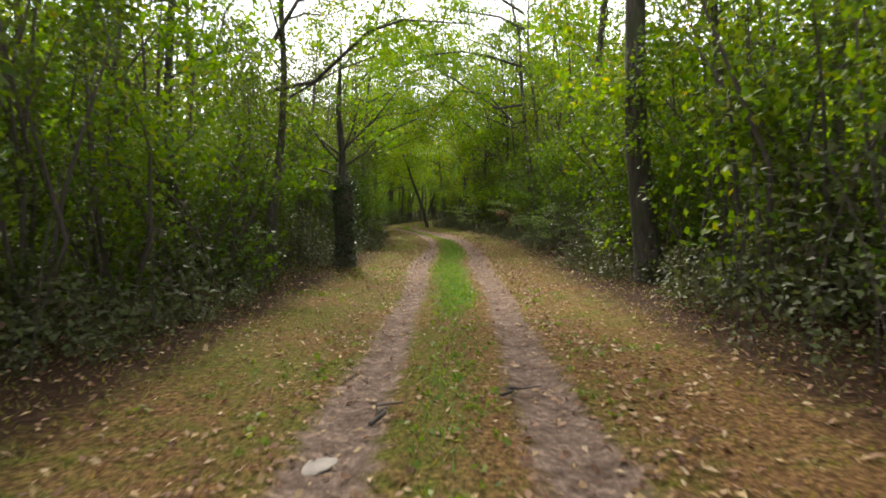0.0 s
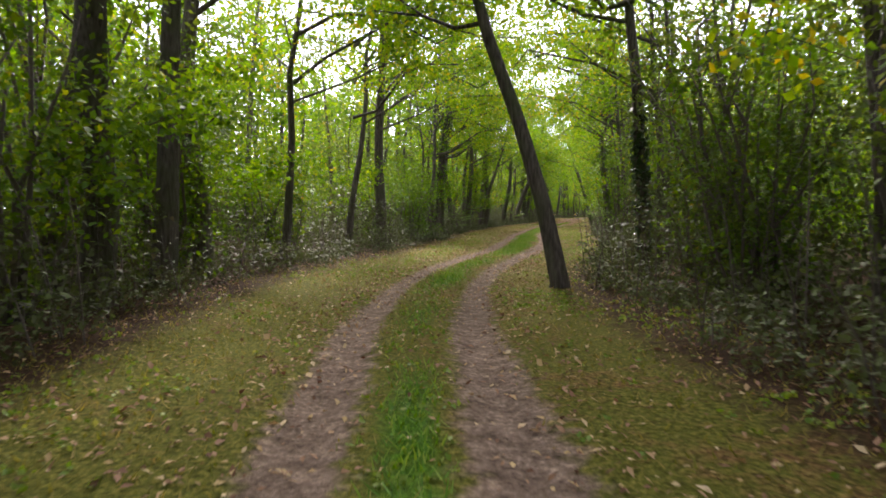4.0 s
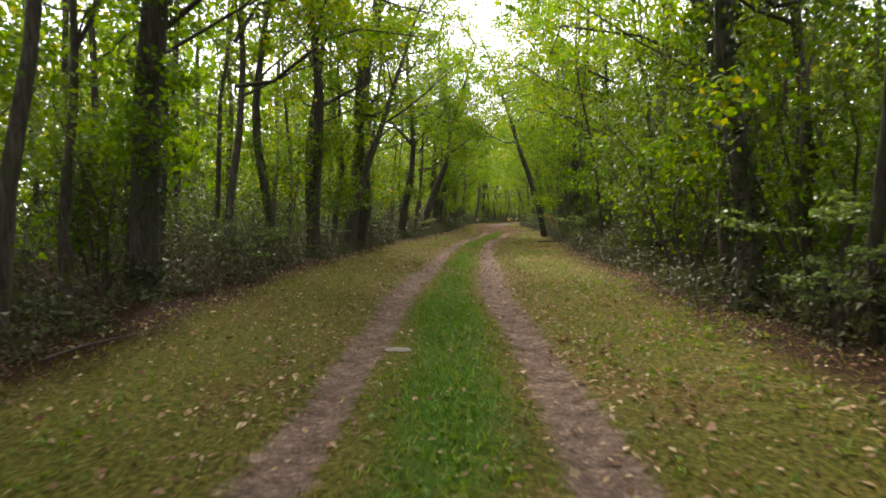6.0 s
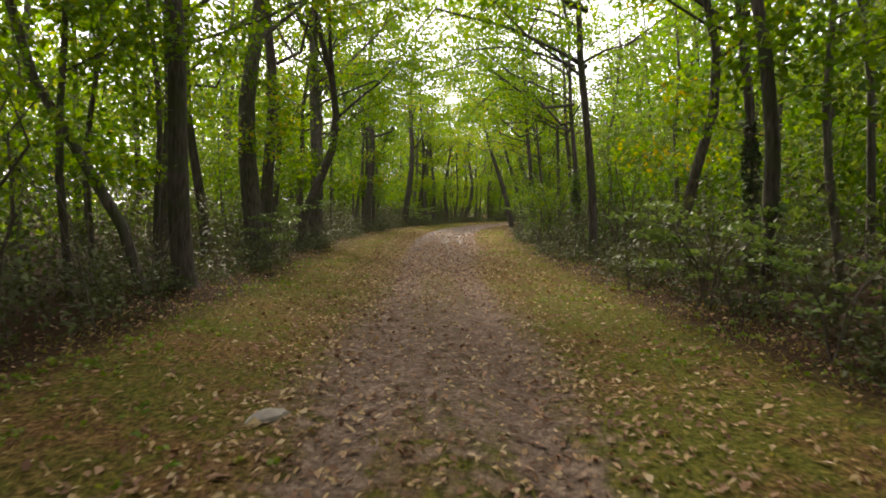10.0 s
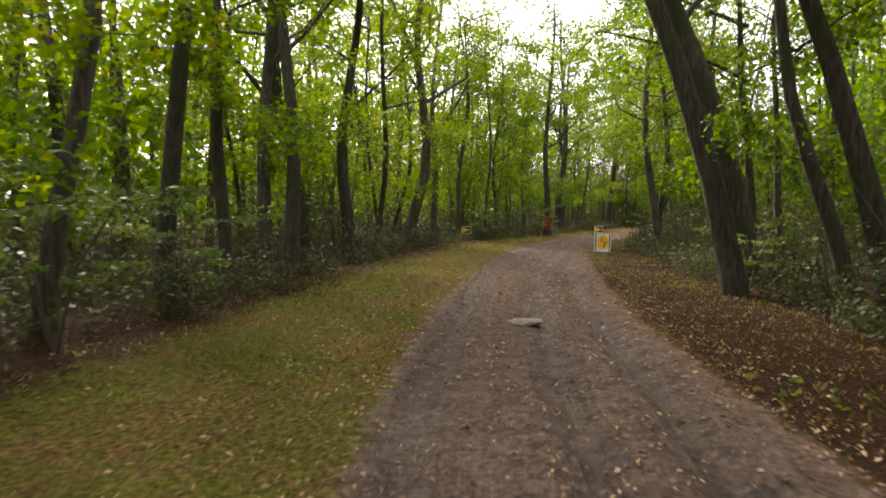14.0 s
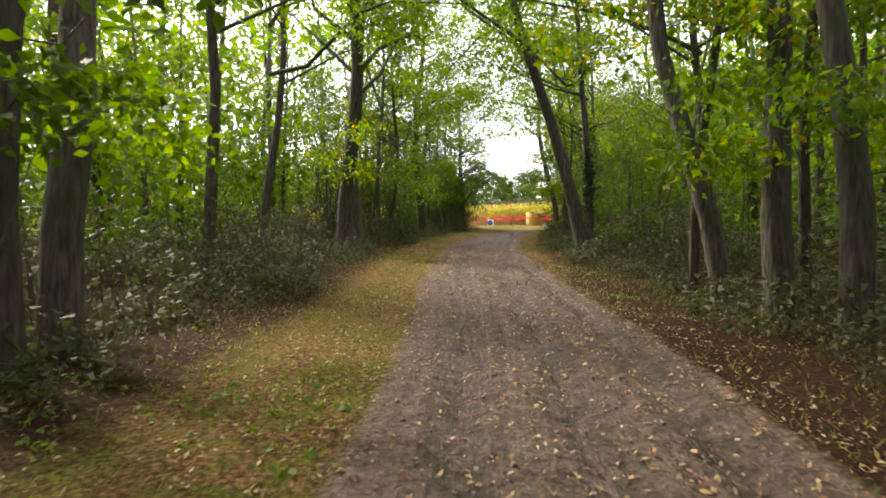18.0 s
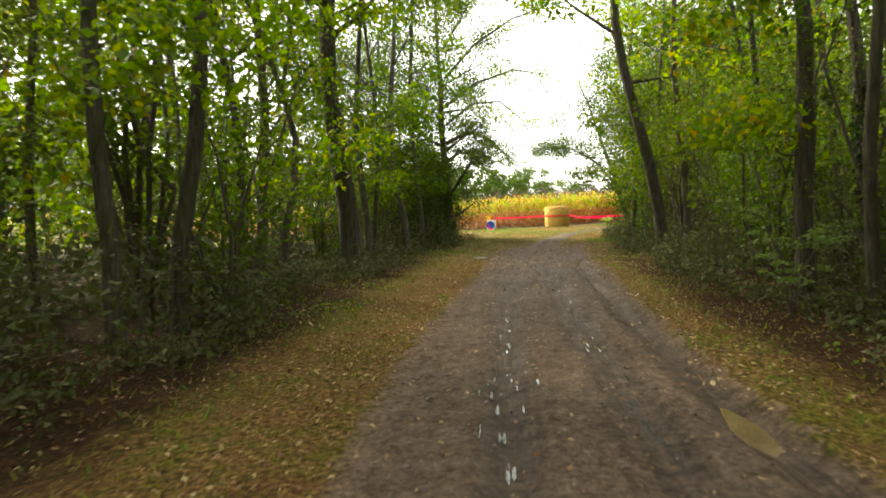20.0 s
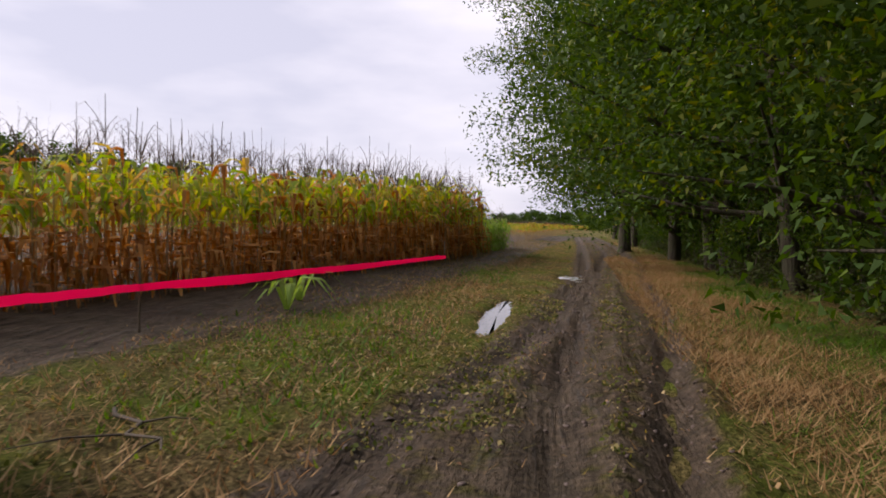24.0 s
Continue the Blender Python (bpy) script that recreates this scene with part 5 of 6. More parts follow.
def grow():
    rs = np.random.RandomState(51)
    s, off, x, y = scatter(rs, 700000, -4.2, 4.4, 18)
    dirt, lush, wet = surface_masks(s, off)
    keep = (rs.uniform(0, 1, len(s)) > dirt * 1.15 + 0.05) & (rs.uniform(0, 1, len(s)) < 0.55 + 0.35 * waves(x * 0.7, y * 0.7) + lush * 0.5)
    keep &= ~in_pool(s, off) & (rs.uniform(0, 1, len(s)) < np.where(s < S_FIELD - 4, 1.3 - 0.8 * litter_share(s, off), 1.0))
    keep &= ~((s > S_MUD - 4) & (np.abs(off - 0.62) < 1.5) & (s < S_FIELD - 5))
    s, off, x, y, lush = (q[keep] for q in (s, off, x, y, lush))
    z = ground_height(s, off, x, y)
    dry = (s > S_FIELD - 2) & (off > field_ruts(s)[1] + 0.6 + 0.15 * np.sin(s))
    green = (rs.uniform(0, 1, len(s)) < lush * 1.3 - 0.1) & ~dry
    rest = ~green & ~dry
    cut = rest & (s > S_FIELD - 8) & (rs.uniform(0, 1, len(s)) < 0.55)
    rest &= ~cut
    v, f = blades(rs, x[cut], y[cut], z[cut] + 0.01, 0.07, 0.006, 1.7)
    stuff("grass_clippings", v, f, STRAW, "pale dry grass clippings strewn over the field's edge", "grass")
    v, f = blades(rs, x[rest], y[rest], z[rest], 0.07, 0.009, 1.1)
    stuff("verge_grass", v, f, GRASS, "thin yellow-green grass on the verges", "grass")
    s3, off3, x3, y3 = scatter(rs, 110000, -0.55, 0.55, 20, S_MUD - 4)
    d3, l3, _ = surface_masks(s3, off3)
    ok = rs.uniform(0, 1, len(s3)) < (l3 - 0.15) * 1.2 * (1 - d3)
    s3, off3, x3, y3 = s3[ok], off3[ok], x3[ok], y3[ok]
    gx, gy, gz = np.r_[x[green], x3], np.r_[y[green], y3], np.r_[z[green], ground_height(s3, off3, x3, y3)]
    v, f = blades(rs, gx, gy, gz, 0.10, 0.010, 0.9)
    stuff("lush_grass", v, f, GRASS_LUSH, "lush green grass between the wheel ruts", "grass")
    s2, off2, x2, y2 = scatter(rs, 75000, 1.9, 5.2, S_FIELD - 3, S_FIELD + 45)
    z2 = ground_height(s2, off2, x2, y2)
    dx, dy, dz, ds, do = np.r_[x[dry], x2], np.r_[y[dry], y2], np.r_[z[dry], z2], np.r_[s[dry], s2], np.r_[off[dry], off2]
    beyond = np.clip((do - field_ruts(ds)[1] - 0.7) / 1.6, 0, 1)
    fresh = 0.6 * waves(dx * 0.9, dy * 0.9) + rs.normal(0, 0.3, len(dx)) + 1.1 * beyond > 0.55
    v, f = blades(rs, dx[fresh], dy[fresh], dz[fresh], 0.13, 0.006, 1.2)
    stuff("green_grass", v, f, GRASS_LUSH, "tufts of green grass among the dry grass", "grass")
    dx, dy, dz = dx[~fresh], dy[~fresh], dz[~fresh]
    v, f = blades(rs, dx, dy, dz, 0.17, 0.0055, 1.6)
    stuff("dry_grass", v, f, STRAW, "long straw-coloured dry grass beside the field track", "grass")
    # meadow strip in front of the maize
    n = 150000
    x, y = 54 + 50 * rs.uniform(0, 1, n) ** 1.25, rs.uniform(276, 297, n)
    ok = np.array([in_field(a, b) for a, b in zip(x, y)])
    x, y = x[ok], y[ok]
    ok = y < np.interp(x, MAIZE_X, MAIZE_Y) - 0.1 - np.interp(x, BARE_X, BARE_D) * (0.35 + 0.65 * rs.uniform(0, 1, len(x)) ** 0.4)
    x, y = x[ok], y[ok]
    near = np.array([station(a, b)[1] for a, b in zip(x, y)])
    ok = near < -0.9
    x, y = x[ok], y[ok]
    dry = np.hypot((x - 71.5) / 1.5, (y - 283.5) / 0.6) > 1
    x, y = x[dry], y[dry]
    patch = waves(x * 0.45, y * 0.45) + rs.normal(0, 0.35, len(x))
    green = patch > 0.22
    v, f = blades(rs, x[green], y[green], np.full(green.sum(), 0.02), 0.12, 0.011, 0.9)
    stuff("meadow_grass", v, f, GRASS_LUSH, "short green meadow grass in front of the maize", "grass")
    v, f = blades(rs, x[~green], y[~green], np.full((~green).sum(), 0.02), 0.13, 0.008, 1.3)
    stuff("mown_straw", v, f, STRAW, "mown straw lying on the field's edge", "straw")


grow()


def strew():
    rs = np.random.RandomState(61)
    s, off, x, y = scatter(rs, 190000, -5.0, 5.0, 20)
    s2, off2, x2, y2 = scatter(rs, 85000, -2.0, 2.6, S_BARE, S_FIELD + 4)
    s3, off3, x3, y3 = scatter(rs, 34000, -1.0, 1.0, 25, S_MUD - 6)
    i3 = np.clip((s3 / STEP).astype(int), 0, len(S) - 1)
    lean = np.where(off3 < 0, wood_ruts(s3)[0], wood_ruts(s3)[1]) + np.sign(off3) * rs.normal(0.5, 0.28, len(s3)) - off3
    x3, y3, off3 = x3 + NOR[i3, 0] * lean, y3 + NOR[i3, 1] * lean, off3 + lean
    s, off, x, y = np.r_[s, s2, s3], np.r_[off, off2, off3], np.r_[x, x2, x3], np.r_[y, y2, y3]
    mid = (np.abs(off) < 2.2) & (s < S_MUD - 10)
    thin = rs.uniform(0, 1, len(s)) < np.where(s > S_FIELD, 0.2, np.where(mid, 0.62, 0.35 + 0.75 * litter_share(s, off))) + 0.3 * waves(x * 0.5, y * 0.5)
    thin &= ~in_pool(s, off)
    thin &= ~((s > S_MUD + 6) & (s < S_FIELD) & (np.abs(off - 0.62) < 1.4) & (rs.uniform(0, 1, len(s)) < np.where(s < 233, 0.5, 0.12)))
    for a, c in ((S[station(19.2, 225.6)[0]], S[station(24, 233)[0]]), (S[station(41, 255)[0]], S[station(50, 266)[0]])):
        thin &= ~((s > a) & (s < c) & (np.abs(off - 0.45) < 1.35) & (rs.uniform(0, 1, len(s)) < 0.75))
    s, off, x, y = s[thin], off[thin], x[thin], y[thin]
    z = ground_height(s, off, x, y) + 0.018
    n = len(s)
    az, tilt = rs.uniform(0, 6.28, n), rs.normal(0, 0.35, (n, 2))
    size = rs.uniform(0.013, 0.042, n) * np.where(rs.uniform(0, 1, n) < 0.06, 1.4, 1.0) * np.where(s > S_MUD + 20, 0.68, 1.0)
    ca, sa = np.cos(az), np.sin(az)
    ax = np.stack([ca, sa, tilt[:, 0]], 1) * size[:, None]
    sd = np.stack([-sa, ca, tilt[:, 1]], 1) * size[:, None] * rs.uniform(0.45, 0.75, n)[:, None]
    c = np.stack([x, y, z], 1)
    up = np.array([0, 0, 1.0]) * (size * rs.uniform(0.05, 0.35, n))[:, None]
    v = np.stack([c - ax, c - sd * 0.9 - ax * 0.15 + up, c + ax, c + sd * 0.9 - ax * 0.15 + up], 1).reshape(-1, 3)
    k = np.arange(n) * 4
    f = np.concatenate([np.stack([k, k + 2, k + 1], 1), np.stack([k, k + 3, k + 2], 1)])
    stuff("leaf_litter", v, f, LITTER, "fallen brown, tan and yellow leaves strewn over the track", "leaves")


strew()


def clods():
    """Lumps of churned mud along the ruts."""
    rs = np.random.RandomState(65)
    s1, o1, x1, y1 = scatter(rs, 11000, -0.9, 2.2, S_MUD + 8, S_FIELD)
    s2, o2, x2, y2 = scatter(rs, 7000, -0.9, 2.9, S_FIELD, S_FIELD + 36)
    near = np.min([np.abs(o2 - q) for q in field_ruts(s2)], axis=0) < 0.16 + rs.exponential(0.16, len(s2))
    s, off, x, y = np.r_[s1, s2[near]], np.r_[o1, o2[near]], np.r_[x1, x2[near]], np.r_[y1, y2[near]]
    n = len(s)
    c = np.stack([x, y, ground_height(s, off, x, y)], 1)
    r = (0.007 + rs.exponential(0.008, n)).clip(0, 0.035)
    unit = np.array([[1, 0, 0], [-1, 0, 0], [0, 1, 0], [0, -1, 0], [0, 0, 0.5], [0, 0, -0.6]])
    v = c[:, None, :] + unit[None] * r[:, None, None] * rs.uniform(0.55, 1.5, (n, 6, 1)) + rs.normal(0, 0.25, (n, 6, 3)) * r[:, None, None]
    tri = np.array([[0, 2, 4], [2, 1, 4], [1, 3, 4], [3, 0, 4], [2, 0, 5], [1, 2, 5], [3, 1, 5], [0, 3, 5]])
    f = (np.arange(n)[:, None, None] * 6 + tri[None]).reshape(-1, 3)
    stuff("mud_clods", v.reshape(-1, 3), f, MUD, "lumps of churned brown mud along the ruts", "mud")


def tyre_prints():
    """Raised lugs between the tread marks in the soft soil where the way comes out of the wood."""
    rs = np.random.RandomState(68)
    pieces = []
    for col, first in ((0, -3.0), (1, -1.0)):
        for d in np.arange(first, 13.5, 0.105):
            if rs.uniform() < 0.12:
                continue
            q = S_FIELD + d
            base = float(field_ruts(np.array(q))[col])
            i = int(q / STEP)
            for side in (-1, 1):
                cx, cy = at_road(q + 0.05 * (side > 0), base + side * 0.075)
                a = TAN[i] * math.cos(0.6) + NOR[i] * side * math.sin(0.6)
                b = np.array([-a[1], a[0]])
                z = height_at(cx, cy)
                h = rs.uniform(0.012, 0.026)
                low = [np.r_[np.array([cx, cy]) + a * u * 0.065 + b * w * 0.026, z - 0.02] for u, w in ((-1, -1), (1, -1), (1, 1), (-1, 1))]
                top = [np.r_[np.array([cx, cy]) + a * u * 0.048 + b * w * 0.014 + rs.normal(0, 0.004, 2), z + h] for u, w in ((-1, -1), (1, -1), (1, 1), (-1, 1))]
                pieces.append((np.array(low + top), np.array([(4, 5, 6, 7), (0, 1, 5, 4), (1, 2, 6, 5), (2, 3, 7, 6), (3, 0, 4, 7)])))
    v, f = join(pieces)
    stuff("tyre_prints", v, f, MUD, "tyre tread printed into the soft brown soil", "mud")


MUD = plain_material("churned_mud", (0.085, 0.060, 0.052), 0.75, scale=30, spread=0.5, bump=0.4)
clods()
tyre_prints()


def weeds():
    """Low leafy weeds between the bale and the ruts."""
    rs = np.random.RandomState(66)
    s, off, x, y = scatter(rs, 20000, -4.6, 1.6, S_FIELD - 2, S_FIELD + 30)
    ok = (waves(x * 0.8 + 3, y * 0.8) + rs.normal(0, 0.3, len(s)) > 0.05) & (y < np.interp(x, MAIZE_X, MAIZE_Y) - np.interp(x, BARE_X, BARE_D) - 0.3) & (np.abs(off - field_ruts(s)[0]) > 0.35) & (np.abs(off - field_ruts(s)[1]) > 0.3) & ~in_pool(s, off)
    c = np.stack([x, y, ground_height(s, off, x, y) + 0.03], 1)[ok]
    v, f = leaf_cloud(rs, c, np.full(len(c), 0.07), 4, 0.042, 0.0, 0.4)
    stuff("weeds", v, f, LEAF_WEED, "low green weeds and clippings on the field's edge", "weeds")


LEAF_WEED = leaf_material("weed_leaf", [(0.0, (0.045, 0.065, 0.014)), (0.4, (0.085, 0.105, 0.022)), (0.62, (0.19, 0.16, 0.065)), (1.0, (0.38, 0.31, 0.17))], 0.3)
weeds()


def herbs():
    """Small broad-leaved herbs in patches on the verges and between the ruts."""
    rs = np.random.RandomState(67)
    s, off, x, y = scatter(rs, 60000, -3.6, 3.8, 20, S_FIELD - 4)
    dirt, lush, wet = surface_masks(s, off)
    patch = waves(x * 0.55 + 1, y * 0.55) + 0.5 * waves(x * 1.6, y * 1.6 + 2) + rs.normal(0, 0.25, len(s)) - 0.8 * (litter_share(s, off) - 0.5)
    ok = (patch > 0.34) & (rs.uniform(0, 1, len(s)) > dirt * 1.6) & ~in_pool(s, off)
    mid = (np.abs(off - sum(wood_ruts(s)) / 2) < 0.4) & (s < S_MUD - 12) & (rs.uniform(0, 1, len(s)) < 0.5) & (dirt < 0.4)
    s, off, x, y = (q[ok | mid] for q in (s, off, x, y))
    c = np.stack([x, y, ground_height(s, off, x, y) + 0.025], 1)
    v, f = leaf_cloud(rs, c, np.full(len(c), 0.055), 4, 0.052, 0.0, 0.45)
    stuff("verge_herbs", v, f, LEAF_HERB, "patches of small broad-leaved green herbs on the verges", "weeds")


LEAF_HERB = leaf_material("herb_leaf", [(0.0, (0.040, 0.075, 0.012)), (0.5, (0.075, 0.125, 0.018)), (0.9, (0.13, 0.17, 0.03)), (1.0, (0.26, 0.22, 0.06))], 0.35, 0.55)
herbs()

# ---- the maize field ----
M_STALK = plain_material("maize_stalk", (0.30, 0.20, 0.09), 0.8)
M_DRY = leaf_material("dry_maize_leaf", [(0.0, (0.13, 0.052, 0.016)), (0.45, (0.28, 0.125, 0.036)), (0.8, (0.44, 0.24, 0.08)), (1.0, (0.58, 0.42, 0.20))], 0.3, 0.8)
M_GREEN = leaf_material("maize_leaf", [(0.0, (0.085, 0.165, 0.015)), (0.46, (0.18, 0.25, 0.02)), (0.66, (0.33, 0.32, 0.04)), (0.82, (0.40, 0.25, 0.07)), (1.0, (0.55, 0.39, 0.18))], 0.45, 0.6)
LEAF_YOUNG = leaf_material("young_maize_leaf", [(0.0, (0.09, 0.17, 0.03)), (1.0, (0.22, 0.32, 0.07))], 0.4)
M_TASSEL = plain_material("maize_tassel", (0.085, 0.06, 0.042), 0.9)


def strip(points, widths, side):
    points, side = np.asarray(points, float), np.asarray(side, float)
    n = len(points)
    v = np.concatenate([points - side * np.asarray(widths)[:, None], points + side * np.asarray(widths)[:, None]])
    f = [(i, i + 1, n + i + 1, n + i) for i in range(n - 1)]
    return v, as_tris(np.array(f))


def maize_plant(rs, leaves=10, low=True, tall=2.55):
    """Stalk, arching leaves (dry below, green above) and a feathered tassel: vertices, triangles, material numbers."""
    out, mat = [], []
    top = tall * rs.uniform(0.9, 1.08)
    bend = rs.normal(0, 0.05, 2)
    v, f = tube([(0, 0, 0), (bend[0] * 0.4, bend[1] * 0.4, top * 0.5), (bend[0], bend[1], top)], [0.014, 0.012, 0.006], 3)
    f = as_tris(f)
    out.append((v, f))
    mat += [0] * len(f)
    for i in range(leaves):
        h = top * ((0.12 if low else 0.6) + (0.86 if low else 0.38) * (i + rs.uniform(-0.3, 0.3)) / leaves)
        az = i * 3.14 + rs.normal(0, 0.5)
        ln = rs.uniform(0.45, 0.8)
        dry = h < top * rs.uniform(0.42, 0.62)
        crown = not dry and rs.uniform() < 0.16
        dry |= crown
        rise = rs.uniform(0.5, 0.9) if crown else rs.uniform(-0.2, 0.35) if dry else rs.uniform(0.45, 0.95)
        d = np.array([math.cos(az), math.sin(az), 0])
        base = np.array([bend[0] * h / top, bend[1] * h / top, h])
        pts = [base, base + d * ln * 0.35 + [0, 0, ln * rise * 0.5], base + d * ln * 0.7 + [0, 0, ln * rise * 0.45], base + d * ln * (0.85 if dry else 1.0) + [0, 0, -ln * (0.55 if dry else 0.1)]]
        side = np.array([-d[1], d[0], rs.uniform(-0.4, 0.4)])
        v, f = strip(pts, [0.024, 0.058, 0.046, 0.004], side)
        out.append((v, f))
        mat += [1 if dry else 2] * len(f)
    spire = rs.uniform(1.1, 1.9) if rs.uniform() < 0.4 else rs.uniform(0.25, 0.6)
    for i in range(6):
        az, ln = i * 1.05 + rs.uniform(0, 0.5), spire * rs.uniform(0.2, 0.36)
        d = np.array([math.cos(az), math.sin(az), 0])
        base = np.array([bend[0], bend[1], top + (0.02 * i)])
        if i == 0:
            pts = [base - [0, 0, 0.1], base + [0, 0, 0.25 * spire], base + [rs.normal(0, 0.05), rs.normal(0, 0.05), 0.56 * spire]]
        else:
            pts = [base, base + d * ln * 0.45 + [0, 0, ln * 0.7], base + d * ln * 0.9 + [0, 0, ln * 1.0], base + d * ln * 1.35 + [0, 0, ln * 0.75]]
        v, f = strip(pts, [0.006, 0.007, 0.005, 0.002][: len(pts)], np.array([-d[1], d[0], 0.0]))
        out.append((v, f))
        mat += [3] * len(f)
    v, f = join(out)
    return v, f, np.array(mat)


def maize_field():
    rs = np.random.RandomState(71)
    full = [maize_plant(rs) for _ in range(16)]
    tops = [maize_plant(rs, 5, False) for _ in range(6)]
    green = [(v, f, np.where(m == 1, 4, np.where(m == 2, 4, m))) for v, f, m in (maize_plant(rs, 10, True, 1.75) for _ in range(4))]
    vs, fs, ms, n = [], [], [], 0

    def add(kind, x, y, sc):
        nonlocal n
        v, f, m = kind
        a = rs.uniform(0, 6.28)
        c, s = math.cos(a), math.sin(a)
        vs.append(v @ np.array([[c, s, 0], [-s, c, 0], [0, 0, 1]]) * sc + [x, y, -0.04])
        fs.append(f + n)
        ms.append(m)
        n += len(v)

    for row in range(7):
        for x in np.arange(46, 109, 0.2):
            if row > 2 and rs.uniform() < 0.45:
                continue
            xx = x + rs.normal(0, 0.05)
            y = np.interp(xx, MAIZE_X, MAIZE_Y) + 0.35 + row * 0.72 + rs.normal(0, 0.07)
            small = np.interp(xx, [50, 66, 76, 84, 95, 100, 101.5], [0.70, 0.76, 0.92, 1.0, 1.12, 1.12, 0.72])
            if xx > 101.5:
                add(green[rs.randint(4)], xx, y, rs.uniform(0.7, 1.05))
            else:
                add(full[rs.randint(16)], xx, y, small * rs.uniform(0.88, 1.07))
    # a lower strip of the crop going on along the way
    for _ in range(1500):
        x = rs.uniform(125, 215)
        add(tops[rs.randint(6)], x, np.interp(x, MAIZE_X, MAIZE_Y) + 1.0 + 14 * rs.uniform() ** 2, rs.uniform(0.55, 0.68))
    for _ in range(1800):
        back = 5 + 75 * rs.uniform() ** 1.7
        x = rs.uniform(-10, 112) + back * 0.45
        add(tops[rs.randint(6)], x, np.interp(x - back * 0.45, MAIZE_X, MAIZE_Y) + back, rs.uniform(0.72, 0.86))
    stuff("maize_field", np.concatenate(vs), np.concatenate(fs), [M_STALK, M_DRY, M_GREEN, M_TASSEL, LEAF_YOUNG],
          "ripe maize field, brown below and yellow-green above, with dark tassels", "maize", np.concatenate(ms))


maize_field()


# ---- far trees beyond the field ----
def far_trees():
    rs = np.random.RandomState(81)
    vs, fs, n, shade = [], [], 0, []
    for x0, y0, x1, y1, hgt, step in ((40, 400, 185, 405, 14.5, 2.4), (90, 425, 230, 440, 13, 4.0), (-20, 380, 60, 402, 15, 2.4), (185, 400, 330, 400, 9, 5.5), (270, 318, 400, 420, 7, 4.5)):
        ln = math.hypot(x1 - x0, y1 - y0)
        for q in np.arange(0, ln, step):
            x, y = x0 + (x1 - x0) * q / ln + rs.normal(0, 2), y0 + (y1 - y0) * q / ln + rs.normal(0, 3)
            h = hgt * rs.uniform(0.82, 1.05) * (1 + 0.08 * math.sin(q * 0.13))
            up = rs.uniform(0.1, 0.93, 28)
            c = np.array([x, y, 0]) + rs.uniform(-1, 1, (28, 3)) * [3.2, 3.2, 0] * np.sqrt(np.clip(1.15 - up, 0.1, 1))[:, None] + np.stack([0 * up, 0 * up, up * h], 1)
            v, f = leaf_cloud(rs, c, rs.uniform(1.0, 1.9, 28), 30, 0.7, plain=True)
            vs.append(v)
            fs.append(f + n)
            n += len(v)
            shade += [1 if x0 > 100 else 0] * len(f)
    stuff("far_trees", np.concatenate(vs), np.concatenate(fs), [LEAF_FAR, LEAF_EDGE], "line of green trees beyond the maize field", "trees", shade)


far_trees()


# ---- things of the course ----
def part(name, bm, mat, parent, label=""):
    me = bpy.data.meshes.new(name)
    bm.to_mesh(me)
    bm.free()
    me.materials.append(mat)
    ob = new(name, me)
    ob.parent = parent
    if label:
        ob["label"] = label
    return ob


def box(bm, x, y, z, w, d, h, bevel=0.004):
    made = bmesh.ops.create_cube(bm, size=1, matrix=Matrix.Translation((x, y, z)) @ Matrix.Diagonal((w, d, h, 1)))
    if bevel:
        edges = {e for v in made["verts"] for e in v.link_edges}
        bmesh.ops.bevel(bm, geom=list(edges), offset=bevel, segments=1, affect="EDGES")
    return bm


def slab(bm, outline, y0, y1):
    """A plate in the x-z plane from an outline, y0 to y1 thick."""
    front = [bm.verts.new((x, y0, z)) for x, z in outline]
    face = bm.faces.new(front)
    ex = bmesh.ops.extrude_face_region(bm, geom=[face])
    bmesh.ops.translate(bm, verts=[e for e in ex["geom"] if isinstance(e, bmesh.types.BMVert)], vec=(0, y1 - y0, 0))
    bmesh.ops.recalc_face_normals(bm, faces=bm.faces)
    return bm


WHITE_BOARD = plain_material("white_board", (0.72, 0.71, 0.68), 0.5, scale=9, spread=0.12)
BLACK = plain_material("black_paint", (0.018, 0.018, 0.02), 0.5)
YELLOW = plain_material("yellow_paint", (0.80, 0.43, 0.012), 0.5, scale=11, spread=0.12)
BLUE = plain_material("blue_paint", (0.012, 0.05, 0.34), 0.45, scale=10, spread=0.2)
RED_TAPE = leaf_material("red_tape", [(0.0, (0.55, 0.012, 0.02)), (1.0, (0.75, 0.03, 0.045))], 0.25, 0.4)
POST = plain_material("post_wood", (0.10, 0.075, 0.05), 0.85, bump=0.3)


def arrow_panel(parent, x, z, w, h, y=0.0):
    bm = bmesh.new()
    box(bm, x, y, z, w, 0.008, h, 0.002)
    pl = part("panel", bm, WHITE_BOARD, parent, "white-edged board")
    bm = bmesh.new()
    box(bm, x, y - 0.007, z, w * 0.9, 0.004, h * 0.86, 0.0)
    part("black_field", bm, BLACK, pl)
    bm = bmesh.new()
    slab(bm, [(x - w * 0.43, z - h * 0.37), (x + w * 0.42, z), (x - w * 0.43, z + h * 0.37)], y - 0.016, y - 0.0105)
    part("arrow", bm, YELLOW, pl, "yellow arrow pointing to the right")
    return pl


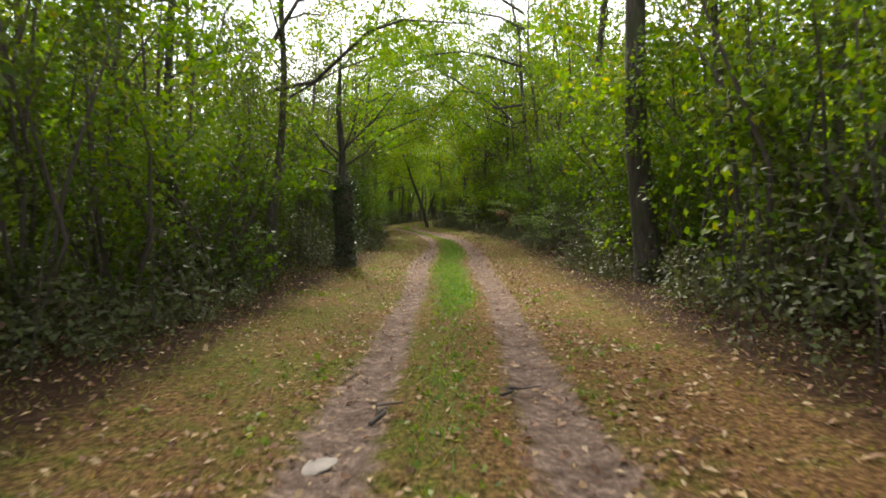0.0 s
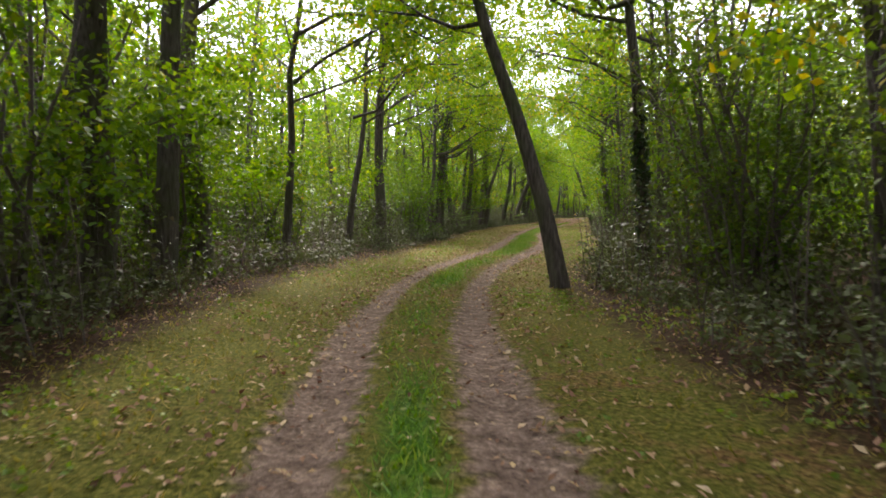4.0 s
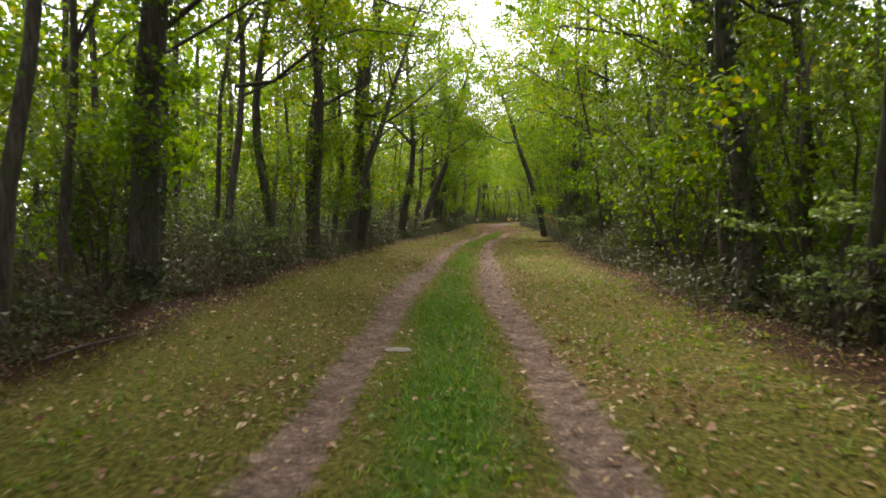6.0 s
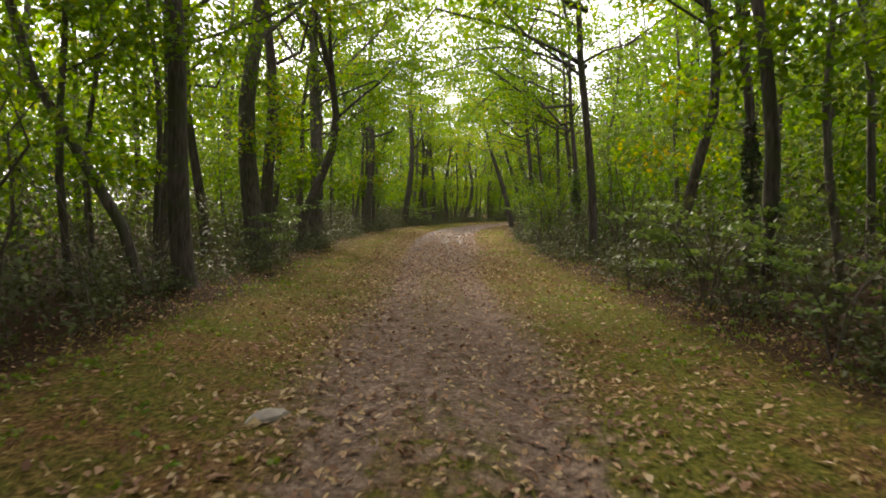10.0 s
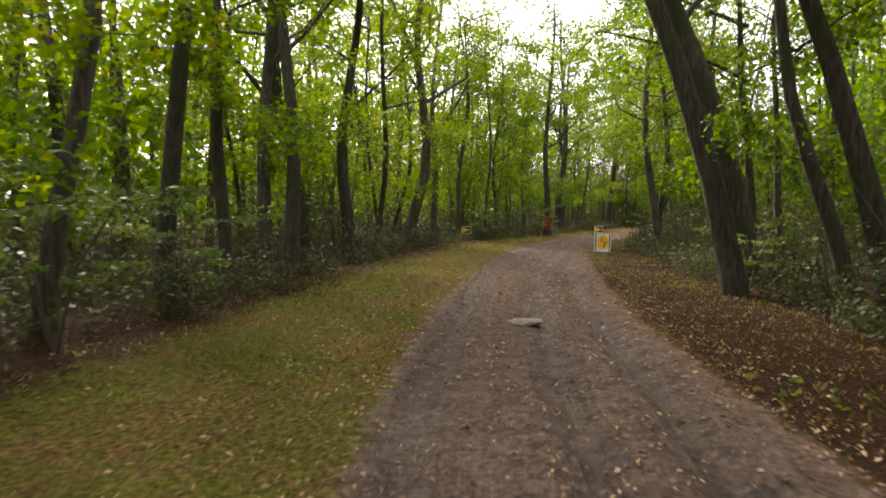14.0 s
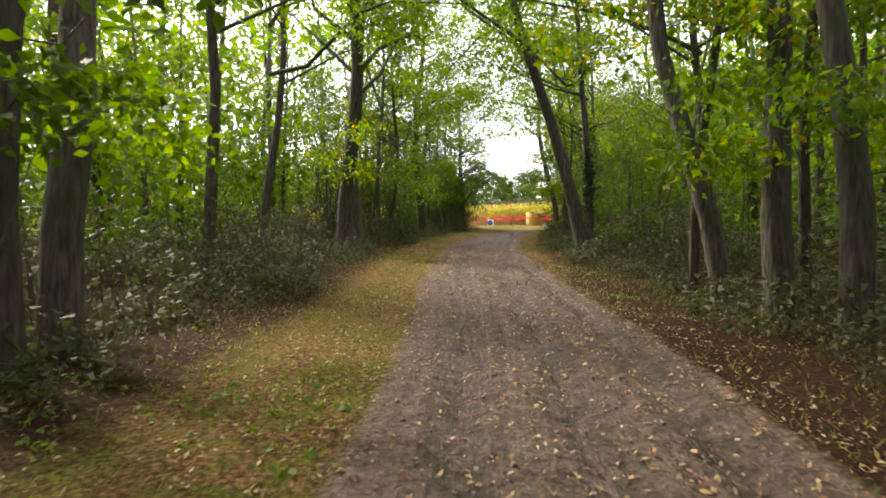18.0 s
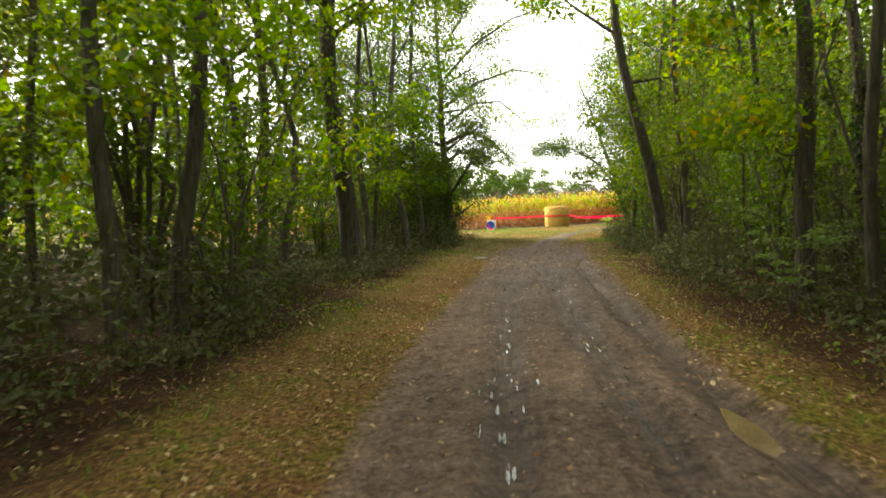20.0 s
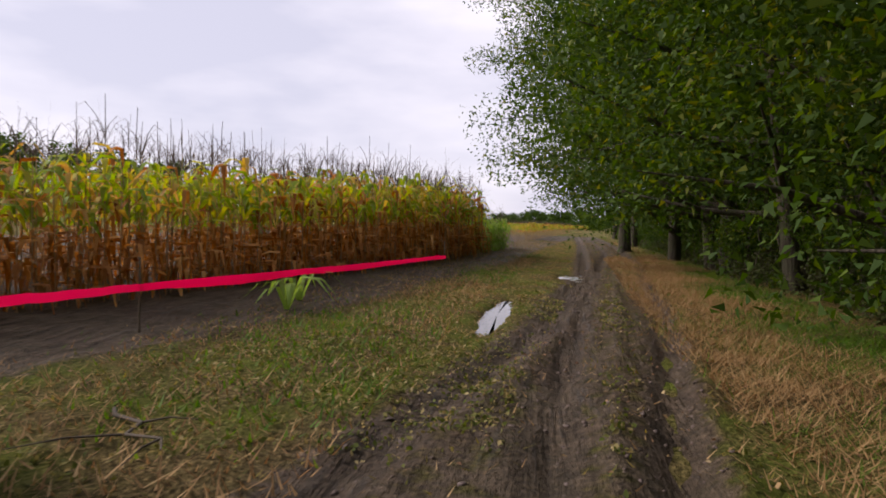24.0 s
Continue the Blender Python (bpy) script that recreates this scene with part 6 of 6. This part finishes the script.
def arrow_sign(x, y, z, yaw, roll=0.0):
    root = new("arrow_sign")
    g = height_at(x, y)
    root.matrix_basis = pose(x, y, g, 0, roll, yaw)
    arrow_panel(root, 0, z - g, 0.36, 0.27)
    bm = bmesh.new()
    box(bm, 0.0, 0.02, (z - g + 0.1) / 2 - 0.1, 0.025, 0.025, z - g + 0.3, 0.004)
    part("stake", bm, POST, root)
    tagged(root, "small black board with a yellow arrow on a stake", "sign", "arrow signs")


arrow_sign(1.85, 148.1, 1.02, 4, -5)
arrow_sign(4.6, 147.4, 1.02, -6, 0)
arrow_sign(14.2, 221.7, 0.74, -14, 0)


def bend_sign(x, y, yaw):
    root = new("bend_sign")
    g = height_at(x, y)
    root.matrix_basis = pose(x, y, g, -7, 2, yaw)
    bm = bmesh.new()
    box(bm, 0, 0, 0.34, 0.58, 0.012, 0.64, 0.003)
    panel = part("panel", bm, WHITE_BOARD, root, "leaning white board")
    bm = bmesh.new()
    slab(bm, [(0.2 * math.cos(a) + 0.01, 0.36 + 0.25 * math.sin(a)) for a in np.linspace(0, 6.2832, 33)[:-1]], -0.013, -0.0075)
    part("yellow_disc", bm, YELLOW, panel, "yellow disc")
    bm = bmesh.new()
    for a, b in (((0.0, 0.52), (-0.08, 0.39)), ((-0.08, 0.39), (0.12, 0.36)), ((0.12, 0.36), (0.06, 0.25))):
        d = Vector((b[0] - a[0], b[1] - a[1]))
        nrm = Vector((-d.y, d.x)).normalized() * 0.012
        slab(bm, [(a[0] - nrm.x, a[1] - nrm.y), (b[0] - nrm.x, b[1] - nrm.y), (b[0] + nrm.x, b[1] + nrm.y), (a[0] + nrm.x, a[1] + nrm.y)], -0.02, -0.0145)
    slab(bm, [(0.015, 0.27), (0.11, 0.24), (0.045, 0.19)], -0.02, -0.0145)
    part("zigzag_arrow", bm, BLACK, panel, "black zigzag arrow")
    for sx in (-0.235, 0.235):
        bm = bmesh.new()
        box(bm, sx, -0.016, 0.32, 0.035, 0.014, 0.72, 0.003)
        part("stake", bm, POST, root)
    arrow_panel(root, -0.16, 0.80, 0.30, 0.24, -0.02)
    tagged(root, "white board with a yellow disc and black zigzag arrow", "sign")


bend_sign(18.43, 218.7, -20)


def disc_board(x, y, yaw):
    root = new("disc_board")
    root.matrix_basis = pose(x, y, 0.0, -6, 0, yaw)
    bm = bmesh.new()
    box(bm, 0.06, 0, 0.36, 0.62, 0.012, 0.66, 0.003)
    part("panel", bm, WHITE_BOARD, root, "white board")
    bm = bmesh.new()
    slab(bm, [(0.27 * math.cos(a), 0.34 + 0.27 * math.sin(a)) for a in np.linspace(0, 6.2832, 37)[:-1]], -0.014, -0.0075)
    part("blue_disc", bm, BLUE, root, "plain blue disc")
    for sx in (-0.2, 0.3):
        bm = bmesh.new()
        box(bm, sx, -0.015 if sx > 0 else 0.02, 0.36, 0.03, 0.012, 0.8, 0.003)
        part("stake", bm, POST, root)
    bm = bmesh.new()
    box(bm, -0.17, 0.01, 0.82, 0.36, 0.008, 0.26, 0.002)
    yp = part("yellow_panel", bm, YELLOW, root, "small yellow board on top")
    bm = bmesh.new()
    box(bm, -0.24, 0.001, 0.82, 0.1, 0.006, 0.05, 0.0)
    part("mark", bm, BLACK, yp)
    tagged(root, "white board with a blue disc and a yellow panel", "sign")


disc_board(68.75, 289.75, -42)


def white_marker(x, y, yaw):
    root = new("marker_board")
    root.matrix_basis = pose(x, y, 0.0, -4, 3, yaw)
    bm = bmesh.new()
    box(bm, 0, 0, 0.34, 0.27, 0.012, 0.6, 0.003)
    part("panel", bm, WHITE_BOARD, root)
    for sx in (-0.15, 0.15):
        bm = bmesh.new()
        box(bm, sx, 0.0, 0.32, 0.03, 0.02, 0.72, 0.004)
        part("stake", bm, POST, root)
    tagged(root, "narrow white board between two dark stakes in the grass", "sign")


white_marker(63.7, 289.9, -38)


# hay bale
def hay_material():
    m, n, l, p = material("straw_bale")
    tc, mp = n.new("ShaderNodeTexCoord"), n.new("ShaderNodeMapping")
    mp.inputs["Scale"].default_value = (3, 3, 30)
    l.new(tc.outputs["Object"], mp.inputs["Vector"])
    t = n.new("ShaderNodeTexNoise")
    t.inputs["Scale"].default_value, t.inputs["Detail"].default_value = 5, 5
    l.new(mp.outputs["Vector"], t.inputs["Vector"])
    f = noise_node(n, l, 60, 4)
    c = ramp_node(n, l, t.outputs["Fac"], [(0.34, (0.16, 0.085, 0.015)), (0.48, (0.44, 0.27, 0.04)), (0.6, (0.62, 0.40, 0.06)), (0.72, (0.74, 0.54, 0.14))])
    c = mix_node(n, l, calc(n, l, "MULTIPLY", f, 0.5), c, (0.30, 0.19, 0.06))
    l.new(c, p.inputs["Base Color"])
    p.inputs["Roughness"].default_value = 0.9
    bump_node(n, l, calc(n, l, "ADD", t.outputs["Fac"], f), 0.9, 0.03, p)
    return m


HAY = hay_material()


def straw_bale(x, y, radius, height):
    root = new("straw_bale")
    root.matrix_basis = pose(x, y, 0.0, 0, 0, 20)
    rs = np.random.RandomState(7)
    bm = bmesh.new()
    prof = [(0.0, 0.02), (radius * 0.93, 0.0), (radius, 0.07), (radius * 1.01, height * 0.3), (radius * 1.015, height * 0.6), (radius, height - 0.07), (radius * 0.94, height - 0.005), (radius * 0.6, height + 0.012), (0.0, height + 0.02)]
    n = 48
    rings = []
    for k, (r, z) in enumerate(prof):
        if r == 0:
            rings.append([bm.verts.new((0, 0, z))])
        else:
            rings.append([bm.verts.new(((r + rs.normal(0, 0.008)) * math.cos(a), (r + rs.normal(0, 0.008)) * math.sin(a), z + rs.normal(0, 0.006))) for a in np.arange(n) * 2 * math.pi / n])
    for a, b in zip(rings, rings[1:]):
        for j in range(n):
            k = (j + 1) % n
            if len(a) == 1:
                bm.faces.new((a[0], b[k], b[j]))
            elif len(b) == 1:
                bm.faces.new((a[j], a[k], b[0]))
            else:
                bm.faces.new((a[j], a[k], b[k], b[j]))
    bmesh.ops.recalc_face_normals(bm, faces=bm.faces)
    for fc in bm.faces:
        fc.smooth = True
    part("body", bm, HAY, root)
    # loose straws sticking out
    m = 2600
    az, zz = rs.uniform(0, 6.28, m), rs.uniform(0.02, height, m)
    top = rs.uniform(0, 1, m) < 0.45
    rr = np.where(top, radius * np.sqrt(rs.uniform(0, 1, m)), radius)
    zz = np.where(top, height + 0.01, zz)
    a = np.stack([rr * np.cos(az), rr * np.sin(az), zz], 1)
    d = rs.normal(0, 1, (m, 3)) * 0.06 + np.where(top[:, None], [0, 0, 0.03], np.stack([np.cos(az), np.sin(az), 0 * az], 1) * 0.025)
    sd = rs.normal(0, 0.0035, (m, 3))
    v = np.stack([a - sd, a + sd, a + d], 1).reshape(-1, 3)
    straw = new("loose_straw", fast_mesh("loose_straw", v, np.arange(m * 3).reshape(-1, 3), STRAW))
    straw.parent = root
    straw["kind"] = "stuff"
    tagged(root, "round yellow straw bale standing on end in the grass", "straw bale")


straw_bale(72.35, 287.05, 0.80, 1.44)


def stake(x, y, h):
    root = new("stake")
    root.matrix_basis = pose(x, y, 0.0, RNG.uniform(-2, 2), RNG.uniform(-2, 2), 30)
    bm = bmesh.new()
    box(bm, 0, 0, h / 2 - 0.12, 0.022, 0.022, h + 0.24, 0.004)
    part("post", bm, POST, root)
    tagged(root, "thin wooden stake holding up the red tape", "stake", "tape stakes")


STAKES = [(76.6, 288.85), (85.9, 289.6)]
for x, y in STAKES:
    stake(x, y, 0.95 if x < 80 else 1.0)


def tape(points, name, width, label, sag=0.03):
    rs = np.random.RandomState(len(points))
    pts = []
    for a, b in zip(points, points[1:]):
        for f in np.linspace(0, 1, 24)[: 24 if b is points[-1] else 23]:
            p = np.array(a) * (1 - f) + np.array(b) * f
            p[2] -= sag * 4 * f * (1 - f) + rs.normal(0, 0.004)
            pts.append(p)
    pts = np.array(pts)
    lean = 0.02 * np.sin(np.arange(len(pts)) * 0.8)
    side = np.stack([lean, lean, np.ones(len(pts))], 1)
    n = len(pts)
    v = np.concatenate([pts - side * width / 2, pts + side * width / 2])
    f = as_tris(np.array([(i, i + 1, n + i + 1, n + i) for i in range(n - 1)]))
    ob = new(name, fast_mesh(name, v, f, RED_TAPE))
    tagged(ob, label, "tape")
    return ob


AROUND = [(72.35 + 0.865 * math.cos(a), 287.05 + 0.865 * math.sin(a), 0.84) for a in np.radians([165, 195, 225, 255, 285, 315, 340])]
tape([(68.95, 289.6, 0.78)] + AROUND + [(76.6, 288.82, 0.60), (85.9, 289.58, 0.61)], "barrier_tape", 0.085, "bright red barrier tape strung round the bale to the stakes", 0.01)
tape([(68.5, 289.75, 0.75), (68.35, 289.55, 0.4), (68.45, 289.45, 0.1), (68.7, 289.4, 0.03)], "loose_tape", 0.11, "loose end of red tape hanging from the sign")
tape([(76.7, 288.95, 0.58), (80.0, 289.3, 0.54), (85.8, 289.7, 0.63)], "second_tape", 0.05, "second slack red tape behind the stakes", 0.05)


# red tape tied round a trunk
def trunk_tape(tree):
    """Bands that follow the trunk between its foot and its first bend."""
    root = new("trunk_tape")
    rings = []
    for ob in tree.children:
        if ob.name.startswith("trunk"):
            co = [tree.matrix_basis @ v.co for v in ob.data.vertices[18:36]]
            for part_of in (co[:9], co[9:]):
                mid = sum(part_of, Vector()) / 9
                rings.append((mid, sum((v - mid).length for v in part_of) / 9))
    (c0, r0), (c1, r1) = rings
    for z, w, turn in ((1.12, 0.05, 0.14), (0.98, 0.08, -0.12), (0.84, 0.11, 0.10), (0.72, 0.12, -0.09), (0.6, 0.10, 0.12), (0.46, 0.06, -0.1)):
        a = np.linspace(0, 2 * np.pi, 33)
        zz = z + turn * np.sin(a + z * 5)
        f = (zz - c0.z) / (c1.z - c0.z)
        r = (r0 + (r1 - r0) * f) * 1.07 + 0.012 + 0.01 * np.sin(a * 5 + z * 9)
        pts = np.stack([c0.x + (c1.x - c0.x) * f + r * np.cos(a), c0.y + (c1.y - c0.y) * f + r * np.sin(a), zz], 1)
        half = (w / 2 * (0.8 + 0.3 * np.sin(a * 3 + z * 11)))[:, None] * [0, 0, 1.0]
        v = np.concatenate([pts - half, pts + half])
        n = len(a)
        ob = new("wrap", fast_mesh("wrap", v, as_tris(np.array([(i, i + 1, n + i + 1, n + i) for i in range(n - 1)])), RED_TAPE))
        ob.parent = root
    tagged(root, "red tape wound round the foot of a dark trunk", "tape")


trunk_tape(taped_tree)

# ---- stones, puddles, fallen branches ----
STONE = plain_material("pale_stone", (0.145, 0.125, 0.098), 0.85, scale=7, spread=0.3, bump=0.5)


def stone(x, y, w, d, h, turn, label):
    rs = np.random.RandomState(int(x * 10) % 1000)
    bm = bmesh.new()
    bmesh.ops.create_icosphere(bm, subdivisions=2, radius=0.5)
    for v in bm.verts:
        q = 1 + 0.16 * noise.noise(v.co * 3 + Vector((x, y, 0)))
        v.co = Vector((v.co.x * w * q, v.co.y * d * q, max(v.co.z, -0.2) * h * 1.3 * q))
    me = bpy.data.meshes.new("stone")
    bm.to_mesh(me)
    bm.free()
    me.materials.append(STONE)
    ob = new("stone", me)
    ob.matrix_basis = pose(x, y, height_at(x, y) + h * 0.12, 0, 0, turn)
    tagged(ob, label, "stone", "stones in the track")


# The flattened one at (-0.8, 4.0) stands for a patch of pale soil.
for x, y, w, d, h, turn in [(11.1, 204.6, 0.55, 0.4, 0.07, 20), (-1.6, 54.7, 0.42, 0.3, 0.06, 10), (-1.6, 47.0, 0.2, 0.14, 0.08, 40), (-0.8, 4.0, 0.34, 0.2, 0.025, 60), (2.7, 151.0, 0.35, 0.2, 0.09, 50),
                            (51.6, 269.6, 0.55, 0.42, 0.08, 0), (51.4, 268.7, 0.22, 0.16, 0.08, 30), (-2.7, 92.3, 0.3, 0.22, 0.04, 0), (0.75, 36.0, 0.2, 0.14, 0.05, 0)]:
    stone(x, y, w, d, h, turn, "pale flat stone or patch of pale soil in the track")


def water_material(name, colour):
    m, n, l, p = material(name)
    f = noise_node(n, l, 14, 3)
    l.new(ramp_node(n, l, noise_node(n, l, 5, 3), [(0.3, tuple(c * 0.8 for c in colour)), (0.7, colour)]), p.inputs["Base Color"])
    p.inputs["Roughness"].default_value = 0.06
    p.inputs["IOR"].default_value = 1.33
    p.inputs["Specular IOR Level"].default_value = 0.6
    bump_node(n, l, f, 0.06, 0.01, p)
    return m


WATER = water_material("muddy_water", (0.115, 0.078, 0.042))
WATER_GREY = water_material("puddle_water", (0.07, 0.06, 0.05))


def puddle(x, y, length, width, mat, label):
    i, off = station(x, y)
    ang = math.atan2(TAN[i, 1], TAN[i, 0])
    rs = np.random.RandomState(int(abs(x * 7 + y * 3)))
    n = 72
    a = np.arange(n) * 2 * np.pi / n
    r = 1 + 0.17 * np.sin(a * 3 + rs.uniform(0, 6)) + 0.11 * np.sin(a * 7 + rs.uniform(0, 6)) + 0.08 * np.sin(a * 13 + rs.uniform(0, 6)) + 0.05 * np.sin(a * 23 + rs.uniform(0, 6))
    px, py = np.cos(a) * r * length / 2, np.sin(a) * r * width / 2
    c, s = math.cos(ang), math.sin(ang)
    py = py + 0.05 * np.sin(px * 2.3 + x) * min(length, 1.5)
    xs, ys = x + px * c - py * s, y + px * s + py * c
    low = float(np.percentile([height_at(p, q) for p, q in zip(xs[::4], ys[::4])], 8))
    z = max(height_at(x, y) + 0.006, min(low - 0.003, height_at(x, y) + 0.048))
    if i * STEP > S_FIELD + 20:
        z = height_at(x, y) + 0.088
    verts = [(x, y, z)] + [(p, q, z) for p, q in zip(xs, ys)] + [(p, q, z - 0.03) for p, q in zip(xs, ys)]
    faces = [(0, 1 + j, 1 + (j + 1) % n) for j in range(n)] + [(1 + j, n + 1 + j, n + 1 + (j + 1) % n, 1 + (j + 1) % n) for j in range(n)]
    ob = mesh_object("puddle", verts, faces, mat, smooth=False)
    tagged(ob, label, "puddle", "puddles in the ruts", "structure")


for x, y, ln, w, brown in POOLS:
    wide = 1.75 if x > 75 else 1.25
    puddle(x, y, ln * wide, w * wide, WATER if brown else WATER_GREY, "muddy brown puddle in a wheel rut" if brown else "shallow puddle reflecting the sky in a rut")
for s0, s1, o0, count in ((station(41.4, 256.4)[0] * STEP, station(45.8, 261.4)[0] * STEP, 0.14, 34), (station(43, 258)[0] * STEP, station(48, 263.5)[0] * STEP, 1.05, 20),
                           (station(19.6, 226)[0] * STEP, station(24, 232.5)[0] * STEP, -0.1, 14), (station(7.2, 186)[0] * STEP, station(8.4, 195)[0] * STEP, -0.55, 9)):
    for _ in range(count):
        x, y = at_road(RNG.uniform(s0, s1), o0 + RNG.normal(0, 0.10))
        puddle(x, y, RNG.uniform(0.08, 0.3), RNG.uniform(0.01, 0.026), WATER_GREY, "thin strip of water in a muddy tyre track")


def fallen_branch(x0, y0, x1, y1, r, seed):
    rs = np.random.RandomState(seed)
    a, b = np.array([x0, y0, height_at(x0, y0) + r]), np.array([x1, y1, height_at(x1, y1) + r + 0.05])
    pts = [a + (b - a) * f + np.r_[rs.normal(0, 0.05, 2), abs(rs.normal(0, 0.03))] for f in np.linspace(0, 1, 6)]
    root = new("fallen_branch")
    v, f = tube(pts, np.linspace(r, r * 0.35, 6), 6)
    link_part("bough", fast_mesh("bough", v, f, TWIG), root)
    for k in (2, 3, 4):
        d = np.r_[rs.normal(0, 0.3, 2), rs.uniform(0.02, 0.2)] * min(1.0, math.hypot(x1 - x0, y1 - y0) / 1.6)
        v, f = tube([pts[k], pts[k] + d * 0.6, pts[k] + d * 1.2 + [0, 0, -0.05]], [r * 0.5, r * 0.35, 0.003], 4)
        link_part("side_twig", fast_mesh("side_twig", v, f, TWIG), root)
    tagged(root, "bare fallen branch lying at the edge of the track", "branch", "fallen branches")


for k, q in enumerate([(5.1, 143.8, 7.2, 144.2, 0.03), (-0.6, 4.8, -0.35, 4.85, 0.02), (-1.6, 141.0, -0.9, 143.2, 0.02), (3.0, 119.6, 5.0, 120.1, 0.045),
                       (4.0, 24.0, 4.3, 25.2, 0.03), (1.67, 35.9, 2.28, 36.5, 0.022), (3.0, 35.7, 3.4, 35.1, 0.018), (-1.95, 123.4, -1.6, 123.1, 0.012), (64.4, 275.6, 64.0, 275.2, 0.016), (-6.2, 91.6, -5.6, 93.2, 0.02), (42.0, 262.8, 42.6, 263.8, 0.02), (4.6, 38.6, 5.6, 40.2, 0.02), (74.4, 286.4, 73.8, 285.2, 0.018), (0.4, 5.3, 0.75, 5.35, 0.015)]):
    fallen_branch(*q, 300 + k)


def dead_bough(x, y):
    """A broken bough hanging out of the hedge, pale twigs and withered leaves."""
    rs = np.random.RandomState(93)
    root = new("dead_bough")
    root.matrix_basis = pose(x, y, 0, 0, 0, 0)
    spine = np.array([(0.9, 0.4, -0.1), (0.6, 0.3, 0.7), (0.25, 0.1, 1.2), (-0.2, -0.1, 1.5), (-0.55, -0.2, 1.45)])
    v, f = tube(spine, [0.03, 0.026, 0.02, 0.013, 0.005], 6, 0.1, rs)
    link_part("bough", fast_mesh("bough", v, f, DEADWOOD), root)
    ends = []
    for k in range(9):
        p = spine[1 + k % 3] + (spine[2 + k % 3] - spine[1 + k % 3]) * rs.uniform()
        d = rs.normal(0, 1, 3) * [1, 1, 0.6] + [-0.5, -0.2, -0.1]
        q = p + d / np.linalg.norm(d) * rs.uniform(0.35, 0.8)
        q[2] = max(q[2], 0.1)
        v, f = tube([p, (p + q) / 2 + rs.normal(0, 0.06, 3), q], [0.011, 0.008, 0.003], 4)
        link_part("twig", fast_mesh("twig", v, f, DEADWOOD), root)
        ends.append(q)
    v, f = leaf_cloud(rs, ends, np.full(len(ends), 0.16), 16, 0.075, 0.8, 1.0)
    link_part("withered_leaves", fast_mesh("withered_leaves", v, f, WITHERED), root, "withered red-brown leaves")["kind"] = "stuff"
    tagged(root, "broken bough with pale twigs and withered red-brown leaves", "branch", "fallen branches")


DEADWOOD = plain_material("dead_wood", (0.19, 0.15, 0.115), 0.9, scale=30, bump=0.3)
WITHERED = leaf_material("withered_leaf", [(0.0, (0.09, 0.036, 0.020)), (0.6, (0.17, 0.075, 0.040)), (1.0, (0.26, 0.15, 0.08))], 0.3, 0.8)
dead_bough(3.35, 35.0)
dead_bough(5.6, 130.9)


def lone_maize(x, y, turn):
    rs = np.random.RandomState(91)
    root = new("maize_plant")
    root.matrix_basis = pose(x, y, 0.0, 0, 0, turn)
    for k in range(7):
        az, ln = k * 0.9, rs.uniform(0.5, 0.85)
        d = np.array([math.cos(az), math.sin(az), 0])
        v, f = strip([(0, 0, -0.03), d * ln * 0.35 + [0, 0, ln * 0.75], d * ln * 0.75 + [0, 0, ln * 0.7], d * ln * 1.15 + [0, 0, ln * 0.3]], [0.02, 0.045, 0.035, 0.003], np.array([-d[1], d[0], 0.1]))
        link_part("leaf", fast_mesh("leaf", v, f, LEAF_YOUNG), root)
    tagged(root, "low green maize plant standing alone before the field", "maize")


lone_maize(79.4, 289.0, 15)
lone_maize(80.3, 289.5, 70)

# a bent post at the corner of the wood
bm = bmesh.new()
box(bm, 0, 0, 0.62, 0.03, 0.03, 1.5, 0.006)
post_root = new("fence_post")
post_root.matrix_basis = pose(60.4, 283.0, 0, 3, -4, 0)
part("post", bm, POST, post_root)
tagged(post_root, "thin weathered post at the corner of the wood", "post")
